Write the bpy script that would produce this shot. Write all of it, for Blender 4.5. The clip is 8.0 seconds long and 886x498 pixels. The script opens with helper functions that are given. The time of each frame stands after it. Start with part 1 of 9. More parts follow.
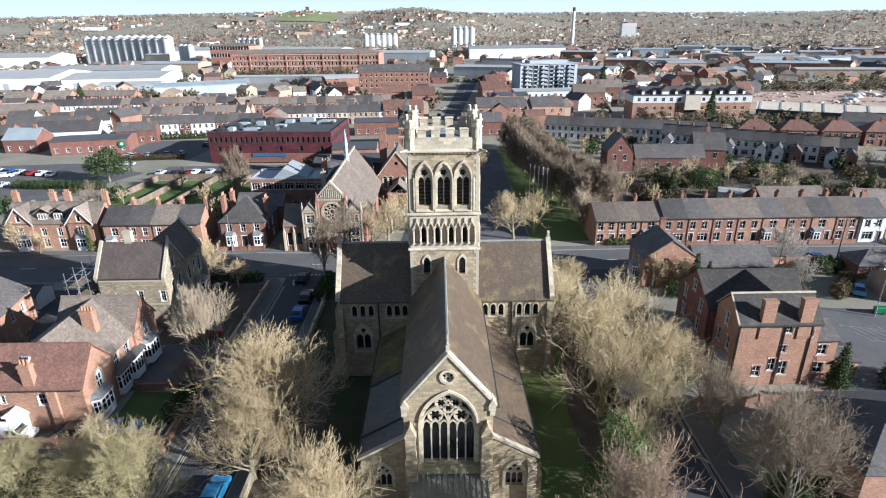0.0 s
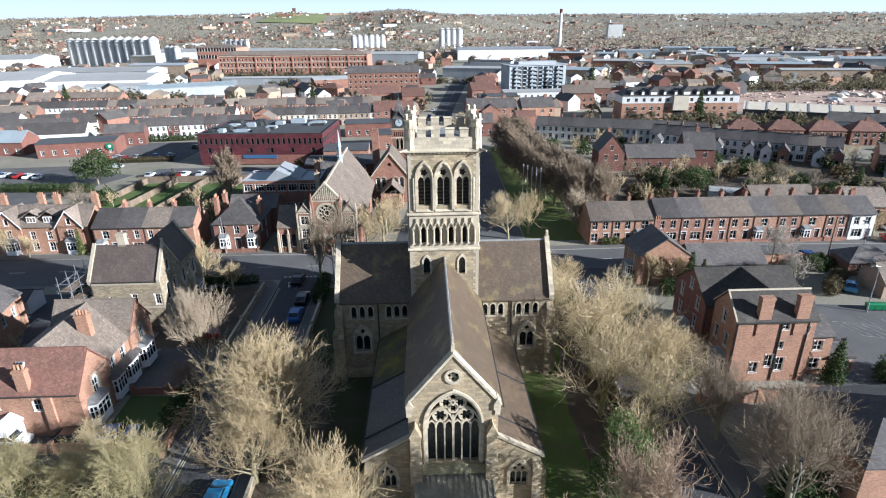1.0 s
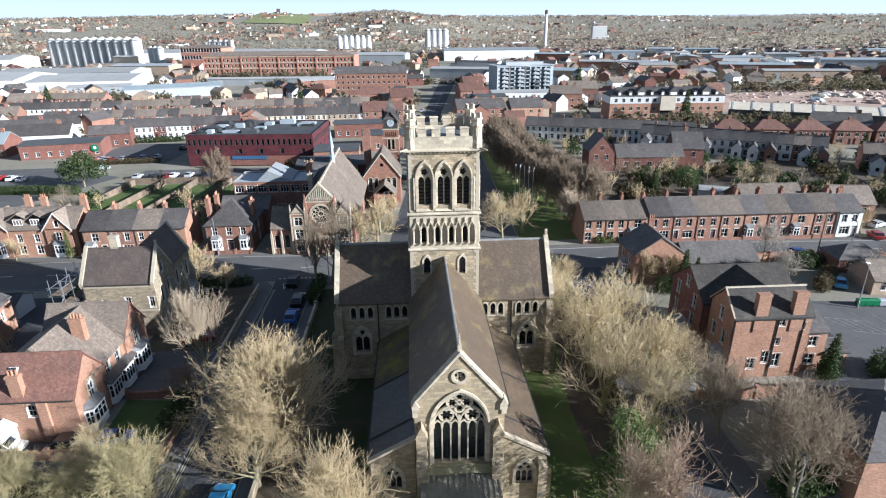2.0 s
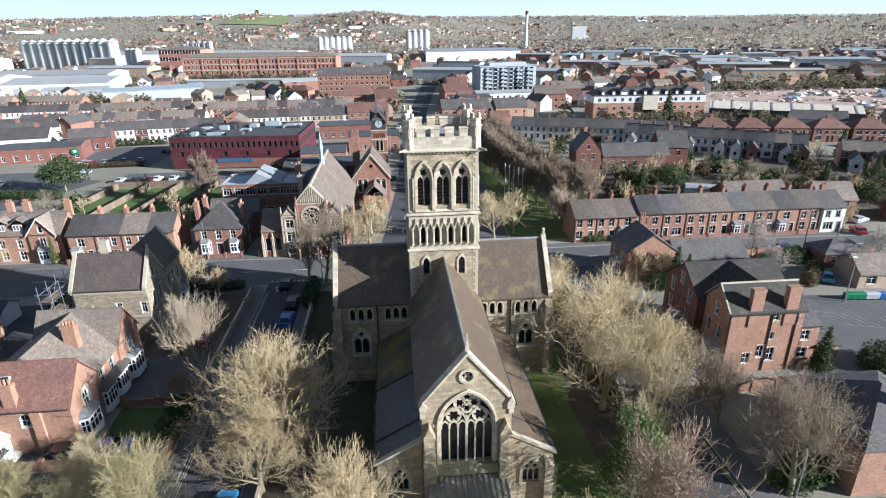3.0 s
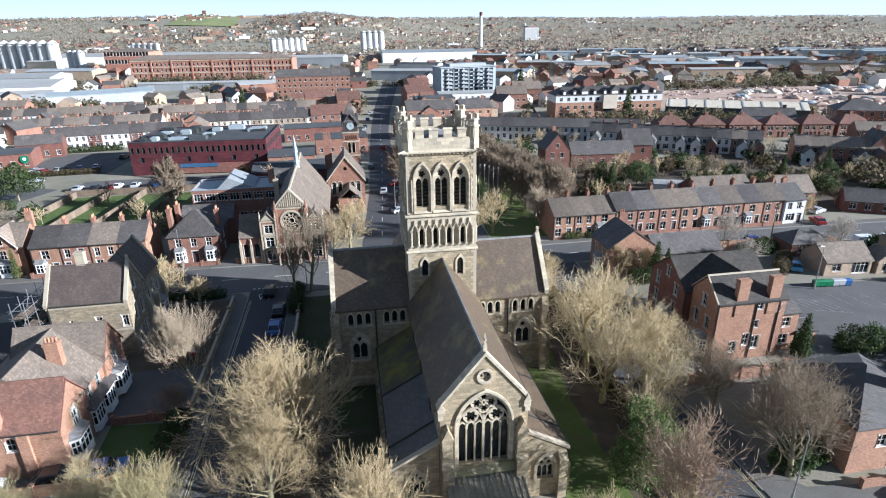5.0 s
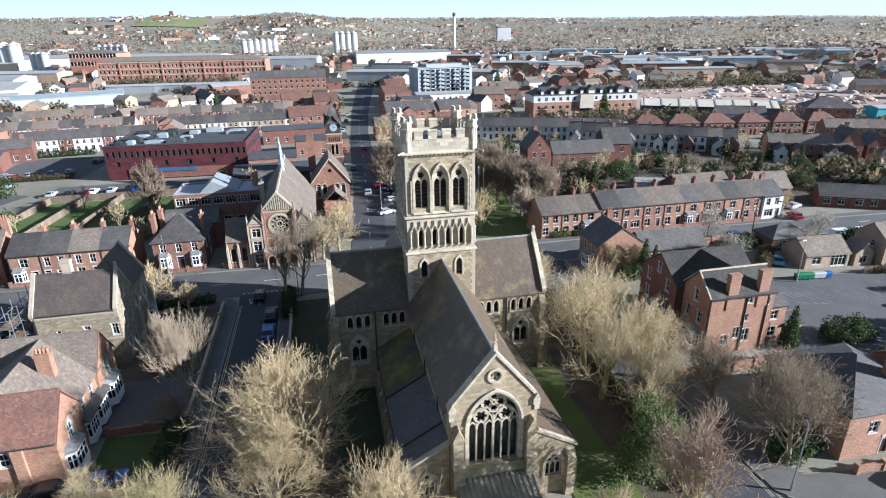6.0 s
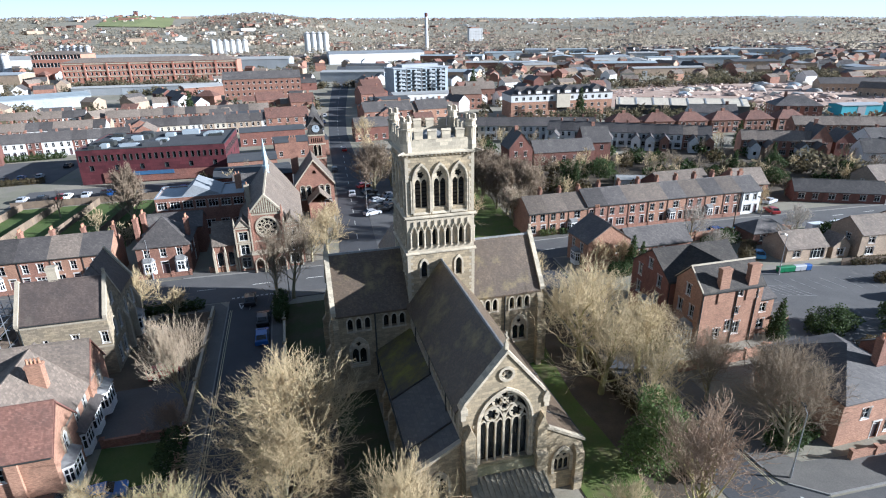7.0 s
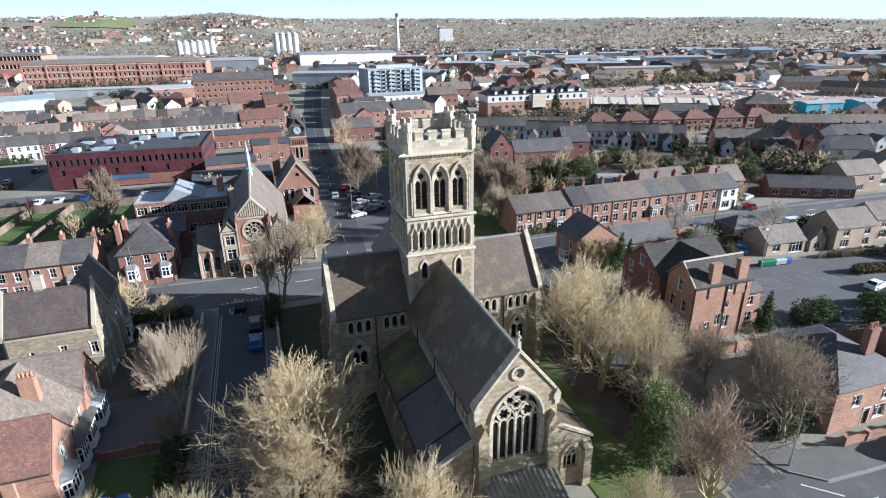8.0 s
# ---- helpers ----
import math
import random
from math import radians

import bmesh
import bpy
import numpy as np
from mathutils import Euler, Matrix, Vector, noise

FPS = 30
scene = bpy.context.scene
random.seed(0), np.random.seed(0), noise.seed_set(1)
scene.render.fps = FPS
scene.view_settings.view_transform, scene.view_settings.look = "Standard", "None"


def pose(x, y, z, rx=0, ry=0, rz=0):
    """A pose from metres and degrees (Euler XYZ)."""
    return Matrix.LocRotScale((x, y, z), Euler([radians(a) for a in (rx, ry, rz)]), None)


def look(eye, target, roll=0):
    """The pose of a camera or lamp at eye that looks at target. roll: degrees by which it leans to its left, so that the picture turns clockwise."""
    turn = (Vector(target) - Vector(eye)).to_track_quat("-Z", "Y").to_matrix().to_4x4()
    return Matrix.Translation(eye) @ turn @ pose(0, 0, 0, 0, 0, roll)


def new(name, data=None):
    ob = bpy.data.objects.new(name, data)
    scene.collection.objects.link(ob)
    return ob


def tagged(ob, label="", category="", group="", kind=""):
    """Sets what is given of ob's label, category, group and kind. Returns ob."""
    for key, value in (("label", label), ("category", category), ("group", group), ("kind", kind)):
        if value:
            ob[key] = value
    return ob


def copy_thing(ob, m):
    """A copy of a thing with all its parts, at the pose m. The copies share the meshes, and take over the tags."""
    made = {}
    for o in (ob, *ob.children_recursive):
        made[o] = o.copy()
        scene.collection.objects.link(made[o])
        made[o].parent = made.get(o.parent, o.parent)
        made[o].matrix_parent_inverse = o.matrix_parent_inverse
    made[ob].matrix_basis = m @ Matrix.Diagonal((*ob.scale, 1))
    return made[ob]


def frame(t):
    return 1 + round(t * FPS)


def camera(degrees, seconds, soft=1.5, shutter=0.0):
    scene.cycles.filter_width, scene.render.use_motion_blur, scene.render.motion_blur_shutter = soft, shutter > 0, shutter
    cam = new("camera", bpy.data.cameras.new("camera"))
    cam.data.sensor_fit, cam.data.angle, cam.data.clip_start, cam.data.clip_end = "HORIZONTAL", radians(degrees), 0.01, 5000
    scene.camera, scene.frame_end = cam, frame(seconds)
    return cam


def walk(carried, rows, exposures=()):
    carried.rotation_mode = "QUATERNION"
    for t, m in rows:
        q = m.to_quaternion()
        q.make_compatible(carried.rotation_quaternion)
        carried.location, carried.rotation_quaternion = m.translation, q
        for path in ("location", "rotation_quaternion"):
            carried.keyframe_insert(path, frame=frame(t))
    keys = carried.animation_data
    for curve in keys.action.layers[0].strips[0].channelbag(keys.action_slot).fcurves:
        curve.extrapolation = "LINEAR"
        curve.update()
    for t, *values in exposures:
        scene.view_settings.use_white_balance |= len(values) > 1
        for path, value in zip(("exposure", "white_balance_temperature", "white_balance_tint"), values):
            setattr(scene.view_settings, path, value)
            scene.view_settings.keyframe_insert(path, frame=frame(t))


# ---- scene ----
cam = camera(76.7, 8.0, soft=1.1)
PATH = [
    (0, (-0.074, -0.168, 41.259), (-0.064, 1.687, 40.513), -0.7),
    (0.5, (-0.664, -0.165, 41.19), (-0.636, 1.691, 40.446), -0.7),
    (1, (-1.338, -0.111, 41.095), (-1.288, 1.745, 40.353), -0.7),
    (1.5, (-2.077, -0.035, 41.007), (-2.005, 1.821, 40.266), -0.6),
    (3, (-4.755, 0.267, 40.874), (-4.597, 2.119, 40.136), -0.7),
    (3.5, (-5.78, 0.379, 40.89), (-5.589, 2.228, 40.152), -0.7),
    (4, (-6.867, 0.539, 40.881), (-6.64, 2.383, 40.142), -0.7),
    (4.5, (-8.015, 0.736, 40.873), (-7.751, 2.576, 40.135), -0.7),
    (6, (-11.871, 1.473, 40.965), (-11.482, 3.292, 40.229), -0.8),
    (6.5, (-13.229, 1.772, 40.969), (-12.797, 3.581, 40.232), -0.8),
    (7, (-14.655, 2.161, 40.947), (-14.178, 3.958, 40.211), -0.8),
    (7.5, (-16.078, 2.601, 40.977), (-15.555, 4.385, 40.242), -0.8),
    (8, (-17.586, 3.089, 41.013), (-17.017, 4.86, 40.277), -0.8),
]
walk(cam, [(t, look(eye, target, roll)) for t, eye, target, roll in PATH], exposures=[(0, 1.32, 5400, 9), (8, 1.41, 5250, 9)])

# ---- light: a low winter sun and a clear, hazy sky ----
SUN_TO = Vector((2.8, -1.185, 1.0)).normalized()
sun_data = bpy.data.lights.new("sun", "SUN")
sun_data.energy, sun_data.angle, sun_data.color = 5.0, radians(0.55), (1.0, 0.925, 0.83)
sun = new("sun", sun_data)
sun.matrix_world = look((0, 0, 120), Vector((0, 0, 120)) - SUN_TO)

world = bpy.data.worlds.new("sky")
scene.world = world
world.use_nodes = True
wn, wl = world.node_tree.nodes, world.node_tree.links
sky = wn.new("ShaderNodeTexSky")
sky.sky_type, sky.sun_disc = "NISHITA", False
sky.sun_elevation = math.asin(SUN_TO.z)
sky.sun_rotation = math.atan2(SUN_TO.x, SUN_TO.y)
sky.air_density, sky.dust_density, sky.ozone_density = 1.0, 0.35, 1.6
wtc = wn.new("ShaderNodeTexCoord")
wmap = wn.new("ShaderNodeMapping")
wmap.inputs["Scale"].default_value = (3.0, 3.0, 14.0)
wl.new(wtc.outputs["Generated"], wmap.inputs[0])
cloud = wn.new("ShaderNodeTexNoise")
cloud.inputs["Scale"].default_value, cloud.inputs["Detail"].default_value = 1.6, 5
wl.new(wmap.outputs[0], cloud.inputs["Vector"])
cr = wn.new("ShaderNodeMapRange")
cr.inputs[1].default_value, cr.inputs[2].default_value, cr.inputs[3].default_value, cr.inputs[4].default_value = 0.36, 0.64, 0.6, 0.95
wl.new(cloud.outputs[0], cr.inputs[0])
wmix = wn.new("ShaderNodeMix")
wmix.data_type = "RGBA"
wsep = wn.new("ShaderNodeSeparateXYZ")
wl.new(wtc.outputs["Generated"], wsep.inputs[0])
low = wn.new("ShaderNodeMapRange")
low.inputs[1].default_value, low.inputs[2].default_value, low.inputs[3].default_value, low.inputs[4].default_value = 0.02, 0.35, 1.0, 0.3
wl.new(wsep.outputs[2], low.inputs[0])
wfac = wn.new("ShaderNodeMath")
wfac.operation = "MULTIPLY"
wl.new(cr.outputs[0], wfac.inputs[0])
wl.new(low.outputs[0], wfac.inputs[1])
wl.new(wfac.outputs[0], wmix.inputs[0])
wl.new(sky.outputs["Color"], wmix.inputs[6])
wmix.inputs[7].default_value = (5.6, 6.3, 7.2, 1)
glow = wn.new("ShaderNodeMapRange")
glow.interpolation_type = "SMOOTHSTEP"
glow.inputs[1].default_value, glow.inputs[2].default_value, glow.inputs[3].default_value, glow.inputs[4].default_value = 0.0, 0.12, 0.9, 0.0
wl.new(wsep.outputs[2], glow.inputs[0])
wmix2 = wn.new("ShaderNodeMix")
wmix2.data_type = "RGBA"
wl.new(glow.outputs[0], wmix2.inputs[0])
wl.new(wmix.outputs[2], wmix2.inputs[6])
wmix2.inputs[7].default_value = (12.0, 13.3, 14.7, 1)
wl.new(wmix2.outputs[2], wn["Background"].inputs["Color"])
wn["Background"].inputs["Strength"].default_value = 0.034

# ---- materials ----
def nodes_of(name):
    m = bpy.data.materials.new(name)
    m.use_nodes = True
    return m, m.node_tree.nodes, m.node_tree.links, m.node_tree.nodes["Principled BSDF"]


def mixer(n, l, a, b, fac, mode="MIX"):
    k = n.new("ShaderNodeMix")
    k.data_type, k.blend_type = "RGBA", mode
    for sock, v in ((k.inputs[6], a), (k.inputs[7], b), (k.inputs[0], fac)):
        if isinstance(v, bpy.types.NodeSocket):
            l.new(v, sock)
        elif isinstance(v, tuple):
            sock.default_value = (*v, 1)
        else:
            sock.default_value = v
    return k.outputs[2]


def noise_of(n, l, vec, scale, detail=4, rough=0.6, lo=0.35, hi=0.65):
    k = n.new("ShaderNodeTexNoise")
    k.inputs["Scale"].default_value, k.inputs["Detail"].default_value, k.inputs["Roughness"].default_value = scale, detail, rough
    l.new(vec, k.inputs["Vector"])
    r = n.new("ShaderNodeMapRange")
    r.inputs[1].default_value, r.inputs[2].default_value = lo, hi
    l.new(k.outputs[0], r.inputs[0])
    return r.outputs[0]


def surface(name, c1, c2, big=0.35, fine=6.0, rough=0.85, bump=0.15, blocks=None, rand=0.12, stain=None, stain_at=0.62, streak=False, metal=0.0, island=0.0, spec=0.3):
    """Two colours mixed by large patches, fine grain over them, optional coursed blocks (length, height, joint colour), optional stains."""
    m, n, l, b = nodes_of(name)
    tc = n.new("ShaderNodeTexCoord")
    vec = tc.outputs["Object"]
    col = mixer(n, l, c1, c2, noise_of(n, l, vec, big, 5, 0.65))
    grain = noise_of(n, l, vec, fine, 5, 0.7, 0.25, 0.75)
    height = grain
    if blocks:
        bl, bh, jc = blocks
        sep = n.new("ShaderNodeSeparateXYZ")
        l.new(vec, sep.inputs[0])
        add = n.new("ShaderNodeMath")
        l.new(sep.outputs[0], add.inputs[0])
        l.new(sep.outputs[1], add.inputs[1])
        com = n.new("ShaderNodeCombineXYZ")
        l.new(add.outputs[0], com.inputs[0])
        l.new(sep.outputs[2], com.inputs[1])
        bt = n.new("ShaderNodeTexBrick")
        l.new(com.outputs[0], bt.inputs["Vector"])
        bt.inputs["Scale"].default_value = 1.0
        bt.inputs["Brick Width"].default_value, bt.inputs["Row Height"].default_value = bl, bh
        bt.inputs["Mortar Size"].default_value = bh * 0.06
        bt.inputs["Color1"].default_value = (0.62, 0.62, 0.62, 1)
        bt.inputs["Color2"].default_value = (1.2, 1.17, 1.12, 1)
        bt.inputs["Mortar"].default_value = (*jc, 1)
        col = mixer(n, l, col, bt.outputs["Color"], 0.75, "MULTIPLY")
        inv = n.new("ShaderNodeMath")
        inv.operation = "SUBTRACT"
        inv.inputs[0].default_value = 1.0
        l.new(bt.outputs["Fac"], inv.inputs[1])
        mul = n.new("ShaderNodeMath")
        mul.operation = "MULTIPLY_ADD"
        l.new(grain, mul.inputs[0])
        mul.inputs[1].default_value = 0.35
        l.new(inv.outputs[0], mul.inputs[2])
        height = mul.outputs[0]
    g = n.new("ShaderNodeMapRange")
    g.inputs[3].default_value, g.inputs[4].default_value = 0.78, 1.16
    l.new(grain, g.inputs[0])
    col = mixer(n, l, col, g.outputs[0], 1.0, "MULTIPLY")
    if streak:
        mp = n.new("ShaderNodeMapping")
        mp.inputs["Scale"].default_value = (1.6, 1.6, 0.12)
        l.new(vec, mp.inputs[0])
        s = noise_of(n, l, mp.outputs[0], 1.3, 4, 0.6, 0.45, 0.75)
        col = mixer(n, l, col, tuple(v * 0.55 for v in c1), s)
    if stain:
        col = mixer(n, l, col, stain, noise_of(n, l, vec, 0.22, 6, 0.7, stain_at, stain_at + 0.14))
    if rand or island:
        oi = n.new("ShaderNodeObjectInfo") if rand else n.new("ShaderNodeNewGeometry")
        rr = n.new("ShaderNodeMapRange")
        k = rand or island
        rr.inputs[3].default_value, rr.inputs[4].default_value = 1 - k, 1 + k
        l.new(oi.outputs["Random" if rand else "Random Per Island"], rr.inputs[0])
        col = mixer(n, l, col, rr.outputs[0], 1.0, "MULTIPLY")
    l.new(col, b.inputs["Base Color"])
    b.inputs["Roughness"].default_value, b.inputs["Metallic"].default_value = rough, metal
    b.inputs["Specular IOR Level"].default_value = spec
    if bump:
        bp = n.new("ShaderNodeBump")
        bp.inputs["Strength"].default_value, bp.inputs["Distance"].default_value = bump, 0.05
        l.new(height, bp.inputs["Height"])
        l.new(bp.outputs[0], b.inputs["Normal"])
    return m


def glass_of(name, tint=(0.05, 0.06, 0.07)):
    m, n, l, b = nodes_of(name)
    b.inputs["Base Color"].default_value = (*tint, 1)
    b.inputs["Roughness"].default_value = 0.06
    b.inputs["Transmission Weight"].default_value = 0.6
    b.inputs["IOR"].default_value = 1.45
    return m


STONE = surface("sandstone", (0.43, 0.345, 0.225), (0.30, 0.25, 0.17), 0.5, 5, 0.9, 0.5, (0.62, 0.27, (0.62, 0.62, 0.6)), 0.0, (0.14, 0.125, 0.10), 0.60)
DRESSED = surface("dressed_stone", (0.46, 0.395, 0.29), (0.36, 0.31, 0.235), 0.7, 7, 0.85, 0.2, None, 0.06, (0.25, 0.23, 0.19), 0.66)
PALE = surface("cleaned_stone", (0.54, 0.472, 0.355), (0.45, 0.39, 0.295), 0.6, 6, 0.85, 0.2, (0.9, 0.38, (0.8, 0.8, 0.8)), 0.0, (0.38, 0.34, 0.28), 0.70)
HALLSTONE = surface("hall_stone", (0.36, 0.295, 0.20), (0.25, 0.21, 0.155), 0.5, 5, 0.9, 0.45, (0.5, 0.24, (0.65, 0.65, 0.62)), 0.0)
CHURCHTILE = surface("church_roof_tile", (0.142, 0.102, 0.066), (0.078, 0.059, 0.045), 0.22, 5, 0.47, 0.35, (0.22, 0.12, (0.6, 0.6, 0.6)), 0.0, (0.22, 0.165, 0.075), 0.52, True, spec=0.42)
MOSS = surface("mossy_slab", (0.20, 0.175, 0.04), (0.12, 0.10, 0.05), 0.7, 8, 0.95, 0.4, None, 0.0, (0.085, 0.073, 0.058), 0.44)
SILLSTONE = surface("mossy_sill", (0.30, 0.265, 0.165), (0.20, 0.18, 0.10), 0.8, 8, 0.95, 0.4, None, 0.0, (0.16, 0.15, 0.05), 0.52)
AISLESLATE = surface("aisle_slate", (0.115, 0.10, 0.085), (0.075, 0.066, 0.058), 0.25, 5, 0.5, 0.3, (0.4, 0.25, (0.6, 0.6, 0.6)), 0.0, (0.13, 0.12, 0.07), 0.6, True, spec=0.6)
SLATE = surface("slate", (0.125, 0.112, 0.103), (0.083, 0.075, 0.072), 0.3, 5, 0.6, 0.3, (0.3, 0.2, (0.6, 0.6, 0.6)), 0.26, (0.17, 0.155, 0.135), 0.57, True, spec=0.4)
GREYTILE = surface("grey_brown_tile", (0.275, 0.222, 0.178), (0.19, 0.158, 0.13), 0.3, 5, 0.8, 0.35, (0.28, 0.17, (0.6, 0.6, 0.6)), 0.16, (0.19, 0.17, 0.13), 0.60, True)
REDTILE = surface("red_clay_tile", (0.235, 0.122, 0.092), (0.165, 0.095, 0.075), 0.35, 5, 0.85, 0.35, (0.25, 0.14, (0.6, 0.6, 0.6)), 0.14, (0.15, 0.10, 0.075), 0.58, True)
BRICK = surface("red_brick", (0.32, 0.172, 0.122), (0.245, 0.132, 0.098), 0.4, 9, 0.9, 0.3, (0.23, 0.075, (0.75, 0.72, 0.68)), 0.13, (0.19, 0.10, 0.07), 0.66)
ORANGE = surface("orange_brick", (0.42, 0.245, 0.165), (0.33, 0.19, 0.13), 0.4, 9, 0.9, 0.3, (0.23, 0.075, (0.8, 0.77, 0.72)), 0.08, (0.25, 0.13, 0.085), 0.68)
DARKBRICK = surface("dark_brick", (0.22, 0.10, 0.075), (0.16, 0.08, 0.065), 0.4, 9, 0.9, 0.3, (0.23, 0.075, (0.75, 0.72, 0.7)), 0.15, None)
BUFF = surface("buff_brick", (0.42, 0.325, 0.235), (0.35, 0.27, 0.20), 0.4, 9, 0.9, 0.25, (0.23, 0.075, (0.8, 0.78, 0.74)), 0.1)
WHITEWALL = surface("white_render", (0.69, 0.685, 0.66), (0.60, 0.59, 0.57), 0.5, 6, 0.85, 0.15, None, 0.08, (0.48, 0.46, 0.42), 0.68)
INSTTILE = surface("brown_slate", (0.19, 0.153, 0.12), (0.125, 0.102, 0.084), 0.3, 5, 0.7, 0.35, (0.28, 0.18, (0.6, 0.6, 0.6)), 0.22, (0.20, 0.175, 0.135), 0.58, True, spec=0.4)
PALEGREY = surface("pale_grey_cladding", (0.36, 0.40, 0.43), (0.29, 0.33, 0.36), 0.2, 5, 0.7, 0.1, None, 0.05)
CREAM = surface("cream_render", (0.62, 0.55, 0.43), (0.54, 0.47, 0.37), 0.5, 6, 0.85, 0.15, None, 0.1)
MAROON = surface("maroon_cladding", (0.105, 0.030, 0.036), (0.085, 0.026, 0.031), 0.2, 4, 0.55, 0.1, (1.8, 0.9, (0.7, 0.7, 0.7)), 0.0)
WHITE = surface("white_paint", (0.80, 0.79, 0.77), (0.72, 0.71, 0.69), 1.0, 8, 0.5, 0.05, None, 0.05)
WINDOWPAINT = surface("window_paint", (0.62, 0.60, 0.56), (0.53, 0.51, 0.47), 1.0, 8, 0.5, 0.05, None, 0.1)
DOORS = surface("door_paint", (0.05, 0.05, 0.06), (0.12, 0.05, 0.04), 0.05, 6, 0.45, 0.05, None, 0.6)
PORCHLEAD = surface("weathered_porch_lead", (0.31, 0.275, 0.205), (0.22, 0.195, 0.14), 0.6, 5, 0.75, 0.2, None, 0.0, (0.15, 0.15, 0.085), 0.56, True)
LEAD = surface("lead_sheet", (0.27, 0.27, 0.26), (0.20, 0.20, 0.20), 0.6, 4, 0.55, 0.15, None, 0.0, (0.33, 0.31, 0.27), 0.58, True)
# near-black stand-in for the dark of unlit openings; also the clock pointers' paint
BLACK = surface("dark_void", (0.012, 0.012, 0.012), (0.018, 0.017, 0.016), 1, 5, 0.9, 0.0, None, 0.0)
LOUVRE = surface("weathered_louvre", (0.06, 0.055, 0.05), (0.045, 0.04, 0.036), 1, 6, 0.9, 0.1, None, 0.0)
POT = surface("clay_pot", (0.42, 0.22, 0.13), (0.35, 0.19, 0.12), 1, 8, 0.9, 0.1, None, 0.25)
ASPHALT = surface("asphalt", (0.078, 0.079, 0.084), (0.062, 0.063, 0.067), 0.12, 9, 0.9, 0.15, None, 0.0, (0.085, 0.083, 0.08), 0.60)
LITTER = surface("leaf_littered_soil", (0.115, 0.088, 0.06), (0.08, 0.066, 0.048), 0.3, 7, 0.95, 0.4, None, 0.0, (0.07, 0.075, 0.035), 0.6)
WORN = surface("worn_asphalt", (0.125, 0.121, 0.118), (0.095, 0.093, 0.092), 0.15, 8, 0.92, 0.15, None, 0.05, (0.16, 0.15, 0.135), 0.60)
PAVING = surface("paving", (0.155, 0.145, 0.13), (0.125, 0.118, 0.107), 0.3, 6, 0.9, 0.2, None, 0.0, (0.11, 0.105, 0.095), 0.62)
KERB = surface("kerb_stone", (0.27, 0.26, 0.24), (0.22, 0.21, 0.195), 0.8, 6, 0.9, 0.1, None, 0.0)
LINE = surface("road_paint", (0.66, 0.65, 0.60), (0.45, 0.44, 0.41), 1.3, 9, 0.8, 0.0, None, 0.0)
FAINTLINE = surface("worn_bay_paint", (0.34, 0.335, 0.32), (0.16, 0.16, 0.155), 1.3, 9, 0.8, 0.0, None, 0.0)
YELLOWLINE = surface("yellow_road_paint", (0.50, 0.44, 0.27), (0.36, 0.33, 0.22), 1.3, 9, 0.8, 0.0, None, 0.0)
PASTURE = surface("hill_pasture", (0.24, 0.255, 0.11), (0.19, 0.21, 0.09), 0.01, 0.4, 0.95, 0.2, None, 0.0)
TWIGOLIVE = surface("olive_twigs", (0.43, 0.36, 0.195), (0.33, 0.28, 0.14), 0.25, 5, 0.95, 0.0, None, 0.14)
# GRASS darkened: the shade over the west churchyard is painted into this colour
SHADELAWN = surface("mossy_lawn_shade_painted", (0.042, 0.058, 0.018), (0.06, 0.055, 0.03), 0.3, 8, 0.95, 0.5, None, 0.0, (0.075, 0.06, 0.038), 0.52)
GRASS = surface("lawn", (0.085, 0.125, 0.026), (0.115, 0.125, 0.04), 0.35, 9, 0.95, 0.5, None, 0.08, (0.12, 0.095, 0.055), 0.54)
SCRUB = surface("rough_ground", (0.29, 0.26, 0.205), (0.20, 0.19, 0.135), 0.06, 3, 0.95, 0.4, None, 0.0, (0.24, 0.215, 0.185), 0.52)
SOIL = surface("bare_pink_soil", (0.50, 0.37, 0.29), (0.30, 0.20, 0.15), 0.05, 1.2, 0.95, 0.4, None, 0.0, (0.58, 0.50, 0.42), 0.55)
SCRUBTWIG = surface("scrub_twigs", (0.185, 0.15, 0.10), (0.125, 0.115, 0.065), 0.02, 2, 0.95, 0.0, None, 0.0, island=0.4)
GARDENGRASS = surface("garden_lawn", (0.07, 0.115, 0.026), (0.095, 0.125, 0.04), 0.35, 9, 0.95, 0.5, None, 0.1, (0.12, 0.105, 0.05), 0.64)
DARKTILE = surface("dark_pantile", (0.078, 0.068, 0.058), (0.05, 0.046, 0.042), 0.4, 6, 0.8, 0.45, (0.28, 0.2, (0.6, 0.6, 0.6)), 0.1, (0.115, 0.10, 0.075), 0.58, True)
HALLTILE = surface("hall_roof_tile", (0.135, 0.102, 0.085), (0.092, 0.074, 0.066), 0.3, 5, 0.6, 0.35, (0.22, 0.12, (0.6, 0.6, 0.6)), 0.0, (0.13, 0.11, 0.085), 0.6, True, spec=0.4)
RUBBLE = surface("demolition_rubble", (0.55, 0.47, 0.42), (0.40, 0.26, 0.20), 0.2, 3, 0.95, 0.2, None, 0.0, island=0.5)
LICHENBARK = surface("lichen_bark", (0.36, 0.32, 0.125), (0.24, 0.21, 0.10), 0.8, 7, 0.95, 0.4, None, 0.1)
BARK = surface("bark", (0.33, 0.285, 0.17), (0.21, 0.185, 0.115), 0.8, 7, 0.95, 0.4, None, 0.15)
TWIGTAN = surface("tan_twigs", (0.43, 0.345, 0.245), (0.33, 0.26, 0.18), 0.25, 5, 0.95, 0.0, None, 0.1)
TWIGBROWN = surface("brown_twigs", (0.25, 0.19, 0.13), (0.185, 0.14, 0.098), 0.25, 5, 0.95, 0.0, None, 0.16)
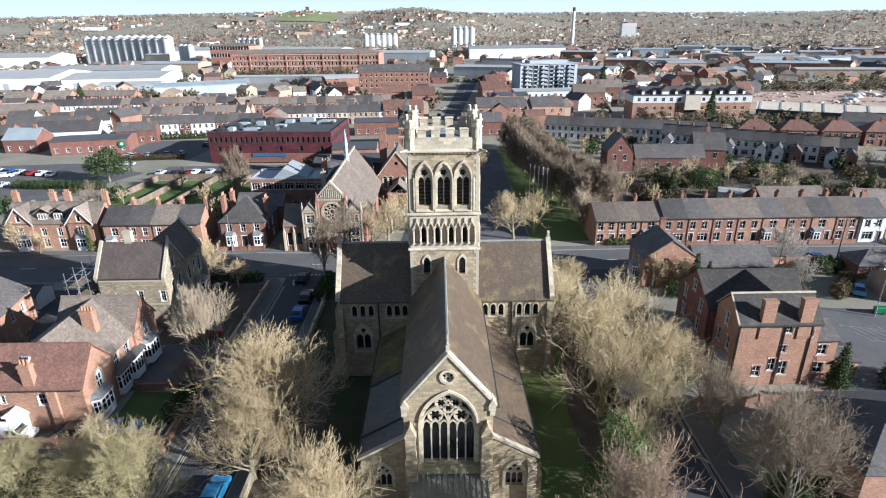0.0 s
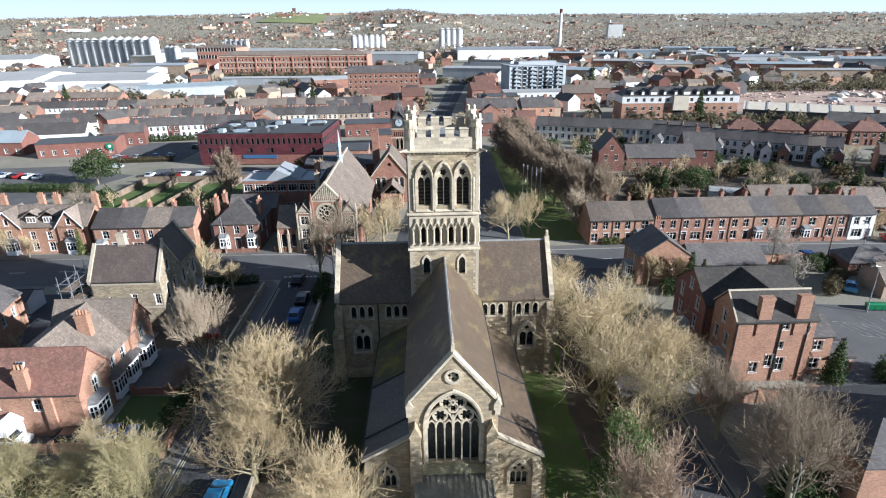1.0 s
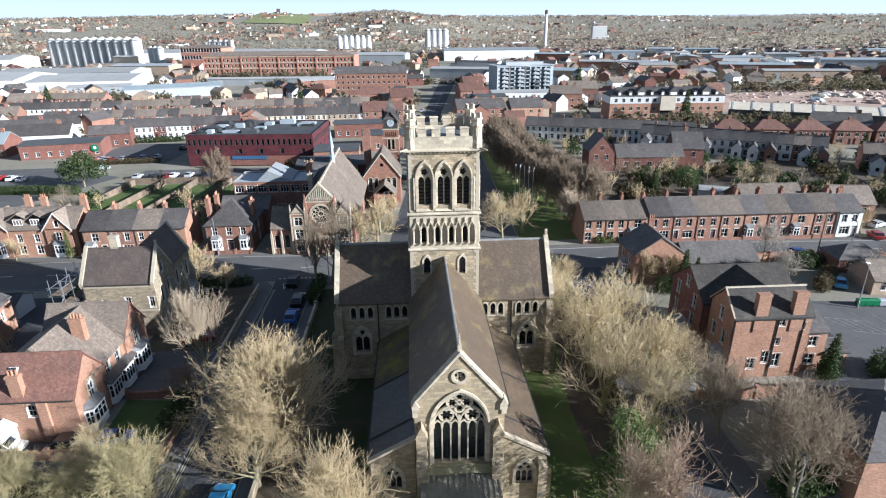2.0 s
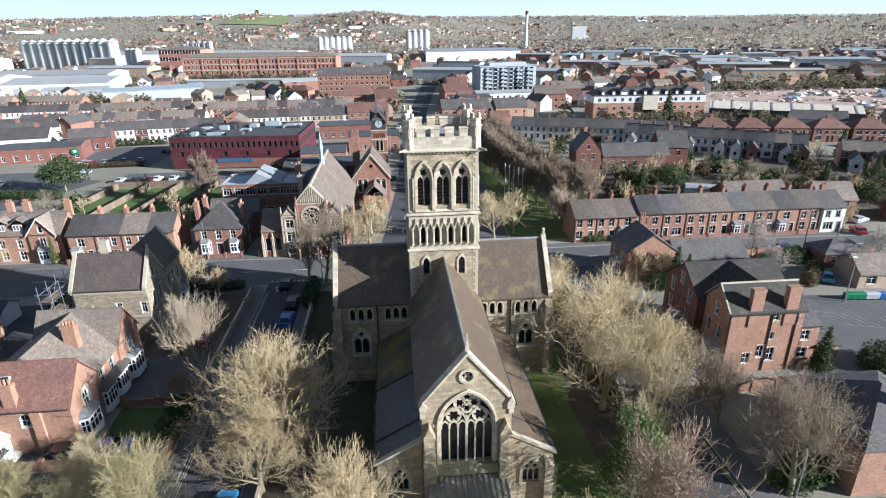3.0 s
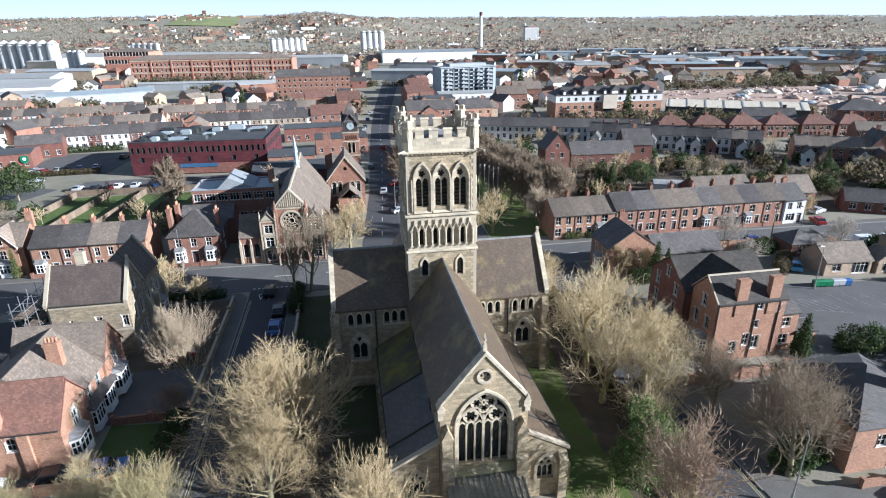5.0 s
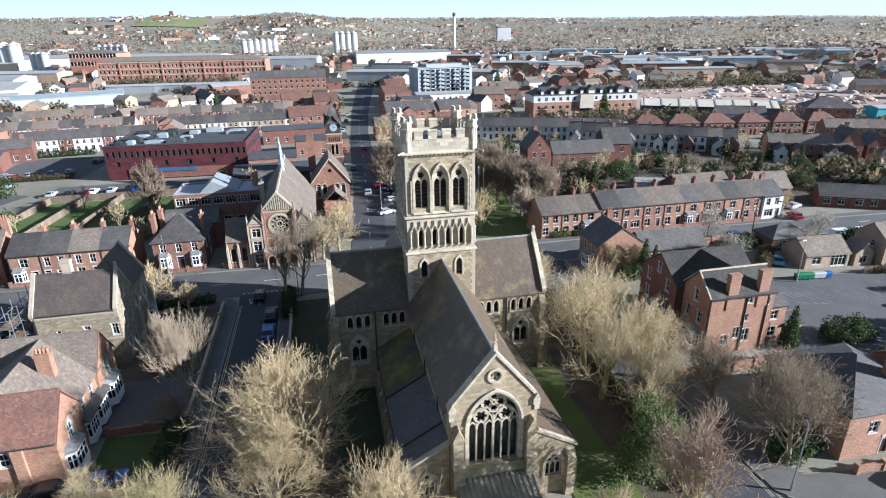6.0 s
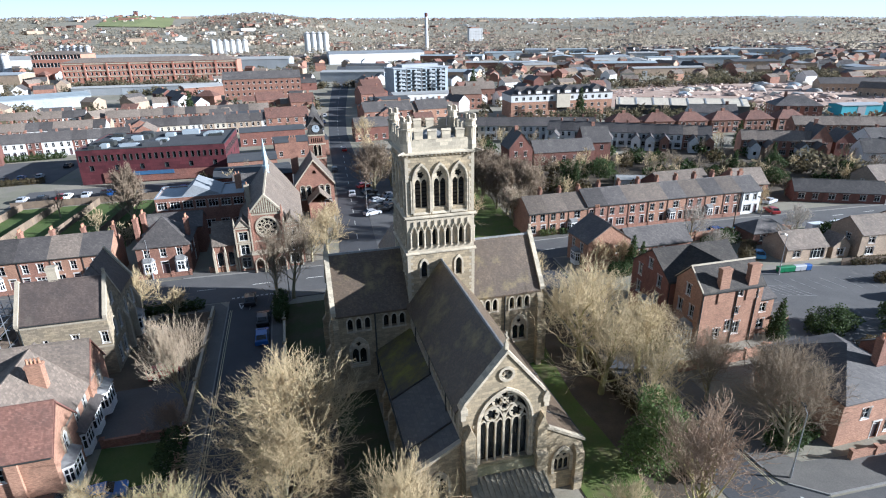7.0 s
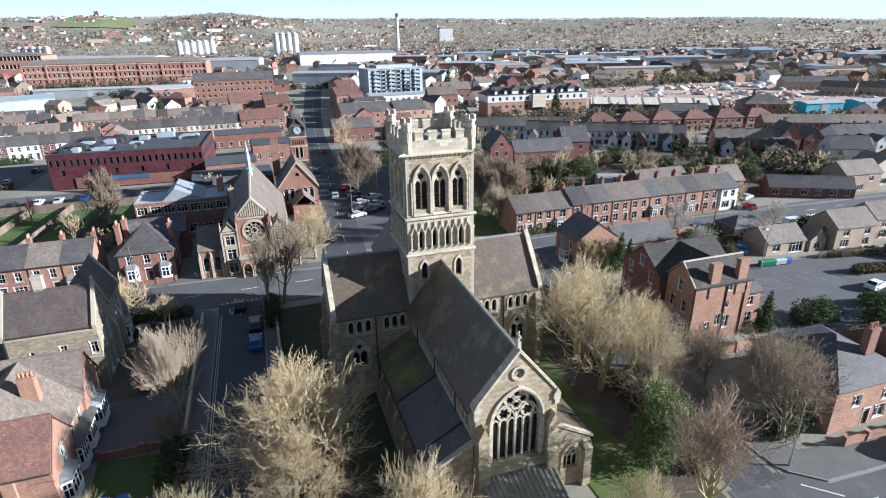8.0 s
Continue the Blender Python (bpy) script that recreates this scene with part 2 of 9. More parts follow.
LEAFMID = surface("glossy_green_leaf", (0.09, 0.13, 0.04), (0.13, 0.17, 0.055), 0.5, 3, 0.8, 0.0, None, 0.0, island=0.4)
TWIGGREY = surface("grey_twigs", (0.55, 0.44, 0.265), (0.42, 0.34, 0.195), 0.25, 5, 0.95, 0.0, None, 0.1)
TWIG = surface("pale_twigs", (0.51, 0.40, 0.235), (0.40, 0.315, 0.18), 0.25, 5, 0.95, 0.0, None, 0.14)
TWIGDARK = surface("dark_twigs", (0.255, 0.20, 0.14), (0.185, 0.145, 0.10), 0.25, 5, 0.95, 0.0, None, 0.14)
TWIGRED = surface("reddish_twigs", (0.345, 0.25, 0.175), (0.265, 0.19, 0.13), 0.25, 5, 0.95, 0.0, None, 0.14)
BIRCHTWIG = surface("birch_twigs", (0.40, 0.36, 0.30), (0.33, 0.29, 0.24), 0.25, 5, 0.95, 0.0, None, 0.1)
LEAF = surface("evergreen_leaf", (0.045, 0.07, 0.022), (0.065, 0.09, 0.03), 0.5, 3, 0.85, 0.0, None, 0.0, island=0.45)
LEAFLIGHT = surface("light_green_leaf", (0.10, 0.125, 0.035), (0.14, 0.15, 0.05), 0.5, 3, 0.6, 0.0, None, 0.0, island=0.35)
LEAFBROWN = surface("brown_hedge_leaf", (0.13, 0.095, 0.05), (0.085, 0.075, 0.035), 0.5, 3, 0.7, 0.0, None, 0.0, island=0.35)
# much paler than SCRUBTWIG: the hills' distance haze is put into this colour
WOODS = surface("far_wood_hazed", (0.40, 0.345, 0.265), (0.33, 0.29, 0.225), 0.006, 0.5, 0.95, 0.0, None, 0.0, (0.20, 0.20, 0.14), 0.62, island=0.12)


def see_through(m, share):
    """Thin twigs and leaves let part of the light through to their far side."""
    n, l = m.node_tree.nodes, m.node_tree.links
    b, out = n["Principled BSDF"], n["Material Output"]
    t, k = n.new("ShaderNodeBsdfTranslucent"), n.new("ShaderNodeMixShader")
    l.new(b.inputs["Base Color"].links[0].from_socket, t.inputs["Color"])
    k.inputs[0].default_value = share
    l.new(b.outputs[0], k.inputs[1])
    l.new(t.outputs[0], k.inputs[2])
    l.new(k.outputs[0], out.inputs["Surface"])


for m9, share in ((WOODS, 0.6), (SCRUBTWIG, 0.45), (LEAF, 0.25), (LEAFMID, 0.3), (LEAFLIGHT, 0.3), (LEAFBROWN, 0.3)):
    see_through(m9, share)
STEEL = surface("galvanised_steel", (0.55, 0.56, 0.57), (0.45, 0.46, 0.47), 1, 8, 0.4, 0.05, None, 0.05, metal=0.8)
POLE = surface("painted_pole", (0.72, 0.72, 0.70), (0.62, 0.62, 0.60), 1, 8, 0.5, 0.0, None, 0.05)
DARKMETAL = surface("dark_metal", (0.05, 0.055, 0.05), (0.04, 0.04, 0.04), 1, 8, 0.5, 0.0, None, 0.05)
TIMBER = surface("weathered_timber", (0.21, 0.155, 0.105), (0.155, 0.12, 0.09), 0.8, 8, 0.9, 0.2, None, 0.15)
WHITEROOF = surface("white_sheet_roof", (0.40, 0.395, 0.375), (0.335, 0.33, 0.315), 0.05, 2, 0.6, 0.1, None, 0.12, (0.44, 0.45, 0.45), 0.62)
GREYROOF = surface("grey_sheet_roof", (0.36, 0.375, 0.385), (0.28, 0.295, 0.305), 0.05, 2, 0.6, 0.1, None, 0.2, (0.38, 0.38, 0.37), 0.62)
BLUESHEET = surface("blue_sheet", (0.06, 0.13, 0.24), (0.05, 0.11, 0.20), 0.1, 3, 0.6, 0.05, None, 0.2)
TEAL = surface("teal_sheet", (0.06, 0.33, 0.40), (0.05, 0.28, 0.35), 0.1, 3, 0.6, 0.05, None, 0.1)
FELT = surface("roofing_felt", (0.085, 0.088, 0.092), (0.06, 0.062, 0.066), 0.1, 3, 0.85, 0.1, None, 0.15, (0.16, 0.16, 0.16), 0.62)
FELTBLUE = surface("blue_grey_felt", (0.34, 0.385, 0.40), (0.27, 0.31, 0.33), 0.1, 3, 0.8, 0.1, None, 0.1, (0.32, 0.35, 0.37), 0.62)
SIGNGREEN = surface("green_sign", (0.02, 0.16, 0.085), (0.018, 0.13, 0.07), 0.5, 5, 0.5, 0.0, None, 0.0)
GREENCOPPER = surface("pale_verdigris", (0.38, 0.46, 0.50), (0.30, 0.38, 0.43), 0.5, 5, 0.6, 0.1, None, 0.0)
SILVER = surface("silo_steel", (0.60, 0.60, 0.59), (0.50, 0.50, 0.49), 0.05, 3, 0.6, 0.0, None, 0.06)
BREWBRICK = surface("bright_red_brick", (0.44, 0.205, 0.14), (0.36, 0.17, 0.12), 0.05, 3, 0.9, 0.1, None, 0.06)
GLASS = glass_of("window_glass")
RUBBER = surface("tyre_rubber", (0.02, 0.02, 0.02), (0.03, 0.03, 0.03), 1, 8, 0.9, 0.0, None, 0.0)
LAMPGLASS = surface("lamp_lens", (0.45, 0.45, 0.44), (0.38, 0.38, 0.38), 1, 8, 0.15, 0.0, None, 0.0)


def car_paint(name, c):
    m, n, l, b = nodes_of(name)
    b.inputs["Base Color"].default_value = (*c, 1)
    b.inputs["Roughness"].default_value, b.inputs["Coat Weight"].default_value = 0.35, 0.6
    return m


PAINTS = {k: car_paint(k + "_car_paint", c) for k, c in dict(white=(0.78, 0.78, 0.77), black=(0.015, 0.015, 0.018), blue=(0.02, 0.09, 0.30), silver=(0.42, 0.43, 0.45), red=(0.30, 0.02, 0.02), lightblue=(0.04, 0.22, 0.42), purple=(0.16, 0.05, 0.15), green=(0.01, 0.16, 0.06)).items()}

# ---- building blocks ----
def thing(name, x, y, z=0.0, rz=0.0, label="", category="", group="", kind=""):
    ob = new(name)
    ob.empty_display_size = 0.3
    ob.matrix_basis = pose(x, y, z, 0, 0, rz)
    return tagged(ob, label, category, group, kind)


def link(name, me, parent, m=None, label=""):
    ob = new(name, me)
    ob.parent = parent
    if m is not None:
        ob.matrix_basis = m
    if label:
        tagged(ob, label)
    return ob


def mesh_of(name, bm, material):
    me = bpy.data.meshes.new(name)
    bmesh.ops.recalc_face_normals(bm, faces=bm.faces)
    bm.to_mesh(me)
    bm.free()
    me.materials.append(material)
    return me


def part(name, bm, material, parent, label="", m=None):
    return link(name, mesh_of(name, bm, material), parent, m, label)


def structure(name, bm, material, label, category):
    return tagged(new(name, mesh_of(name, bm, material)), label, category, kind="structure")


def box(bm, x0, y0, z0, x1, y1, z1, m=None):
    co = [(x, y, z) for z in (z0, z1) for x, y in ((x0, y0), (x1, y0), (x1, y1), (x0, y1))]
    vs = [bm.verts.new(m @ Vector(c) if m is not None else c) for c in co]
    for f in ((3, 2, 1, 0), (4, 5, 6, 7), (0, 1, 5, 4), (1, 2, 6, 5), (2, 3, 7, 6), (3, 0, 4, 7)):
        bm.faces.new([vs[i] for i in f])
    return bm


def prism(bm, pts, vec, m=None):
    """The polygon pts, pushed along vec."""
    a = [Vector(p) for p in pts]
    b = [p + Vector(vec) for p in a]
    if m is not None:
        a, b = [m @ p for p in a], [m @ p for p in b]
    a, b = [bm.verts.new(p) for p in a], [bm.verts.new(p) for p in b]
    bm.faces.new(a[::-1])
    bm.faces.new(b)
    k = len(a)
    for i in range(k):
        bm.faces.new((a[i], a[(i + 1) % k], b[(i + 1) % k], b[i]))
    return bm


def tube(bm, p0, p1, r0, r1=None, sides=8):
    p0, p1 = Vector(p0), Vector(p1)
    r1 = r0 if r1 is None else r1
    q = (p1 - p0).to_track_quat("Z", "Y")
    ring = [q @ Vector((math.cos(2 * math.pi * i / sides), math.sin(2 * math.pi * i / sides), 0)) for i in range(sides)]
    a, b = [bm.verts.new(p0 + r0 * v) for v in ring], [bm.verts.new(p1 + r1 * v) for v in ring]
    for i in range(sides):
        bm.faces.new((a[i], a[(i + 1) % sides], b[(i + 1) % sides], b[i]))
    bm.faces.new(a[::-1])
    bm.faces.new(b)
    return bm


def ring_bar(bm, u, v, r, t, d, m=None, y=0.0, sides=20):
    """A flat stone ring in the plane of a wall."""
    vs = []
    for i in range(sides):
        a = 2 * math.pi * i / sides
        vs.append([bm.verts.new((m @ Vector(c)) if m is not None else c) for c in ((u + (r - t) * math.cos(a), y, v + (r - t) * math.sin(a)), (u + r * math.cos(a), y, v + r * math.sin(a)), (u + r * math.cos(a), y + d, v + r * math.sin(a)), (u + (r - t) * math.cos(a), y + d, v + (r - t) * math.sin(a)))])
    for i in range(sides):
        p, q = vs[i], vs[(i + 1) % sides]
        for j in range(4):
            bm.faces.new((p[j], p[(j + 1) % 4], q[(j + 1) % 4], q[j]))
    return bm


def arch(u, v0, w, spring, rise, n=7):
    """Outline of an opening with a pointed head: from the sill up the right side, over the point, down the left."""
    h = w / 2
    rad = (h * h + rise * rise) / (2 * h)
    cx = h - rad
    top = math.atan2(rise, -cx)
    right = [(u + cx + rad * math.cos(top * i / n), spring + rad * math.sin(top * i / n)) for i in range(n)]
    left = [(2 * u - x, z) for x, z in right]
    return [(u - h, v0), (u + h, v0)] + right + [(u, spring + rise)] + left[::-1]


def band(bm, outer, inner, y0, y1, m=None):
    """A moulded strip between two outlines with the same number of corners, open at the sill."""
    k = len(outer)
    f = lambda p, y: bm.verts.new((m @ Vector((p[0], y, p[1]))) if m is not None else (p[0], y, p[1]))
    rows = [[f(p, y) for p in loop] for loop, y in ((outer, y0), (inner, y0), (inner, y1), (outer, y1))]
    for i in range(1, k):
        j = (i + 1) % k
        for a in range(4):
            b = (a + 1) % 4
            bm.faces.new((rows[a][i], rows[a][j], rows[b][j], rows[b][i]))
    return bm


def wall_poly(bm, outline, holes, thick, m):
    """A wall of real thickness with openings through it, in the frame m: x along the wall, z up, y inwards."""
    t = bmesh.new()
    edges = []
    for loop in [outline] + list(holes):
        vs = [t.verts.new((u, 0, v)) for u, v in loop]
        edges += [t.edges.new((vs[i], vs[(i + 1) % len(vs)])) for i in range(len(vs))]
    bmesh.ops.triangle_fill(t, use_beauty=True, use_dissolve=False, edges=edges, normal=(0, -1, 0))
    r = bmesh.ops.extrude_face_region(t, geom=list(t.faces))
    bmesh.ops.translate(t, vec=(0, thick, 0), verts=[v for v in r["geom"] if isinstance(v, bmesh.types.BMVert)])
    t.transform(m)
    me = bpy.data.meshes.new("t")
    t.to_mesh(me)
    t.free()
    bm.from_mesh(me)
    bpy.data.meshes.remove(me)
    return bm


def circle(u, v, r, n=20):
    return [(u + r * math.cos(2 * math.pi * i / n), v + r * math.sin(2 * math.pi * i / n)) for i in range(n)]


def foil(u, v, r, lobes, turn=0.5):
    """Outline of a foiled piercing with so many lobes."""
    n = lobes * 6
    out = []
    for i in range(n):
        a = 2 * math.pi * i / n + turn
        q = r * (0.62 + 0.38 * abs(math.sin(math.pi * i * lobes / n)) ** 0.6)
        out.append((u + q * math.cos(a), v + q * math.sin(a)))
    return out


def rect(u, v, w, h):
    return [(u - w / 2, v), (u + w / 2, v), (u + w / 2, v + h), (u - w / 2, v + h)]


CACHE = {}


def cached(key, make):
    if key not in CACHE:
        CACHE[key] = make()
    return CACHE[key]


def sash_mesh(w, h, style):
    """One moulded piece: the frame with its lights cut out, a proud sill and, on brick houses, a proud lintel."""
    f, hw = 0.055, w / 2
    lintel, sill = style in "sc", style != "k"
    out = [(-hw - 0.1, -0.12), (hw + 0.1, -0.12), (hw + 0.1, -0.004), (hw, -0.004)] if sill else [(-hw, 0), (hw, 0)]
    out += [(hw, h + 0.004), (hw + 0.14, h + 0.004), (hw + 0.14, h + 0.19), (-hw - 0.14, h + 0.19), (-hw - 0.14, h + 0.004), (-hw, h + 0.004)] if lintel else [(hw, h), (-hw, h)]
    out += [(-hw, -0.004), (-hw - 0.1, -0.004)] if sill else []
    if style == "s":
        xs, zs = [(-hw + f, -0.025), (0.025, hw - f)], [(f, h * 0.5 - 0.035), (h * 0.5 + 0.035, h - f)]
    elif style == "c":
        k = max(2, round(w / 0.7))
        xs = [(-hw + w * i / k + (f if i == 0 else 0.035), -hw + w * (i + 1) / k - (f if i == k - 1 else 0.035)) for i in range(k)]
        zs = [(f, h * 0.68), (h * 0.68 + 0.05, h - f)]
    else:
        xs, zs = [(-hw + f, hw - f)], [(f, h - f)]
    bm = bmesh.new()
    wall_poly(bm, out, [rect((x0 + x1) / 2, z0, x1 - x0, z1 - z0) for x0, x1 in xs for z0, z1 in zs], 0.1, Matrix.Translation((0, 0.02, 0)))
    for vv in bm.verts:
        if vv.co.y < 0.05 and (vv.co.z < f * 0.5 or vv.co.z > h - f * 0.5):
            vv.co.y = -0.15
    return mesh_of("window", bm, DARKMETAL if style == "k" else WINDOWPAINT)


def pane_mesh(w, h):
    return mesh_of("pane", box(bmesh.new(), -w / 2 + 0.07, 0.065, 0.07, w / 2 - 0.07, 0.085, h - 0.07), GLASS)


FAR = [False]


def far_window(w, h, style):
    """A distant window: frame and glass in one mesh of two materials."""
    me = sash_mesh(w, h, style)
    bm = bmesh.new()
    bm.from_mesh(me)
    k = len(bm.faces)
    box(bm, -w / 2 + 0.07, 0.065, 0.07, w / 2 - 0.07, 0.085, h - 0.07)
    bm.faces.ensure_lookup_table()
    for f in bm.faces[k:]:
        f.material_index = 1
    bm.to_mesh(me)
    bm.free()
    me.materials.append(GLASS)
    return me


def door_mesh(w, h):
    bm = bmesh.new()
    box(bm, -w / 2, 0.03, 0, w / 2, 0.09, h * 0.8)
    for u in (-0.24, 0.24):
        for z0, z1 in ((0.15, 0.75), (0.9, 1.5)):
            box(bm, u * w - 0.13, 0.015, z0, u * w + 0.13, 0.03, z1)
    return mesh_of("door", bm, DOORS)


def doorframe_mesh(w, h):
    bm = bmesh.new()
    box(bm, -w / 2 - 0.1, -0.13, 0, -w / 2 - 0.002, 0.1, h)
    box(bm, w / 2 + 0.002, -0.13, 0, w / 2 + 0.1, 0.1, h)
    box(bm, -w / 2 - 0.16, -0.17, h + 0.002, w / 2 + 0.16, 0.1, h + 0.2)
    box(bm, -w / 2, 0.02, h * 0.8, w / 2, 0.1, h * 0.8 + 0.06)
    return mesh_of("door_frame", bm, WINDOWPAINT)


def opening(parent, m, u, v, w, h, style):
    """One window or door with its parts, set into an opening of a wall."""
    at = m @ Matrix.Translation((u, 0.1, v))
    if style == "d" and FAR[0]:
        return link("door", cached(("door", w, h), lambda: door_mesh(w, h)), parent, at)
    if style == "d":
        ob = link("door", cached(("door", w, h), lambda: door_mesh(w, h)), parent, at)
        link("door_frame", cached(("df", w, h), lambda: doorframe_mesh(w, h)), ob)
        return ob
    if FAR[0]:
        return link("window", cached(("far", w, h, style), lambda: far_window(w, h, style)), parent, at)
    ob = link("window", cached(("sash", w, h, style), lambda: sash_mesh(w, h, style)), parent, at)
    link("pane", cached(("pane", w, h), lambda: pane_mesh(w, h)), ob)
    return ob


def bay(parent, m, u, w, h, z0=0.0, proj=0.8, roofmat=None):
    """A white canted bay window with a small lead roof."""
    def make():
        bm = bmesh.new()
        c = 0.45
        pl = [(-w / 2, 0), (-w / 2 + c, -proj), (w / 2 - c, -proj), (w / 2, 0)]
        for i in range(3):
            a, b = Vector((*pl[i], 0)), Vector((*pl[i + 1], 0))
            d = b - a
            ln = d.length
            mm = Matrix.Translation(a) @ Matrix.Rotation(math.atan2(d.y, d.x), 4, "Z")
            k = 3 if ln > 1.4 else 2
            lw = (ln - 0.16) / k
            lights = [rect(0.08 + (i9 + 0.5) * lw, h * z9, lw - 0.1, h * g9) for i9 in range(k) for z9, g9 in ((0.33, 0.33), (0.69, 0.18))]
            wall_poly(bm, rect(ln / 2, 0, ln, h), lights, 0.12, mm)
        bmesh.ops.remove_doubles(bm, verts=bm.verts, dist=0.002)
        return mesh_of("bay_window", bm, WHITE)

    def make_sill():
        bm = bmesh.new()
        prism(bm, [(-w / 2 - 0.08, 0, h * 0.29), (-w / 2 + 0.4, -proj - 0.07, h * 0.29), (w / 2 - 0.4, -proj - 0.07, h * 0.29), (w / 2 + 0.08, 0, h * 0.29)], (0, 0, 0.08))
        return mesh_of("sill", bm, WHITE)

    def make_glass():
        bm = bmesh.new()
        c = 0.45
        pl = [(-w / 2, 0), (-w / 2 + c, -proj), (w / 2 - c, -proj), (w / 2, 0)]
        for i in range(3):
            a, b = Vector((*pl[i], 0)), Vector((*pl[i + 1], 0))
            d = b - a
            mm = Matrix.Translation(a) @ Matrix.Rotation(math.atan2(d.y, d.x), 4, "Z")
            box(bm, 0.12, 0.05, h * 0.33, d.length - 0.12, 0.07, h * 0.86, mm)
        return mesh_of("pane", bm, GLASS)

    def make_roof():
        bm = bmesh.new()
        prism(bm, [(-w / 2 - 0.12, 0, h), (-w / 2 + 0.35, -proj - 0.14, h), (w / 2 - 0.35, -proj - 0.14, h), (w / 2 + 0.12, 0, h)], (0, 0, 0.14))
        prism(bm, [(-w / 2, 0, h + 0.14), (-w / 2 + 0.4, -proj, h + 0.14), (w / 2 - 0.4, -proj, h + 0.14), (w / 2, 0, h + 0.14)], (0, 0, 0.02))
        a = [bm.verts.new(p) for p in ((-w / 2, -0.002, h + 0.16), (-w / 2 + 0.4, -proj, h + 0.16), (w / 2 - 0.4, -proj, h + 0.16), (w / 2, -0.002, h + 0.16), (-w / 2 + 0.3, -0.002, h + 0.6), (w / 2 - 0.3, -0.002, h + 0.6))]
        for f in ((0, 1, 4), (1, 2, 5, 4), (2, 3, 5), (0, 4, 5, 3), (3, 2, 1, 0)):
            bm.faces.new([a[i] for i in f])
        return mesh_of("bay_roof", bm, LEAD if roofmat is None else roofmat)

    ob = link("bay_window", cached(("bay", w, h, proj), make), parent, m @ Matrix.Translation((u, 0, z0)))
    link("sill", cached(("bays", w, h, proj), make_sill), ob)
    link("pane", cached(("bayg", w, h, proj), make_glass), ob)
    link("bay_roof", cached(("bayr", w, h, proj, roofmat.name if roofmat else ""), make_roof), ob)
    return ob


def chimney(parent, x, y, z0, z1, w=1.0, d=0.6, pots=3, mat=None):
    def make():
        bm = bmesh.new()
        h = z1 - z0
        box(bm, -w / 2, -d / 2, 0, w / 2, d / 2, h - 0.35)
        box(bm, -w / 2 - 0.07, -d / 2 - 0.07, h - 0.35, w / 2 + 0.07, d / 2 + 0.07, h - 0.12)
        box(bm, -w / 2 - 0.02, -d / 2 - 0.02, h - 0.12, w / 2 + 0.02, d / 2 + 0.02, h)
        return mesh_of("chimney", bm, mat or BRICK)

    def make_pot():
        bm = bmesh.new()
        tube(bm, (0, 0, 0), (0, 0, 0.5), 0.15, 0.11, 8)
        tube(bm, (0, 0, 0.5), (0, 0, 0.56), 0.14, 0.14, 8)
        return mesh_of("chimney_pot", bm, POT)

    ob = link("chimney", cached(("ch", w, d, round(z1 - z0, 2), (mat or BRICK).name), make), parent, Matrix.Translation((x, y, z0)))
    for i in range(0 if FAR[0] else pots):
        q = (i + 0.5) / pots - 0.5
        link("chimney_pot", cached("pot", make_pot), ob, Matrix.Translation(((q * w) if w >= d else 0, (q * d) if d > w else 0, z1 - z0)))
    return ob


def faces_of(w, d):
    q = math.pi / 2
    R = lambda a: Matrix.Rotation(a, 4, "Z")
    T = Matrix.Translation
    return dict(f=T((-w / 2, -d / 2, 0)), r=T((w / 2, -d / 2, 0)) @ R(q), b=T((w / 2, d / 2, 0)) @ R(2 * q), l=T((-w / 2, d / 2, 0)) @ R(-q))


def gable_roof(bm, w, d, eave, rise, over=0.3, verge=0.15, t=0.14, along="x", m=None):
    """A pitched roof of real thickness; along: the axis of its ridge."""
    if along == "y":
        m2 = Matrix.Rotation(math.pi / 2, 4, "Z")
        return gable_roof(bm, d, w, eave, rise, over, verge, t, "x", (m @ m2) if m is not None else m2)
    s = rise / (d / 2)
    x0, x1 = -w / 2 - verge, w / 2 + verge
    ze, zr = eave - over * s, eave + rise
    yo = d / 2 + over
    prism(bm, [(x0, -yo, ze), (x0, 0, zr), (x0, yo, ze), (x0, yo, ze + t), (x0, 0, zr + t * 1.2), (x0, -yo, ze + t)], (x1 - x0, 0, 0), m)
    prism(bm, [(x0, -0.13, zr + t * 0.95), (x0, 0.13, zr + t * 0.95), (x0, 0.07, zr + t + 0.1), (x0, -0.07, zr + t + 0.1)], (x1 - x0, 0, 0), m)
    return bm


def hip_roof(bm, w, d, eave, rise, over=0.35, inset=None, m=None):
    x, y = w / 2 + over, d / 2 + over
    k = min(x, y) if inset is None else inset
    z0, z1, z2 = eave - 0.08, eave + 0.06, eave + rise
    top = [(-x + k, 0, z2), (x - k, 0, z2)] if x >= y else [(0, -y + k, z2), (0, y - k, z2)]
    co = [(-x, -y, z0), (x, -y, z0), (x, y, z0), (-x, y, z0), (-x, -y, z1), (x, -y, z1), (x, y, z1), (-x, y, z1)] + top
    v = [bm.verts.new(m @ Vector(c) if m is not None else c) for c in co]
    fs = [(3, 2, 1, 0), (0, 1, 5, 4), (1, 2, 6, 5), (2, 3, 7, 6), (3, 0, 4, 7)]
    fs += [(4, 5, 9, 8), (5, 6, 9), (6, 7, 8, 9), (7, 4, 8)] if x >= y else [(4, 5, 8), (5, 6, 9, 8), (6, 7, 9), (7, 4, 8, 9)]
    for f in fs:
        bm.faces.new([v[i] for i in f])
    return bm


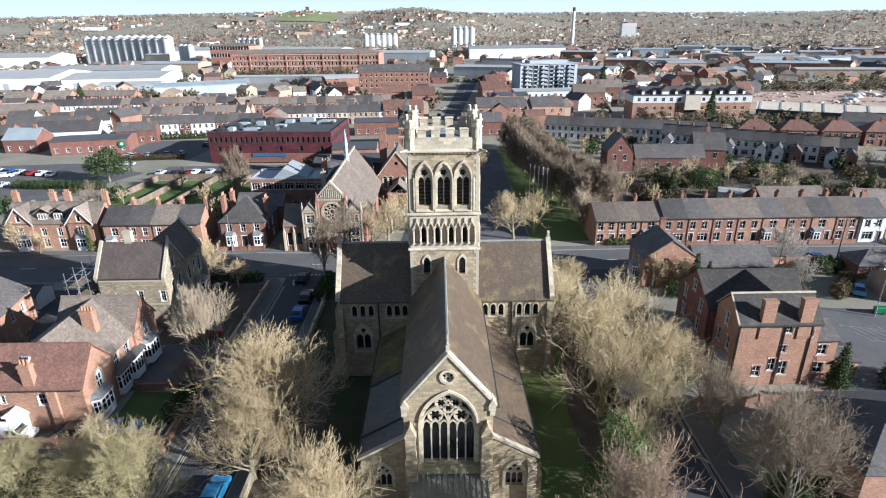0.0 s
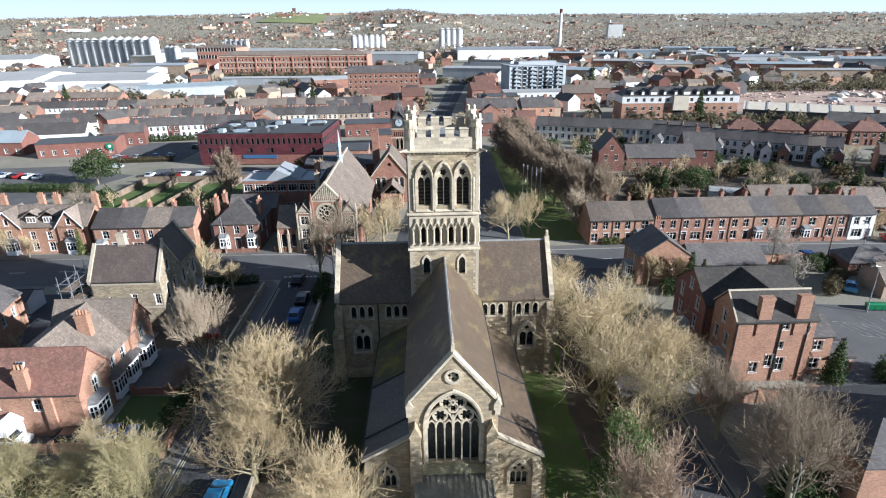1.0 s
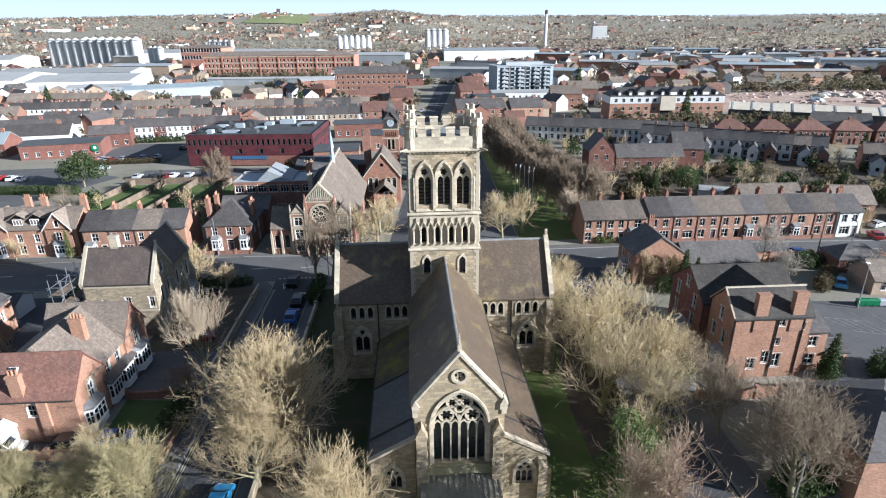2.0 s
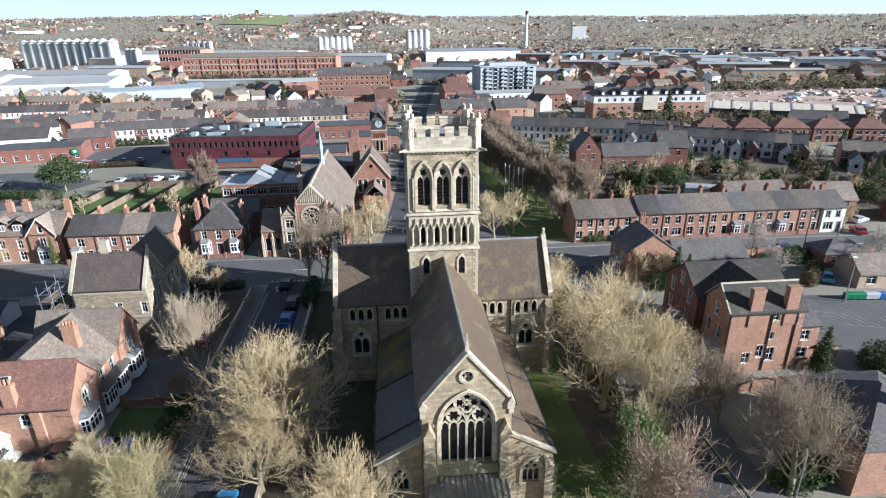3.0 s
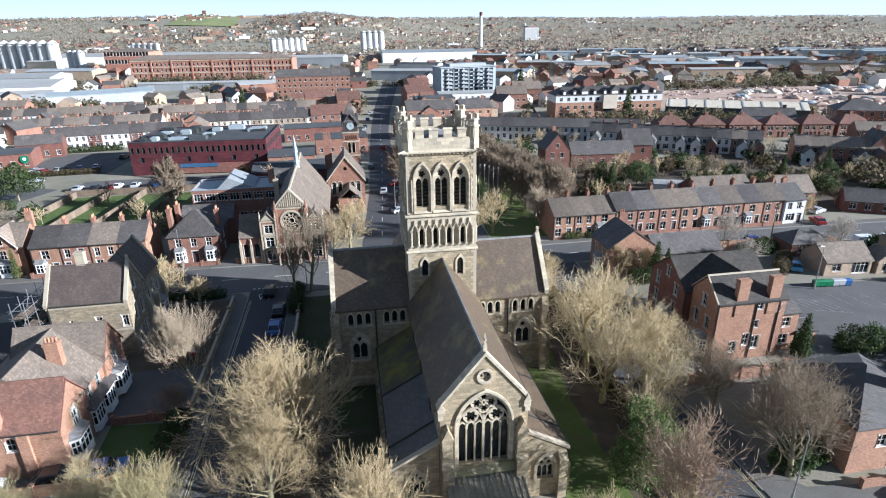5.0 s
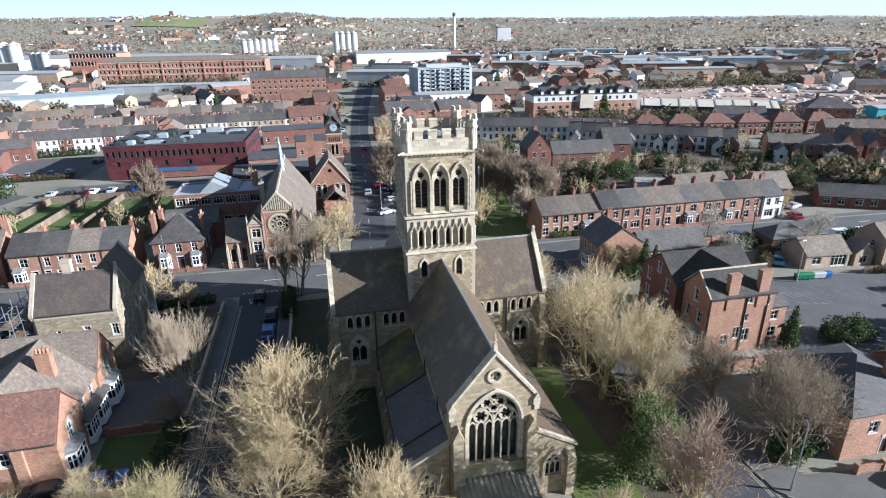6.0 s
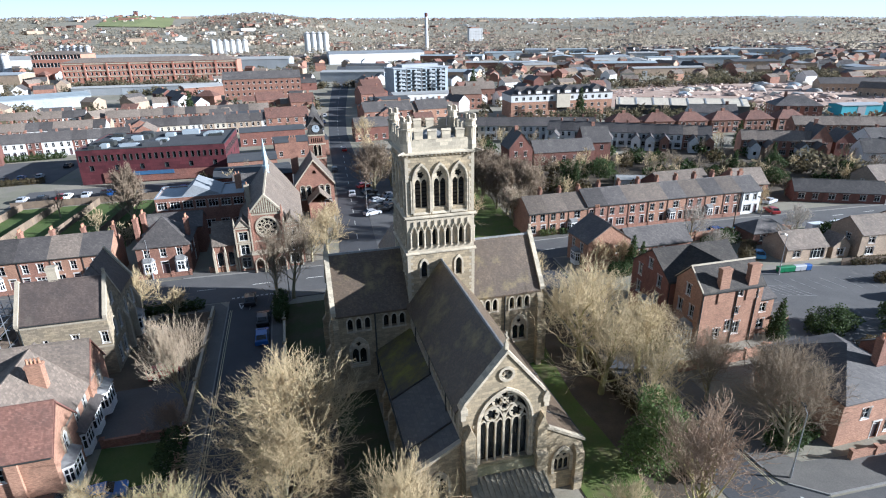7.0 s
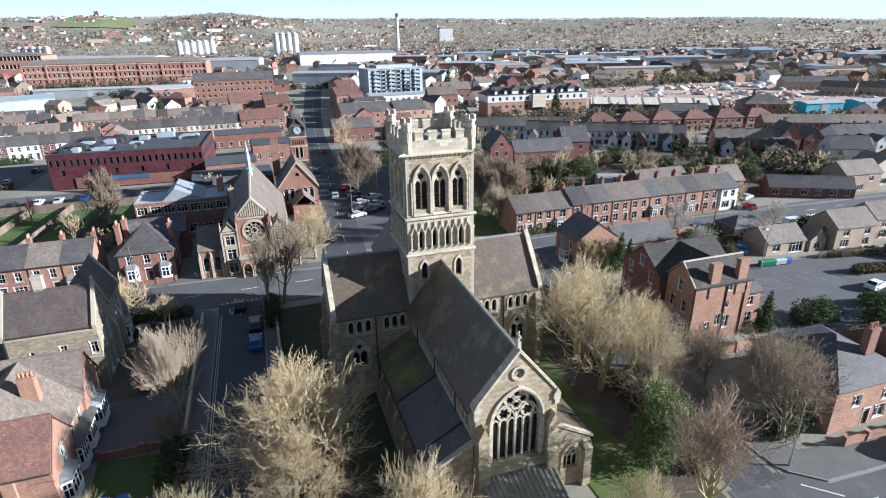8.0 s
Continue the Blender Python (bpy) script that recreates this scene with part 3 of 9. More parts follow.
def shell(bm, w, d, eave, rise, roof, wins, t=0.25, m=None):
    """Four walls with openings; gables where the roof has them."""
    F = faces_of(w, d)
    s = rise / ((d if roof == "x" else w) / 2) if rise else 0
    for k, mm in F.items():
        ln = w if k in "fb" else d
        a, b = (0, ln) if k in "fb" else (t, ln - t)
        gable = (roof == "x" and k in "lr") or (roof == "y" and k in "fb")
        if gable:
            out = [(a, 0), (b, 0), (b, eave + (ln - b) * s), (ln / 2, eave + ln / 2 * s), (a, eave + a * s)]
        else:
            out = [(a, 0), (b, 0), (b, eave), (a, eave)]
        holes = []
        for u, v, ww, hh, st in wins.get(k, ()):
            if st == "a":
                holes.append(arch(u, v, ww, v + hh - ww * 0.5, ww * 0.5, 5))
            elif st != "B":
                holes.append(rect(u, max(v, 0.02), ww, hh))
        wall_poly(bm, out, holes, t, (m @ mm) if m is not None else mm)
    bmesh.ops.remove_doubles(bm, verts=bm.verts, dist=0.0005)
    return bm


def house(name, x, y, w, d, rz, eave, rise, wallmat, roofmat, label, category="house", group="", roof="x", wins=None, chimneys=(), over=0.3, verge=0.12, wingless=True):
    """A house as one thing: walls with openings, roof, chimneys, windows and doors. x, y: the middle of its footprint."""
    wins = wins or {}
    ob = thing(name, x, y, 0, rz, label, category, group)
    part("wall", shell(bmesh.new(), w, d, eave, rise, roof, wins), wallmat, ob)
    bm = bmesh.new()
    if roof == "hip":
        hip_roof(bm, w, d, eave, rise)
    else:
        gable_roof(bm, w, d, eave, rise, over, verge, along=roof)
    part("roof", bm, roofmat, ob)
    F = faces_of(w, d)
    for k, lst in wins.items():
        for u, v, ww, hh, st in lst:
            if st == "B":
                bay(ob, F[k], u, ww, hh, v)
            else:
                opening(ob, F[k], u, v, ww, hh, "p" if st == "a" else st)
    for c in chimneys:
        chimney(ob, *c)
    if roof == "x" and not FAR[0]:
        yy, zz = -d / 2 - over - 0.03, eave - over * rise / (d / 2)
        part("gutter", box(bmesh.new(), -w / 2, yy - 0.06, zz - 0.08, w / 2, yy + 0.06, zz + 0.03), DARKMETAL, ob)
        part("downpipe", box(bmesh.new(), -w / 2 + 0.2, -d / 2 - 0.1, 0, -w / 2 + 0.29, -d / 2 - 0.012, eave - 0.15), DARKMETAL, ob)
    return ob

# ---- the ground: one sheet, flat in the valley, rising to hills all round the far side ----
RIDGE = [(-75, 0.8), (-36, 0.86), (-32, 0.9), (-28, 0.95), (-23.6, 1.1), (-18, 1.15), (-14.4, 1.27), (-11.8, 1.38), (-8.6, 1.22), (-5.6, 1.27), (-3.5, 1.48), (-1.4, 1.52), (1.7, 1.1), (4.9, 0.97), (12.3, 0.92), (22.6, 0.75), (31.8, 0.66), (42.3, 0.6), (54.3, 0.24), (80, 0.2)]
RA, RE = np.array([a for a, e in RIDGE]), np.array([e for a, e in RIDGE])


def land(x, y):
    """The height of the ground."""
    x, y = np.asarray(x, float), np.asarray(y, float)
    az, r = np.degrees(np.arctan2(x, y)), np.hypot(x, y)
    el = np.interp(az, RA, RE) * (np.abs(az) < 80)
    far = np.interp(az, [-40, 2, 12, 60], [2550, 2500, 3900, 4400])
    start = far * np.interp(az, [-40, 2, 12, 60], [0.42, 0.42, 0.55, 0.6])
    k = np.clip((r - start) / (far - start), 0, 1)
    top = (41 + far * np.tan(np.radians(el)) - 11)
    bumps = 7 * np.sin(x / 170 + 1.3) * np.sin(y / 230) + 4 * np.sin(x / 71) * np.cos(y / 93 + 2)
    z = top * (k * k * (3 - 2 * k)) + bumps * np.sin(np.pi * k) * 1.1
    return np.where(r > far, top - (r - far) * 0.03, z)


def make_ground():
    rs = np.concatenate([np.linspace(0, 900, 19), np.linspace(960, 4850, 60)])
    azs = np.radians(np.arange(0, 360, 2.0))
    co = [(0, 0, 0)]
    for r in rs[1:]:
        xs, ys = r * np.sin(azs), r * np.cos(azs)
        zs = land(xs, ys)
        co += list(zip(xs.tolist(), ys.tolist(), (zs - 0.01).tolist()))
    k = len(azs)
    fs = [(0, 1 + (i + 1) % k, 1 + i) for i in range(k)]
    for j in range(len(rs) - 2):
        for i in range(k):
            a, b = 1 + j * k + i, 1 + j * k + (i + 1) % k
            fs.append((a, b, b + k, a + k))
    me = bpy.data.meshes.new("ground")
    me.from_pydata(co, [], fs)
    me.materials.append(SCRUB)
    me.shade_smooth()
    return tagged(new("ground", me), "brown and green winter ground of a wide flat valley rising to hills", "ground", kind="structure")


make_ground()


def sheet(name, pts, z, mat, label, category, thick=0.3):
    bm = bmesh.new()
    prism(bm, [(x, y, z - thick) for x, y in pts], (0, 0, thick))
    return structure(name, bm, mat, label, category)


def strip(bm, a, b, w, z0, z1):
    a, b = Vector(a), Vector(b)
    nrm = (b - a).normalized()
    nrm = Vector((-nrm.y, nrm.x)) * w / 2
    prism(bm, [(*(a + nrm), z0), (*(a - nrm), z0), (*(b - nrm), z0), (*(b + nrm), z0)], (0, 0, z1 - z0))


sheet("road_cross", [(-150, 88.5), (-27.3, 90), (24.4, 91.2), (62, 94), (150, 88), (150, 97.5), (62, 101.3), (-8, 100.3), (-36, 101.5), (-150, 101)], 0.03, WORN, "worn grey asphalt cross road", "road")
sheet("road_west", [(-27.2, 10), (-20.6, 10), (-20.6, 90.4), (-27.3, 90.2)], 0.034, ASPHALT, "dark asphalt side street beside the church", "road")
sheet("road_east", [(20.8, 33), (26.6, 33), (26.7, 50), (30.6, 91.7), (24.4, 91.5), (20.8, 50)], 0.034, ASPHALT, "dark asphalt side street under the trees", "road")
sheet("road_south", [(20, 21), (75, 17), (75, 27.5), (46, 30.5), (30, 31.2), (27.4, 33.6), (20, 33.6)], 0.03, WORN, "grey asphalt street at a junction", "road")
sheet("road_main", [(-8.6, 100), (-0.8, 100), (2.0, 148), (5.5, 191), (7.6, 240), (12.5, 293), (16.4, 328), (30, 440), (60, 700), (46, 700), (18, 440), (7.4, 332), (4.3, 296), (0.5, 243), (-2.5, 194), (-4.7, 148)], 0.036, ASPHALT, "long straight main street running into the town", "road")
sheet("pavement_cross", [(-150, 101.3), (-36, 101.8), (-9, 100.6), (-9.4, 103.2), (-36, 104.2), (-150, 103.8)], 0.13, PAVING, "grey paving along the terraces", "pavement")
sheet("pavement_terrace", [(0, 100.5), (62, 101.6), (150, 97.8), (150, 100), (62, 103.2), (0, 102.6)], 0.13, PAVING, "grey paving along the terraces", "pavement")
sheet("pavement_west", [(-29.2, 12), (-27.3, 12), (-27.4, 87.5), (-28.6, 89.4), (-40, 89.5), (-40, 87.8), (-29.2, 87)], 0.13, PAVING, "grey pavement beside the side street", "pavement")
sheet("pavement_church", [(-20.5, 12), (-18.8, 12), (-18.8, 86), (-17, 88.4), (20, 89.2), (22.4, 86), (22.4, 88.4), (24, 91), (-19, 90.1), (-20.5, 88)], 0.13, PAVING, "grey pavement round the churchyard", "pavement")
sheet("pavement_east", [(26.8, 34.6), (27.4, 33.8), (30, 31.6), (46, 30.9), (46, 34), (31, 35.6), (29.4, 38), (29.6, 50), (33.4, 90.6), (30.8, 91.4), (26.9, 50)], 0.13, PAVING, "grey pavement round a street corner", "pavement")

kb = bmesh.new()
for a, b in (((-27.25, 12), (-27.3, 88)), ((-20.55, 12), (-20.55, 87)), ((26.7, 36), (26.8, 50)), ((26.8, 50), (30.7, 91)), ((27.4, 33.7), (30, 31.5)), ((30, 31.5), (46, 30.8)), ((-36, 101.65), (-9, 100.45)), ((0, 100.4), (62, 101.45)), ((62, 101.45), (150, 97.7)), ((-40, 89.5), (-150, 88.2))):
    strip(kb, a, b, 0.16, 0.0, 0.16)
structure("kerb", kb, KERB, "pale kerb stones along the roads", "kerb")

lb = bmesh.new()
for i in range(30):
    strip(lb, (-150 + i * 9.0, 95.2 + 0.03 * i), (-147 + i * 9.0, 95.2 + 0.03 * i), 0.14, 0.03, 0.05)
for i in range(9):
    strip(lb, (-27.0 + i * 0.75, 90.9), (-26.6 + i * 0.75, 90.9), 0.35, 0.03, 0.05)
strip(lb, (-24.0, 88.5), (-24.0, 86.0), 0.12, 0.034, 0.054)
for a, b in (((-25.75, 88.6), (-25.3, 86.6)), ((-25.3, 86.6), (-24.85, 88.6)), ((-25.75, 88.6), (-24.85, 88.6))):
    strip(lb, a, b, 0.16, 0.034, 0.054)
for i in range(50):
    a = 104 + i * 9.0
    sx = float(np.interp(a, [100, 148, 191, 240, 293, 328, 440, 560], [-4.6, -1.3, 1.5, 4.0, 8.4, 11.9, 24, 37]))
    strip(lb, (sx, a), (sx + 0.2, a + 3), 0.14, 0.036, 0.056)
strip(lb, (27.2, 32.0), (29.8, 29.6), 0.18, 0.03, 0.05)
for i in range(8):
    strip(lb, (31 + i * 3, 28.6 - i * 0.12), (32.6 + i * 3, 28.5 - i * 0.12), 0.12, 0.03, 0.05)
structure("road_marking", lb, LINE, "white road markings, worn in places", "marking")
yb = bmesh.new()
for off in (0.28, 0.52):
    strip(yb, (-27.2 + off, 12), (-27.2 + off, 86.5), 0.09, 0.03, 0.05)
    strip(yb, (26.55 - off, 34), (26.6 - off, 50), 0.09, 0.03, 0.05)
    strip(yb, (26.6 - off, 50), (30.5 - off, 90), 0.09, 0.03, 0.05)
structure("yellow_line", yb, YELLOWLINE, "pale double yellow lines along the kerbs", "marking")

sheet("lawn_west", [(-18.8, 14), (-8.2, 14), (-8.2, 86), (-18.8, 86)], 0.07, SHADELAWN, "churchyard grass with shade painted into its colour", "lawn")
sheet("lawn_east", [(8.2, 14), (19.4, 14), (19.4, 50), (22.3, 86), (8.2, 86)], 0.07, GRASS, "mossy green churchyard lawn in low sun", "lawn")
sheet("litter_east", [(14.6, 30), (19.3, 30), (19.4, 50), (21.4, 76), (17.5, 76), (14.2, 52)], 0.078, LITTER, "brown leaf litter under the churchyard trees", "ground")
sheet("litter_west", [(-18.7, 30), (-12.6, 30), (-13.4, 60), (-18.7, 66)], 0.078, LITTER, "brown leaf litter under the churchyard trees", "ground")
sheet("gardens_east", [(46, 112), (150, 104), (160, 150), (120, 176), (84, 168), (46, 158)], 0.035, LITTER, "dark earth and leaf litter of the back gardens", "garden")
sheet("lawn_villa", [(-37.3, 50.6), (-31.4, 50.6), (-31.0, 56.6), (-37.6, 57.2)], 0.06, GARDENGRASS, "small green front lawn of the brick villa", "lawn")
sheet("lawn_park", [(18.5, 106), (31, 106), (34, 150), (38, 200), (21, 200)], 0.05, GRASS, "green park grass under bare trees", "lawn")
sheet("pavement_villa", [(-62, 43.4), (-29.3, 43.4), (-29.3, 47.3), (-62, 47.3)], 0.06, PAVING, "pale gritty verge below the villas' wall", "pavement")
sheet("yard_villa", [(-62, 47.7), (-29.4, 47.7), (-29.4, 50.5), (-62, 50.5)], 0.05, WORN, "worn tarmac drive in front of the villas", "drive")
sheet("yard_hall", [(-38.6, 57.4), (-29.3, 57.4), (-29.3, 68), (-38.6, 68)], 0.045, WORN, "grey forecourt of the stone hall", "forecourt")
sheet("garden_hall", [(-40.8, 68), (-29.3, 68), (-29.3, 87), (-40.8, 87)], 0.055, LITTER, "brown leaf-littered ground beside the stone hall", "garden")
sheet("yard_back", [(-80, 57.5), (-53, 57.5), (-53, 86), (-80, 86)], 0.045, ASPHALT, "dark tarmac yard", "yard")
sheet("car_park_villa", [(48, 51), (95, 45), (95, 70), (80, 73.5), (58, 76), (58, 84), (48, 84)], 0.05, WORN, "grey car park with white painted bays", "car park")
sheet("car_park_institute", [(-0.4, 107), (18.2, 107), (20.6, 196), (6.6, 196), (2.2, 148)], 0.05, WORN, "public car park beside the main street", "car park")
sheet("car_park_far", [(-112, 186), (-84, 186), (-82, 220), (-112, 220)], 0.05, WORN, "tarmac car park behind the terraces", "car park")
sheet("car_park_works", [(-160, 130), (-104, 134), (-90, 168), (-118, 182), (-165, 178)], 0.05, WORN, "wide grey works car park", "car park")
for i, (x0, x1) in enumerate(((-84, -76.5), (-75.8, -67.5), (-66.8, -58), (-57.4, -50))):
    sheet("garden_lawn_%d" % (i + 1), [(x0, 122), (x1, 122), (x1 + 3, 158), (x0 + 1, 158)], 0.06, GARDENGRASS, "bright green back garden lawn", "lawn")
sheet("cleared_site", [(150, 276), (190, 258), (262, 224), (300, 218), (420, 250), (400, 350), (240, 372), (160, 330)], 0.06, SOIL, "cleared building site of pinkish rubble and soil", "building site")

pb = bmesh.new()
for i in range(9):
    strip(pb, (62.5 + i * 2.6, 71.8 - i * 0.55), (63.3 + i * 2.6, 67.2 - i * 0.55), 0.12, 0.05, 0.07)
for i in range(5):
    strip(pb, (57.6 + i * 1.2, 70.6 - i * 0.4), (59.3 + i * 1.2, 66.3 - i * 0.4), 0.12, 0.05, 0.07)
strip(pb, (57.6, 70.6), (62.4, 69), 0.12, 0.05, 0.07)
strip(pb, (59.3, 66.3), (64.1, 64.7), 0.12, 0.05, 0.07)
for i in range(4):
    strip(pb, (55 + i * 2.5, 58.0 - i * 0.5), (55.8 + i * 2.5, 54.2 - i * 0.5), 0.12, 0.05, 0.07)
structure("bay_line", pb, FAINTLINE, "white painted parking bays and hatching", "marking")
sheet("yard_institute", [(-86, 160), (-12, 160), (-10, 176), (-86, 176)], 0.05, WORN, "grey tarmac yard behind the gardens", "yard")
sheet("yard_gardens", [(46, 112), (92, 112), (96, 122), (46, 120)], 0.05, PAVING, "paved back yards behind the terrace", "yard")

# ---- the church ----
church = thing("church", 0.42, 38.9, 0, 0, "large sandstone Gothic church with a tall crossing tower", "church")
T = Matrix.Translation
ID = Matrix.Identity(4)


def cpart(name, bm, mat, label=""):
    return part(name, bm, mat, church, label)


def gable_holes():
    return [arch(0, 5.15, 4.5, 9.35, 3.05, 10), [(0.5 * math.cos(a), 14.15 + 0.5 * math.sin(a)) for a in np.linspace(0, 2 * math.pi, 14, endpoint=False)]]


# nave: west gable wall, side walls with a clerestory
bm = bmesh.new()
wall_poly(bm, [(-3.85, 0), (3.85, 0), (3.85, 11.25), (0, 16.0), (-3.85, 11.25)], gable_holes(), 0.9, ID)
cpart("west_gable_wall", bm, STONE)
clerestory = [(1.9 + 3.2 * (i // 3) + 0.98 * (i % 3), 8.3, 0.7, 1.75) for i in range(18)]
for side in (-1, 1):
    bm = bmesh.new()
    m = T((3.85, 0, 0)) @ Matrix.Rotation(math.pi / 2, 4, "Z") if side > 0 else T((-3.85, 20.75, 0)) @ Matrix.Rotation(-math.pi / 2, 4, "Z")
    holes = [arch(u if side > 0 else 20.75 - u, v, w, v + h - 0.45, 0.45, 4) for u, v, w, h in clerestory]
    a, b = (0.9, 20.7) if side > 0 else (0.05, 19.85)
    wall_poly(bm, [(a, 0), (b, 0), (b, 10.75), (a, 10.75)], holes, 0.6, m)
    cpart("clerestory_wall", bm, DRESSED, "pale stone clerestory with small pointed windows")
    pm = mesh_of("pane", box(bmesh.new(), -0.35, 0.22, 0, 0.35, 0.24, 1.75), GLASS)
    hm = bmesh.new()
    o, i2 = arch(0, 0, 0.96, 1.3, 0.62, 4), arch(0, 0, 0.7, 1.3, 0.45, 4)
    band(hm, o, i2, -0.1, 0.0)
    hm = mesh_of("window_surround", hm, PALE)
    for u, v, w, h in clerestory:
        at = m @ T((u if side > 0 else 20.75 - u, 0, v))
        wob = link("window_surround", hm, church, at)
        link("pane", pm, wob)
    g = bmesh.new()
    for k in range(32):
        yy = 0.9 + k * 0.62
        box(g, side * 3.86, yy, 10.35, side * 4.05, yy + 0.22, 10.62)
    cpart("corbel_table", g, DRESSED)
    for yy in (4.85, 11.25, 17.65):
        cpart("downpipe", tube(bmesh.new(), (side * 3.98, yy, 7.7), (side * 3.98, yy, 10.4), 0.08, 0.08, 6), DARKMETAL)
    g = bmesh.new()
    box(g, side * 4.16 - 0.09, 0.7, 10.36, side * 4.16 + 0.2 * side + 0.09, 20.7, 10.52)
    cpart("gutter", g, DARKMETAL)

bm = bmesh.new()
s = (15.95 - 10.55) / 4.3
prism(bm, [(-4.3, 0.55, 10.55), (0, 0.55, 15.95), (4.3, 0.55, 10.55), (4.3, 0.55, 10.72), (0, 0.55, 16.15), (-4.3, 0.55, 10.72)], (0, 20.2, 0))
cpart("nave_roof", bm, CHURCHTILE, "dark brown plain tile nave roof")
bm = bmesh.new()
prism(bm, [(-0.14, 0.5, 16.05), (0.14, 0.5, 16.05), (0.07, 0.5, 16.27), (-0.07, 0.5, 16.27)], (0, 20.25, 0))
cpart("nave_ridge", bm, LEAD)


def coping(x0, z0, x1, z1, y0, y1, t=0.28):
    """A sloping gable coping from one point to another, at right angles to the gable's plane."""
    b = bmesh.new()
    prism(b, [(x0, y0, z0), (x1, y0, z1), (x1, y0, z1 + t), (x0, y0, z0 + t)], (0, y1 - y0, 0))
    return b


for sgn in (-1, 1):
    cpart("gable_coping", coping(sgn * 3.95, 11.28, 0, 16.12, -0.12, 0.72, 0.34), PALE, "pale stone coping")
    b = bmesh.new()
    box(b, sgn * 3.72 - 0.3, -0.18, 10.75, sgn * 3.72 + 0.32, 0.8, 11.25)
    prism(b, [(sgn * 3.74 - 0.34, -0.2, 11.25), (sgn * 3.74 + 0.36, -0.2, 11.25), (sgn * 3.74, -0.2, 11.95)], (0, 1.0, 0))
    box(b, sgn * 3.78 - 0.22, -0.12, 10.2, sgn * 3.78 + 0.22, 0.75, 10.75)
    cpart("kneeler", b, PALE)
    # stepped west buttress with a gabled head
    b = bmesh.new()
    x = sgn * 3.3
    box(b, x - 0.52, -1.0, 0, x + 0.52, 0, 5.6)
    prism(b, [(x - 0.52, -1.0, 5.6), (x - 0.52, 0, 5.6), (x - 0.52, 0, 6.7), (x - 0.52, -0.62, 5.95)], (1.04, 0, 0))
    box(b, x - 0.45, -0.62, 5.9, x + 0.45, 0, 8.5)
    prism(b, [(x - 0.55, -0.78, 8.5), (x + 0.55, -0.78, 8.5), (x, -0.78, 9.75)], (0, 0.9, 0))
    cpart("buttress", b, STONE)
b = bmesh.new()
box(b, -0.16, 0.1, 16.3, 0.16, 0.5, 17.0)
box(b, -0.06, 0.24, 17.0, 0.06, 0.36, 17.95)
box(b, -0.08, -0.05, 17.45, 0.08, 0.65, 17.6)
cpart("gable_cross", b, PALE)

# west window: mouldings, mullions, tracery
b = bmesh.new()
band(b, arch(0, 5.15, 5.2, 9.3, 3.58, 10), arch(0, 5.15, 4.86, 9.3, 3.3, 10), -0.16, 0.02)
band(b, arch(0, 5.15, 4.85, 9.3, 3.29, 10), arch(0, 5.15, 4.46, 9.35, 3.03, 10), -0.06, 0.5)
cpart("window_surround", b, PALE, "deep pale moulded stone window surround")
b = bmesh.new()
box(b, -2.75, -0.35, 4.9, 2.75, 0.3, 5.14)
prism(b, [(-2.75, -0.35, 4.9), (-2.75, -0.62, 4.4), (-2.75, 0, 4.4), (-2.75, 0, 4.9)], (5.5, 0, 0))
cpart("window_sill", b, SILLSTONE, "weathered sloping stone sill with moss")
for i in range(1, 6):
    b = bmesh.new()
    x = -2.25 + 0.75 * i
    t = 0.10 if i == 3 else 0.06
    box(b, x - t, 0.22, 5.14, x + t, 0.5, 10.05 if i == 3 else 9.35)
    cpart("mullion", b, PALE)
for i in range(6):
    b = bmesh.new()
    x = -1.875 + 0.75 * i
    band(b, arch(x, 8.7, 0.75, 8.95, 0.62, 4), arch(x, 8.7, 0.55, 8.95, 0.46, 4), 0.25, 0.45)
    cpart("tracery", b, PALE)
tr = [(-1.12, 10.05, 0.66), (1.12, 10.05, 0.66), (0, 10.75, 0.46), (-0.62, 11.32, 0.52), (0.62, 11.32, 0.52), (0, 11.92, 0.42)]
for u, v, r in tr:
    b = bmesh.new()
    wall_poly(b, circle(u, v, r + 0.02, 22), [foil(u, v, r - 0.1, 6)], 0.22, T((0, 0.22, 0)))
    cpart("tracery", b, PALE)
for sgn in (-1, 1):
    b = bmesh.new()
    band(b, arch(sgn * 1.12, 8.8, 2.25, 9.2, 1.75, 7), arch(sgn * 1.12, 8.8, 2.02, 9.2, 1.58, 7), 0.23, 0.46)
    cpart("tracery", b, PALE)
b = bmesh.new()
wall_poly(b, arch(0, 5.15, 4.44, 9.35, 3.0, 10), [], 0.03, T((0, 0.55, 0)))
cpart("pane", b, GLASS)
b = bmesh.new()
ring_bar(b, 0, 14.15, 0.72, 0.24, 0.3, None, -0.12, 24)
for k in range(4):
    a = k * math.pi / 2
    ring_bar(b, 0.24 * math.cos(a), 14.15 + 0.24 * math.sin(a), 0.26, 0.06, 0.2, None, 0.1, 12)
cpart("roundel", b, PALE, "round quatrefoil window")
b = bmesh.new()
tube(b, (0, 0.5, 14.15), (0, 0.53, 14.15), 0.5, 0.5, 14)
cpart("pane", b, GLASS)

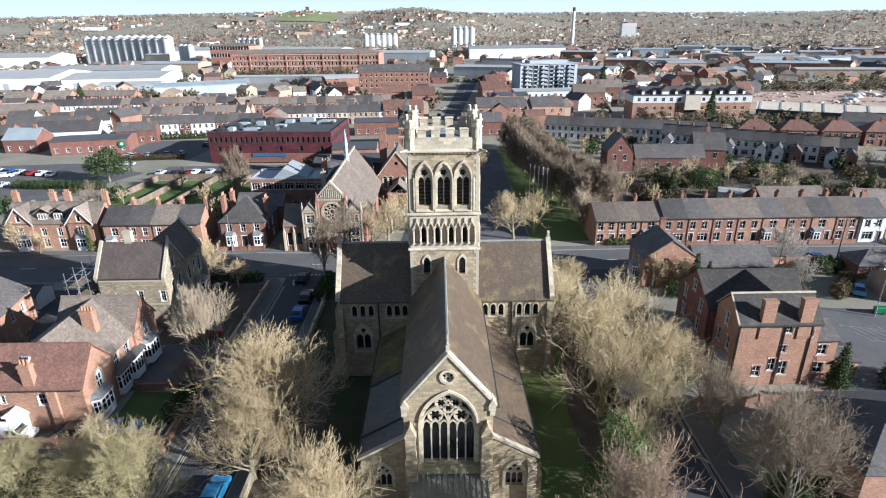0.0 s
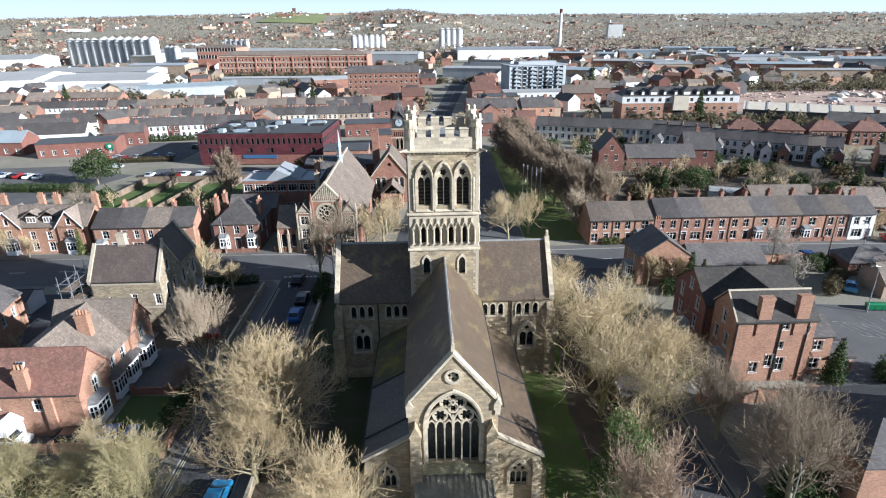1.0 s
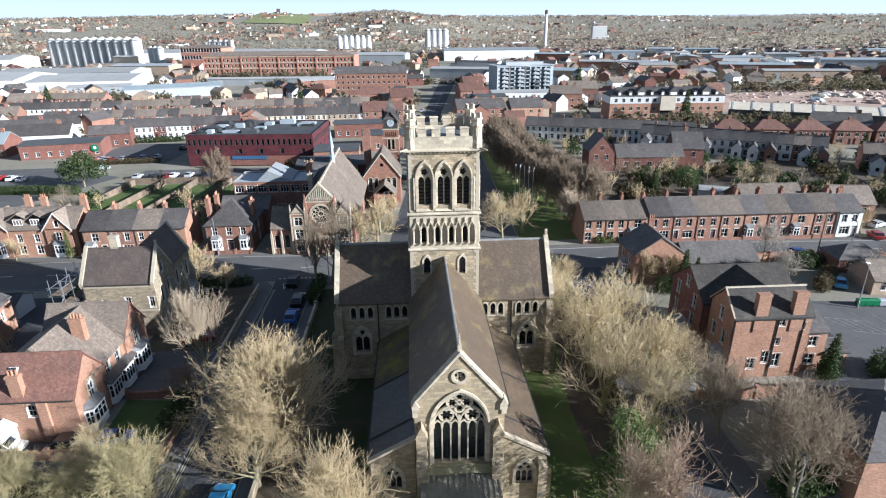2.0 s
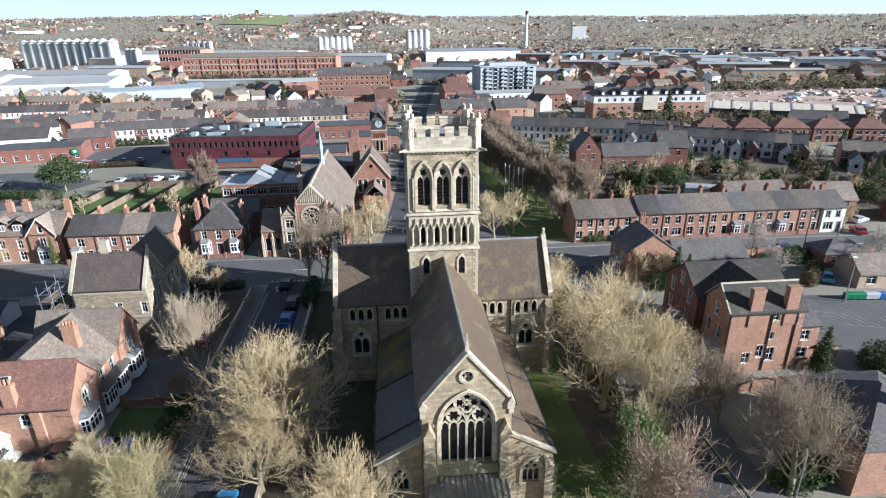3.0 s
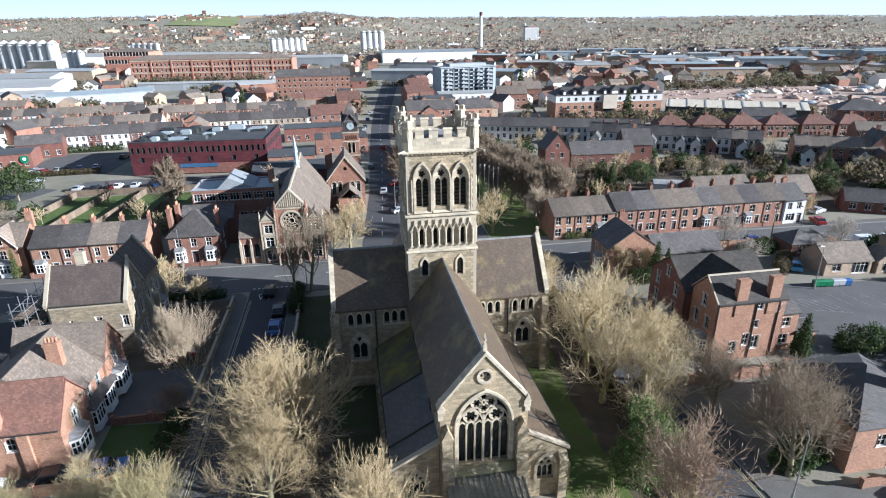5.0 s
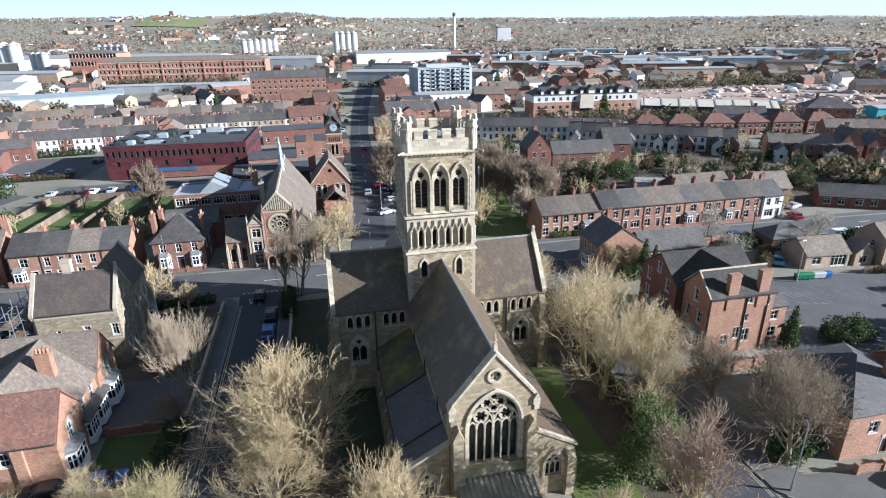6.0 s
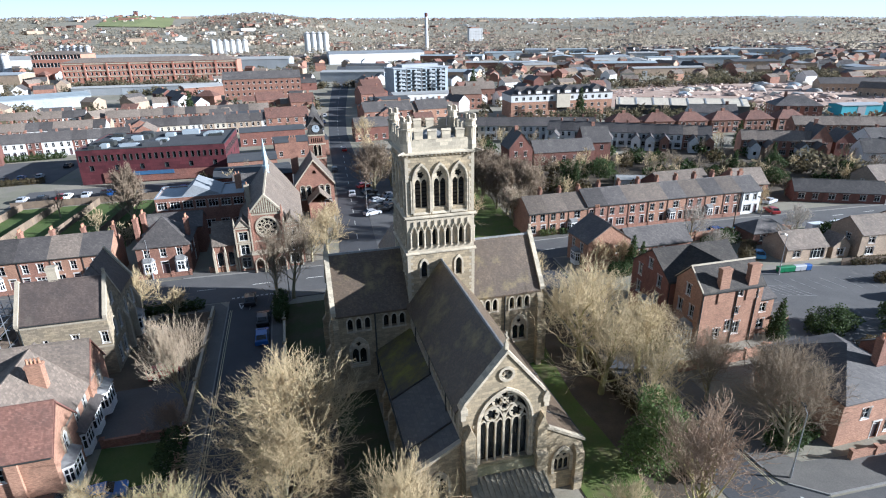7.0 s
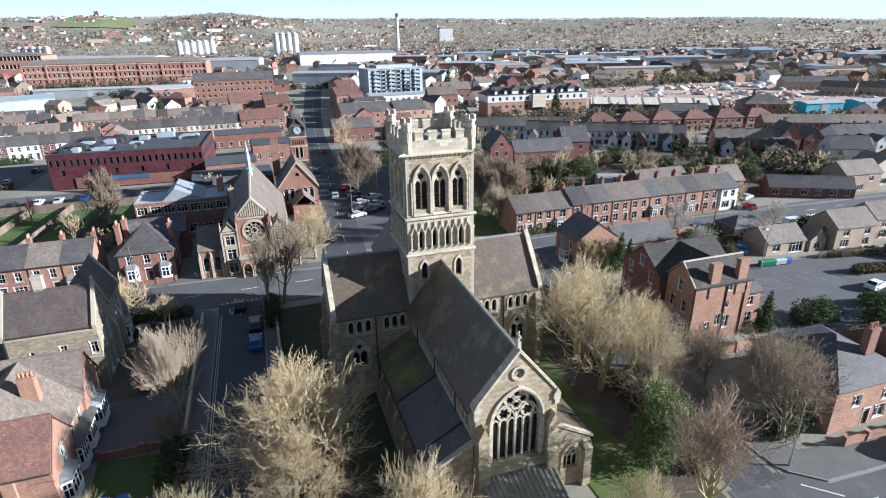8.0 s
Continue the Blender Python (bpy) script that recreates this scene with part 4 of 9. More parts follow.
# west porch with a ribbed lead roof
b = bmesh.new()
for x in (-3.4, 3.15):
    box(b, x, -4.4, 0, x + 0.3, -0.65, 2.55)
wall_poly(b, [(-3.4, 0), (3.45, 0), (3.45, 2.5), (-3.4, 2.5)], [arch(u, 0.9, 0.7, 1.7, 0.45, 4) for u in (-2.4, -1.2, 1.2, 2.4)] + [arch(0, 0.02, 1.3, 1.5, 0.7, 5)], 0.3, T((0, -4.7, 0)))
cpart("porch_wall", b, STONE)
b = bmesh.new()
prism(b, [(-3.5, 0.02, 4.25), (-3.5, -5.1, 2.55), (-3.5, -5.1, 2.4), (-3.5, 0.02, 4.1)], (7.0, 0, 0))
cpart("porch_roof", b, PORCHLEAD, "grey lead porch roof")
for i in range(15):
    b = bmesh.new()
    x = -3.42 + i * 0.4886
    prism(b, [(x - 0.035, 0.0, 4.26), (x - 0.035, -5.08, 2.57), (x - 0.035, -5.08, 2.645), (x - 0.035, 0.0, 4.335)], (0.07, 0, 0))
    cpart("roof_rib", b, PORCHLEAD)

# aisles
for sgn in (-1, 1):
    b = bmesh.new()
    wall_poly(b, [(3.9, 0), (7.75, 0), (7.75, 5.15), (3.9, 7.35)] if sgn > 0 else [(-7.75, 0), (-3.9, 0), (-3.9, 7.35), (-7.75, 5.15)], [arch(sgn * 5.95, 2.0, 1.7, 3.4, 1.25, 6)], 0.6, T((0, 0.35, 0)))
    cpart("aisle_west_wall", b, STONE)
    b = bmesh.new()
    band(b, arch(sgn * 5.95, 2.0, 2.2, 3.4, 1.65, 6), arch(sgn * 5.95, 2.0, 1.66, 3.4, 1.22, 6), 0.22, 0.5)
    wob = cpart("window_surround", b, PALE)
    b = bmesh.new()
    heads = [arch(sgn * 5.95 + x, 2.05, 0.44, 3.05, 0.36, 4) for x in (-0.53, 0.0, 0.53)]
    wall_poly(b, arch(sgn * 5.95, 2.0, 1.64, 3.4, 1.2, 6), heads + [foil(sgn * 5.95 + x, z, 0.21, 4) for x, z in ((-0.36, 3.72), (0.36, 3.72), (0, 4.12))], 0.15, T((0, 0.55, 0)))
    part("tracery", b, PALE, wob)
    b = bmesh.new()
    wall_poly(b, arch(sgn * 5.95, 2.0, 1.64, 3.4, 1.2, 6), [], 0.03, T((0, 0.75, 0)))
    part("pane", b, GLASS, wob)
    b = bmesh.new()
    m = T((7.75, 0, 0)) @ Matrix.Rotation(math.pi / 2, 4, "Z") if sgn > 0 else T((-7.75, 21.0, 0)) @ Matrix.Rotation(-math.pi / 2, 4, "Z")
    us = [2.7, 6.2, 9.7, 13.2, 16.7]
    wall_poly(b, [(0.95, 0), (21.0, 0), (21.0, 5.1), (0.95, 5.1)] if sgn > 0 else [(0, 0), (20.05, 0), (20.05, 5.1), (0, 5.1)], [arch(u if sgn > 0 else 21 - u, 1.9, 1.3, 3.2, 0.9, 5) for u in us], 0.6, m)
    cpart("aisle_wall", b, STONE)
    for u in us:
        b = bmesh.new()
        wall_poly(b, arch(0, 0, 1.28, 1.3, 0.88, 5), [], 0.03, T((0, 0.3, 0)))
        link("pane", mesh_of("pane", b, GLASS), church, m @ T((u if sgn > 0 else 21 - u, 0, 1.9)))
    for yy in (0.9, 4.45, 7.95, 11.45, 14.95, 18.4):
        b = bmesh.new()
        x = sgn * 7.75
        box(b, min(x, x + sgn * 0.75), yy - 0.3, 0, max(x, x + sgn * 0.75), yy + 0.3, 3.1)
        prism(b, [(x, yy - 0.3, 3.1), (x + sgn * 0.75, yy - 0.3, 3.1), (x, yy - 0.3, 4.5)], (0, 0.6, 0))
        cpart("buttress", b, STONE)
    b = bmesh.new()
    x = sgn * 7.45
    box(b, x - 0.4, -0.3, 0, x + 0.4, 0.35, 4.3)
    prism(b, [(x - 0.4, -0.3, 4.3), (x - 0.4, 0.35, 4.3), (x - 0.4, 0.35, 5.1)], (0.8, 0, 0))
    cpart("buttress", b, STONE)
    # lean-to roof in three bays with upstands between
    for y0, y1, mt in ((0.75, 3.15, CHURCHTILE), (3.15, 11.0, CHURCHTILE), (11.0, 20.98, CHURCHTILE)) if sgn > 0 else ((0.75, 3.15, AISLESLATE), (3.15, 11.0, AISLESLATE), (11.0, 20.98, MOSS)):
        b = bmesh.new()
        prism(b, [(sgn * 3.86, y0 + 0.004, 7.55), (sgn * 8.1, y0 + 0.004, 5.15), (sgn * 8.1, y0 + 0.004, 5.3), (sgn * 3.86, y0 + 0.004, 7.72)], (0, y1 - y0 - 0.008, 0))
        cpart("aisle_roof", b, mt, "low lean-to aisle roof")
    for yy in (3.15, 11.0):
        b = bmesh.new()
        prism(b, [(sgn * 3.87, yy - 0.07, 7.6), (sgn * 8.12, yy - 0.07, 5.2), (sgn * 8.12, yy - 0.07, 5.42), (sgn * 3.87, yy - 0.07, 7.82)], (0, 0.14, 0))
        cpart("roof_upstand", b, LOUVRE)
    b = bmesh.new()
    prism(b, [(sgn * 3.86, 0.25, 7.5), (sgn * 8.15, 0.25, 5.1), (sgn * 8.15, 0.25, 5.38), (sgn * 3.86, 0.25, 7.8)], (0, 0.48, 0))
    cpart("gable_coping", b, DRESSED)
    b = bmesh.new()
    box(b, sgn * 8.2 - 0.08, 0.8, 5.05, sgn * 8.2 + 0.08, 20.9, 5.17)
    cpart("gutter", b, DARKMETAL)

# transepts
for sgn in (-1, 1):
    b = bmesh.new()
    out = [(4.0, 0), (12.9, 0), (12.9, 10.55), (4.0, 10.55)]
    us = [8.95, 9.95, 10.95, 4.85, 5.8, 6.75]
    big = 10.1
    holes = [arch(u, 8.35, 0.62, 9.45, 0.5, 4) for u in us] + [arch(big, 3.75, 1.9, 5.75, 1.35, 6)]
    mir = lambda loop: loop if sgn > 0 else [(-a, c) for a, c in loop][::-1]
    wall_poly(b, mir(out), [mir(h) for h in holes], 0.7, T((0, 21.0, 0)))
    cpart("transept_west_wall", b, STONE)
    b = bmesh.new()
    box(b, min(sgn * 4.0, sgn * 12.9), 28.9, 0, max(sgn * 4.0, sgn * 12.9), 29.6, 10.55)
    cpart("transept_east_wall", b, STONE)
    b = bmesh.new()
    m = T((12.9, 21.0, 0)) @ Matrix.Rotation(math.pi / 2, 4, "Z") if sgn > 0 else T((-12.9, 29.6, 0)) @ Matrix.Rotation(-math.pi / 2, 4, "Z")
    wall_poly(b, [(0.7, 0), (7.9, 0), (7.9, 11.6), (4.3, 16.1), (0.7, 11.6)], [arch(u, 3.0, 1.3, 8.0, 1.2, 5) for u in (2.3, 4.3, 6.3)], 0.7, m)
    cpart("transept_gable_wall", b, STONE)
    for u in (2.3, 4.3, 6.3):
        b = bmesh.new()
        wall_poly(b, arch(0, 0, 1.28, 5.0, 1.18, 5), [], 0.03, T((0, 0.35, 0)))
        link("pane", mesh_of("pane", b, GLASS), church, m @ T((u, 0, 3.0)))
    b = bmesh.new()
    prism(b, [(sgn * 3.9, 20.6, 10.35), (sgn * 3.9, 25.3, 16.2), (sgn * 3.9, 30.0, 10.35), (sgn * 3.9, 30.0, 10.55), (sgn * 3.9, 25.3, 16.42), (sgn * 3.9, 20.6, 10.55)], (sgn * 8.75, 0, 0))
    cpart("transept_roof", b, CHURCHTILE, "brown plain tile transept roof")
    b = bmesh.new()
    prism(b, [(sgn * 3.9, 25.16, 16.32), (sgn * 3.9, 25.44, 16.32), (sgn * 3.9, 25.37, 16.52), (sgn * 3.9, 25.23, 16.52)], (sgn * 8.75, 0, 0))
    cpart("transept_ridge", b, LEAD)
    for d in (-1, 1):
        b = bmesh.new()
        prism(b, [(sgn * 12.5, 25.3 + d * 4.75, 10.7), (sgn * 12.5, 25.3, 16.5), (sgn * 12.5, 25.3, 16.95), (sgn * 12.5, 25.3 + d * 4.75, 11.15)], (sgn * 0.55, 0, 0))
        cpart("gable_coping", b, PALE)
    b = bmesh.new()
    box(b, sgn * 12.78 - 0.14, 25.15, 16.9, sgn * 12.78 + 0.14, 25.45, 17.6)
    box(b, sgn * 12.78 - 0.05, 25.0, 17.25, sgn * 12.78 + 0.05, 25.6, 17.4)
    cpart("finial", b, PALE)
    # corner buttresses
    for xx, yy, dx, dy in ((12.6, 21.0, 0, -0.9), (12.9, 21.35, 0.9, 0), (12.9, 29.2, 0.9, 0)):
        b = bmesh.new()
        if dy:
            x = sgn * xx
            box(b, x - 0.35, 21.0 + dy, 0, x + 0.35, 21.0, 6.0)
            prism(b, [(x - 0.35, 21.0 + dy, 6.0), (x - 0.35, 21.0, 6.0), (x - 0.35, 21.0, 7.0), (x - 0.35, 21.0 + dy * 0.55, 6.4)], (0.7, 0, 0))
            box(b, x - 0.32, 21.0 + dy * 0.55, 6.4, x + 0.32, 21.0, 9.0)
            prism(b, [(x - 0.32, 21.0 + dy * 0.55, 9.0), (x - 0.32, 21.0, 9.0), (x - 0.32, 21.0, 10.1)], (0.64, 0, 0))
        else:
            x0, x1 = sgn * xx, sgn * (xx + dx)
            box(b, min(x0, x1), yy - 0.35, 0, max(x0, x1), yy + 0.35, 6.0)
            prism(b, [(x0, yy - 0.35, 6.0), (x1, yy - 0.35, 6.0), (x0, yy - 0.35, 7.4)], (0, 0.7, 0))
            x1 = sgn * (xx + 0.45)
            box(b, min(x0, x1), yy - 0.3, 6.4, max(x0, x1), yy + 0.3, 9.2)
            prism(b, [(x0, yy - 0.3, 9.2), (x1, yy - 0.3, 9.2), (x0, yy - 0.3, 10.4)], (0, 0.6, 0))
        cpart("buttress", b, STONE)
    for u in us:
        b = bmesh.new()
        band(b, arch(sgn * u, 8.35, 0.9, 9.45, 0.68, 4), arch(sgn * u, 8.35, 0.6, 9.45, 0.48, 4), 20.9, 21.04)
        wob = cpart("window_surround", b, PALE)
        b = bmesh.new()
        wall_poly(b, arch(sgn * u, 8.35, 0.6, 9.45, 0.48, 4), [], 0.03, T((0, 21.4, 0)))
        part("pane", b, GLASS, wob)
    for a, c in ((4.35, 7.25), (8.5, 11.4)):
        b = bmesh.new()
        box(b, min(sgn * a, sgn * c), 20.86, 8.14, max(sgn * a, sgn * c), 21.0, 8.34)
        cpart("string_course", b, PALE)
    b = bmesh.new()
    band(b, arch(sgn * big, 3.75, 2.4, 5.75, 1.75, 6), arch(sgn * big, 3.75, 1.86, 5.75, 1.32, 6), 20.86, 21.1)
    wob = cpart("window_surround", b, PALE)
    b = bmesh.new()
    wall_poly(b, arch(sgn * big, 3.75, 1.84, 5.75, 1.3, 6), [arch(sgn * big + x, 3.8, 0.76, 5.25, 0.58, 4) for x in (-0.45, 0.45)] + [foil(sgn * big, 6.36, 0.32, 4)], 0.18, T((0, 21.2, 0)))
    part("tracery", b, PALE, wob)
    b = bmesh.new()
    wall_poly(b, arch(sgn * big, 3.75, 1.86, 5.75, 1.32, 6), [], 0.03, T((0, 21.45, 0)))
    part("pane", b, GLASS, wob)
    b = bmesh.new()
    box(b, sgn * big - 1.2, 20.8, 3.5, sgn * big + 1.2, 21.0, 3.74)
    part("sill", b, PALE, wob)
    b = bmesh.new()
    tube(b, (sgn * 8.05, 20.9, 0.1), (sgn * 8.05, 20.9, 10.2), 0.09)
    cpart("downpipe", b, DARKMETAL)
    b = bmesh.new()
    box(b, min(sgn * 8.1, sgn * 13.0), 20.75, 0, max(sgn * 8.1, sgn * 13.0), 21.0, 1.1)
    prism(b, [(sgn * 8.1, 20.75, 1.1), (sgn * 8.1, 21.0, 1.1), (sgn * 8.1, 21.0, 1.35)], (sgn * 4.9, 0, 0))
    cpart("plinth", b, STONE)
    g = bmesh.new()
    for k in range(16):
        xx = sgn * (4.4 + k * 0.55)
        box(g, xx - 0.1, 20.78, 10.28, xx + 0.1, 21.0, 10.5)
    cpart("corbel_table", g, DRESSED)

# chancel behind the tower
b = bmesh.new()
box(b, -3.8, 28.7, 0, 3.8, 43, 10.4)
cpart("chancel_wall", b, STONE)
b = bmesh.new()
gable_roof(b, 14.4, 7.6, 10.4, 5.2, 0.35, 0.1, 0.18, "x", T((0, 35.9, 0)) @ Matrix.Rotation(math.pi / 2, 4, "Z"))
cpart("chancel_roof", b, CHURCHTILE)

# tower: each stage on four sides
W = 3.95
TC = T((0, 24.7, 0))
SIDES = [TC @ Matrix.Rotation(k * math.pi / 2, 4, "Z") for k in range(4)]
for k, S in enumerate(SIDES):
    F = S @ T((0, -W, 0))
    hw = W if k % 2 == 0 else W - 0.8
    b = bmesh.new()
    lanc = [arch(u, 14.1, 0.75, 15.6, 0.65, 5) for u in (-2.05, 2.05)]
    wall_poly(b, [(-hw, 0), (hw, 0), (hw, 17.1), (-hw, 17.1)], lanc, 0.8, F)
    cpart("tower_lower_wall", b, STONE)
    for u in (-2.05, 2.05):
        b = bmesh.new()
        band(b, arch(u, 14.1, 1.15, 15.6, 0.98, 5), arch(u, 14.1, 0.72, 15.6, 0.63, 5), -0.1, 0.1, F)
        cpart("window_surround", b, PALE)
        b = bmesh.new()
        wall_poly(b, arch(u, 14.1, 0.75, 15.6, 0.65, 5), [], 0.03, F @ T((0, 0.45, 0)))
        cpart("pane", b, GLASS)
    # arcade of nine gableted arches, every second one painted black as a dark opening
    hw2 = W - 0.05 if k % 2 == 0 else W - 0.85
    F2 = S @ T((0, -W + 0.05, 0))
    b = bmesh.new()
    us = [(-3.12 + 0.78 * i) for i in range(9)]
    wall_poly(b, [(-hw2, 17.35), (hw2, 17.35), (hw2, 21.35), (-hw2, 21.35)], [arch(u, 17.95, 0.5, 19.5, 0.42, 4) for i, u in enumerate(us)], 0.5, F2)
    cpart("arcade_wall", b, DRESSED)
    for i, u in enumerate(us):
        b = bmesh.new()
        wall_poly(b, arch(u, 17.95, 0.5, 19.5, 0.42, 4), [], 0.03, F2 @ T((0, 0.42 if i % 2 else 0.24, 0)))
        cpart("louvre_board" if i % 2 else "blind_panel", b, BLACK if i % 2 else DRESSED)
        b = bmesh.new()
        for sg in (-1, 1):
            prism(b, [(u, -0.16, 20.62), (u, -0.16, 20.42), (u + sg * 0.39, -0.16, 19.72), (u + sg * 0.39, -0.16, 19.9)], (0, 0.16, 0), F2)
        box(b, u - 0.07, -0.15, 20.55, u + 0.07, -0.01, 20.95, F2)
        cpart("gablet", b, PALE)
    for i in range(10):
        b = bmesh.new()
        u = -3.51 + 0.78 * i
        tube(b, F2 @ Vector((u, -0.12, 17.95)), F2 @ Vector((u, -0.12, 19.7)), 0.1, 0.1, 6)
        box(b, u - 0.14, -0.26, 17.8, u + 0.14, 0, 17.95, F2)
        box(b, u - 0.14, -0.26, 19.62, u + 0.14, 0, 19.78, F2)
        cpart("colonnette", b, PALE)
    # belfry
    hw3 = W - 0.1 if k % 2 == 0 else W - 0.9
    F3 = S @ T((0, -W + 0.1, 0))
    b = bmesh.new()
    bu = (-2.12, 0, 2.12)
    wall_poly(b, [(-hw3, 21.6), (hw3, 21.6), (hw3, 28.45), (-hw3, 28.45)], [arch(u, 22.4, 1.5, 25.6, 1.3, 7) for u in bu], 0.8, F3)
    cpart("belfry_wall", b, STONE)
    for u in bu:
        b = bmesh.new()
        band(b, arch(u, 21.9, 2.06, 25.55, 1.98, 7), arch(u, 21.9, 1.78, 25.55, 1.66, 7), -0.2, 0.02, F3)
        band(b, arch(u, 22.3, 1.77, 25.55, 1.65, 7), arch(u, 22.3, 1.46, 25.6, 1.28, 7), -0.06, 0.3, F3)
        sob = cpart("window_surround", b, PALE)
        b = bmesh.new()
        wall_poly(b, arch(u, 22.4, 1.44, 25.6, 1.27, 7), [arch(u + x, 22.42, 0.63, 25.1, 0.56, 4) for x in (-0.362, 0.362)] + [foil(u, 26.12, 0.38, 5)], 0.2, F3 @ T((0, 0.22, 0)))
        part("tracery", b, PALE, sob)
        b = bmesh.new()
        # black sheet added for the unlit belfry behind the louvres
        wall_poly(b, arch(u, 22.4, 1.48, 25.6, 1.29, 7), [], 0.03, F3 @ T((0, 0.72, 0)))
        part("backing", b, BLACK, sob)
        for z in np.arange(22.6, 26.0, 0.42):
            b = bmesh.new()
            prism(b, [(u - 0.7, 0.46, z), (u + 0.7, 0.46, z), (u + 0.7, 0.68, z + 0.2), (u - 0.7, 0.68, z + 0.2)], (0, 0, 0.035), F3)
            part("louvre", b, LOUVRE, sob)
        b = bmesh.new()
        prism(b, [(u - 1.0, -0.18, 21.75), (u - 1.0, 0.3, 21.75), (u - 1.0, 0.3, 22.38)], (2.0, 0, 0), F3)
        part("sill", b, PALE, sob)
    for u in (-3.3, -1.06, 1.06, 3.3):
        b = bmesh.new()
        tube(b, F3 @ Vector((u, -0.1, 22.0)), F3 @ Vector((u, -0.1, 25.6)), 0.11, 0.11, 6)
        cpart("shaft", b, PALE)
    # string courses and cornice
    for z, h, pr in ((17.1, 0.25, 0.18), (21.35, 0.25, 0.2), (28.45, 0.28, 0.28)):
        b = bmesh.new()
        e = W + pr if k % 2 == 0 else W - 0.002
        prism(b, [(-e, -W - pr, z), (-e, -W + 0.3, z), (-e, -W + 0.3, z + h), (-e, -W - pr * 0.2, z + h), (-e, -W - pr, z + h * 0.55)], (2 * e, 0, 0), S)
        cpart("string_course", b, PALE)
    g = bmesh.new()
    for i in range(17):
        u = -3.6 + i * 0.45
        box(g, u - 0.09, -0.22, 28.24, u + 0.09, -0.1 + 0.08, 28.44, S @ T((0, -W + 0.1, 0)))
    cpart("corbel_table", g, PALE)
    # parapet: plain band, then merlons
    F4 = S @ T((0, -W, 0))
    hp = W - 0.02 if k % 2 == 0 else W - 0.42
    b = bmesh.new()
    box(b, -hp, -0.05, 28.73, hp, 0.35, 30.0, F4)
    cpart("parapet", b, PALE, "clean pale stone parapet")
    for i, u in enumerate((-2.3, -0.8, 0.72, 2.25)):
        b = bmesh.new()
        box(b, u - 0.46, -0.03, 30.0, u + 0.46, 0.33, 30.85, F4)
        prism(b, [(u - 0.52, -0.1, 30.85), (u - 0.52, 0.4, 30.85), (u - 0.52, 0.15, 31.05)], (1.04, 0, 0), F4)
        cpart("merlon", b, PALE)
    b = bmesh.new()
    box(b, -2.9, -0.09, 29.98, 2.9, -0.052, 30.06, F4)
    cpart("string_course", b, PALE)
    # gargoyle-like water spout
    b = bmesh.new()
    tube(b, F4 @ Vector((-W + 0.1, 0.1, 28.7)), F4 @ Vector((-W - 0.75, -0.65, 28.62)), 0.16, 0.09, 6)
    cpart("water_spout", b, DRESSED)
# corner turrets with small battlements
for sx in (-1, 1):
    for sy in (-1, 1):
        x, y = sx * (W - 0.42), 24.7 + sy * (W - 0.42)
        b = bmesh.new()
        tube(b, (x, y, 28.7), (x, y, 31.0), 0.66, 0.62, 8)
        tube(b, (x, y, 31.0), (x, y, 31.18), 0.74, 0.74, 8)
        tube(b, (x, y, 31.18), (x, y, 31.75), 0.58, 0.56, 8)
        tube(b, (x, y, 31.75), (x, y, 31.92), 0.72, 0.66, 8)
        turret = cpart("turret", b, PALE, "octagonal corner turret")
        for i in range(4):
            a = i * math.pi / 2 + math.pi / 4
            b = bmesh.new()
            box(b, -0.16, -0.1, 31.92, 0.16, 0.1, 32.4, T((x + 0.5 * math.cos(a), y + 0.5 * math.sin(a), 0)) @ Matrix.Rotation(a + math.pi / 2, 4, "Z"))
            part("merlon", b, PALE, turret)
        for i in range(8):
            a = i * math.pi / 4
            b = bmesh.new()
            box(b, -0.11, -0.02, 29.9, 0.11, 0.04, 31.2, T((x + 0.6 * math.cos(a), y + 0.6 * math.sin(a), 0)) @ Matrix.Rotation(a + math.pi / 2, 4, "Z"))
            part("panel", b, DRESSED, turret)
b = bmesh.new()
box(b, -W + 0.4, 24.7 - W + 0.4, 28.5, W - 0.4, 24.7 + W - 0.4, 29.3)
v = [b.verts.new(p) for p in ((-3.2, 21.6, 29.31), (3.2, 21.6, 29.31), (3.2, 27.8, 29.31), (-3.2, 27.8, 29.31), (0, 24.7, 30.4))]
for f in ((0, 1, 4), (1, 2, 4), (2, 3, 4), (3, 0, 4)):
    b.faces.new([v[i] for i in f])
cpart("tower_roof", b, LEAD)
# pale quoins on the corners of the tower and the west front
q = [mesh_of("quoin", box(bmesh.new(), -w / 2, -0.03, 0, w / 2, 0.3, 0.3), PALE) for w in (0.62, 0.36)]
for k, S in enumerate(SIDES[:1] + SIDES[3:] + SIDES[1:2]):
    for sg in (-1, 1):
        i = 0
        z = 10.8 if sg * (1 if k == 0 else 0) else 11
        while z < 28.1:
            if not 17.0 < z < 21.6:
                w = (0.62, 0.36)[i % 2]
                off = 0.0 if z < 17 else 0.1
                link("quoin", q[i % 2], church, S @ T((sg * (W - off - w / 2 + 0.02), -W + off, z)))
            z += 0.42
            i += 1
for sg in (-1, 1):
    for i in range(11):
        link("quoin", q[i % 2], church, T((sg * (2.62 - (0.1 if i % 2 else 0)), -0.02, 5.2 + i * 0.4)))

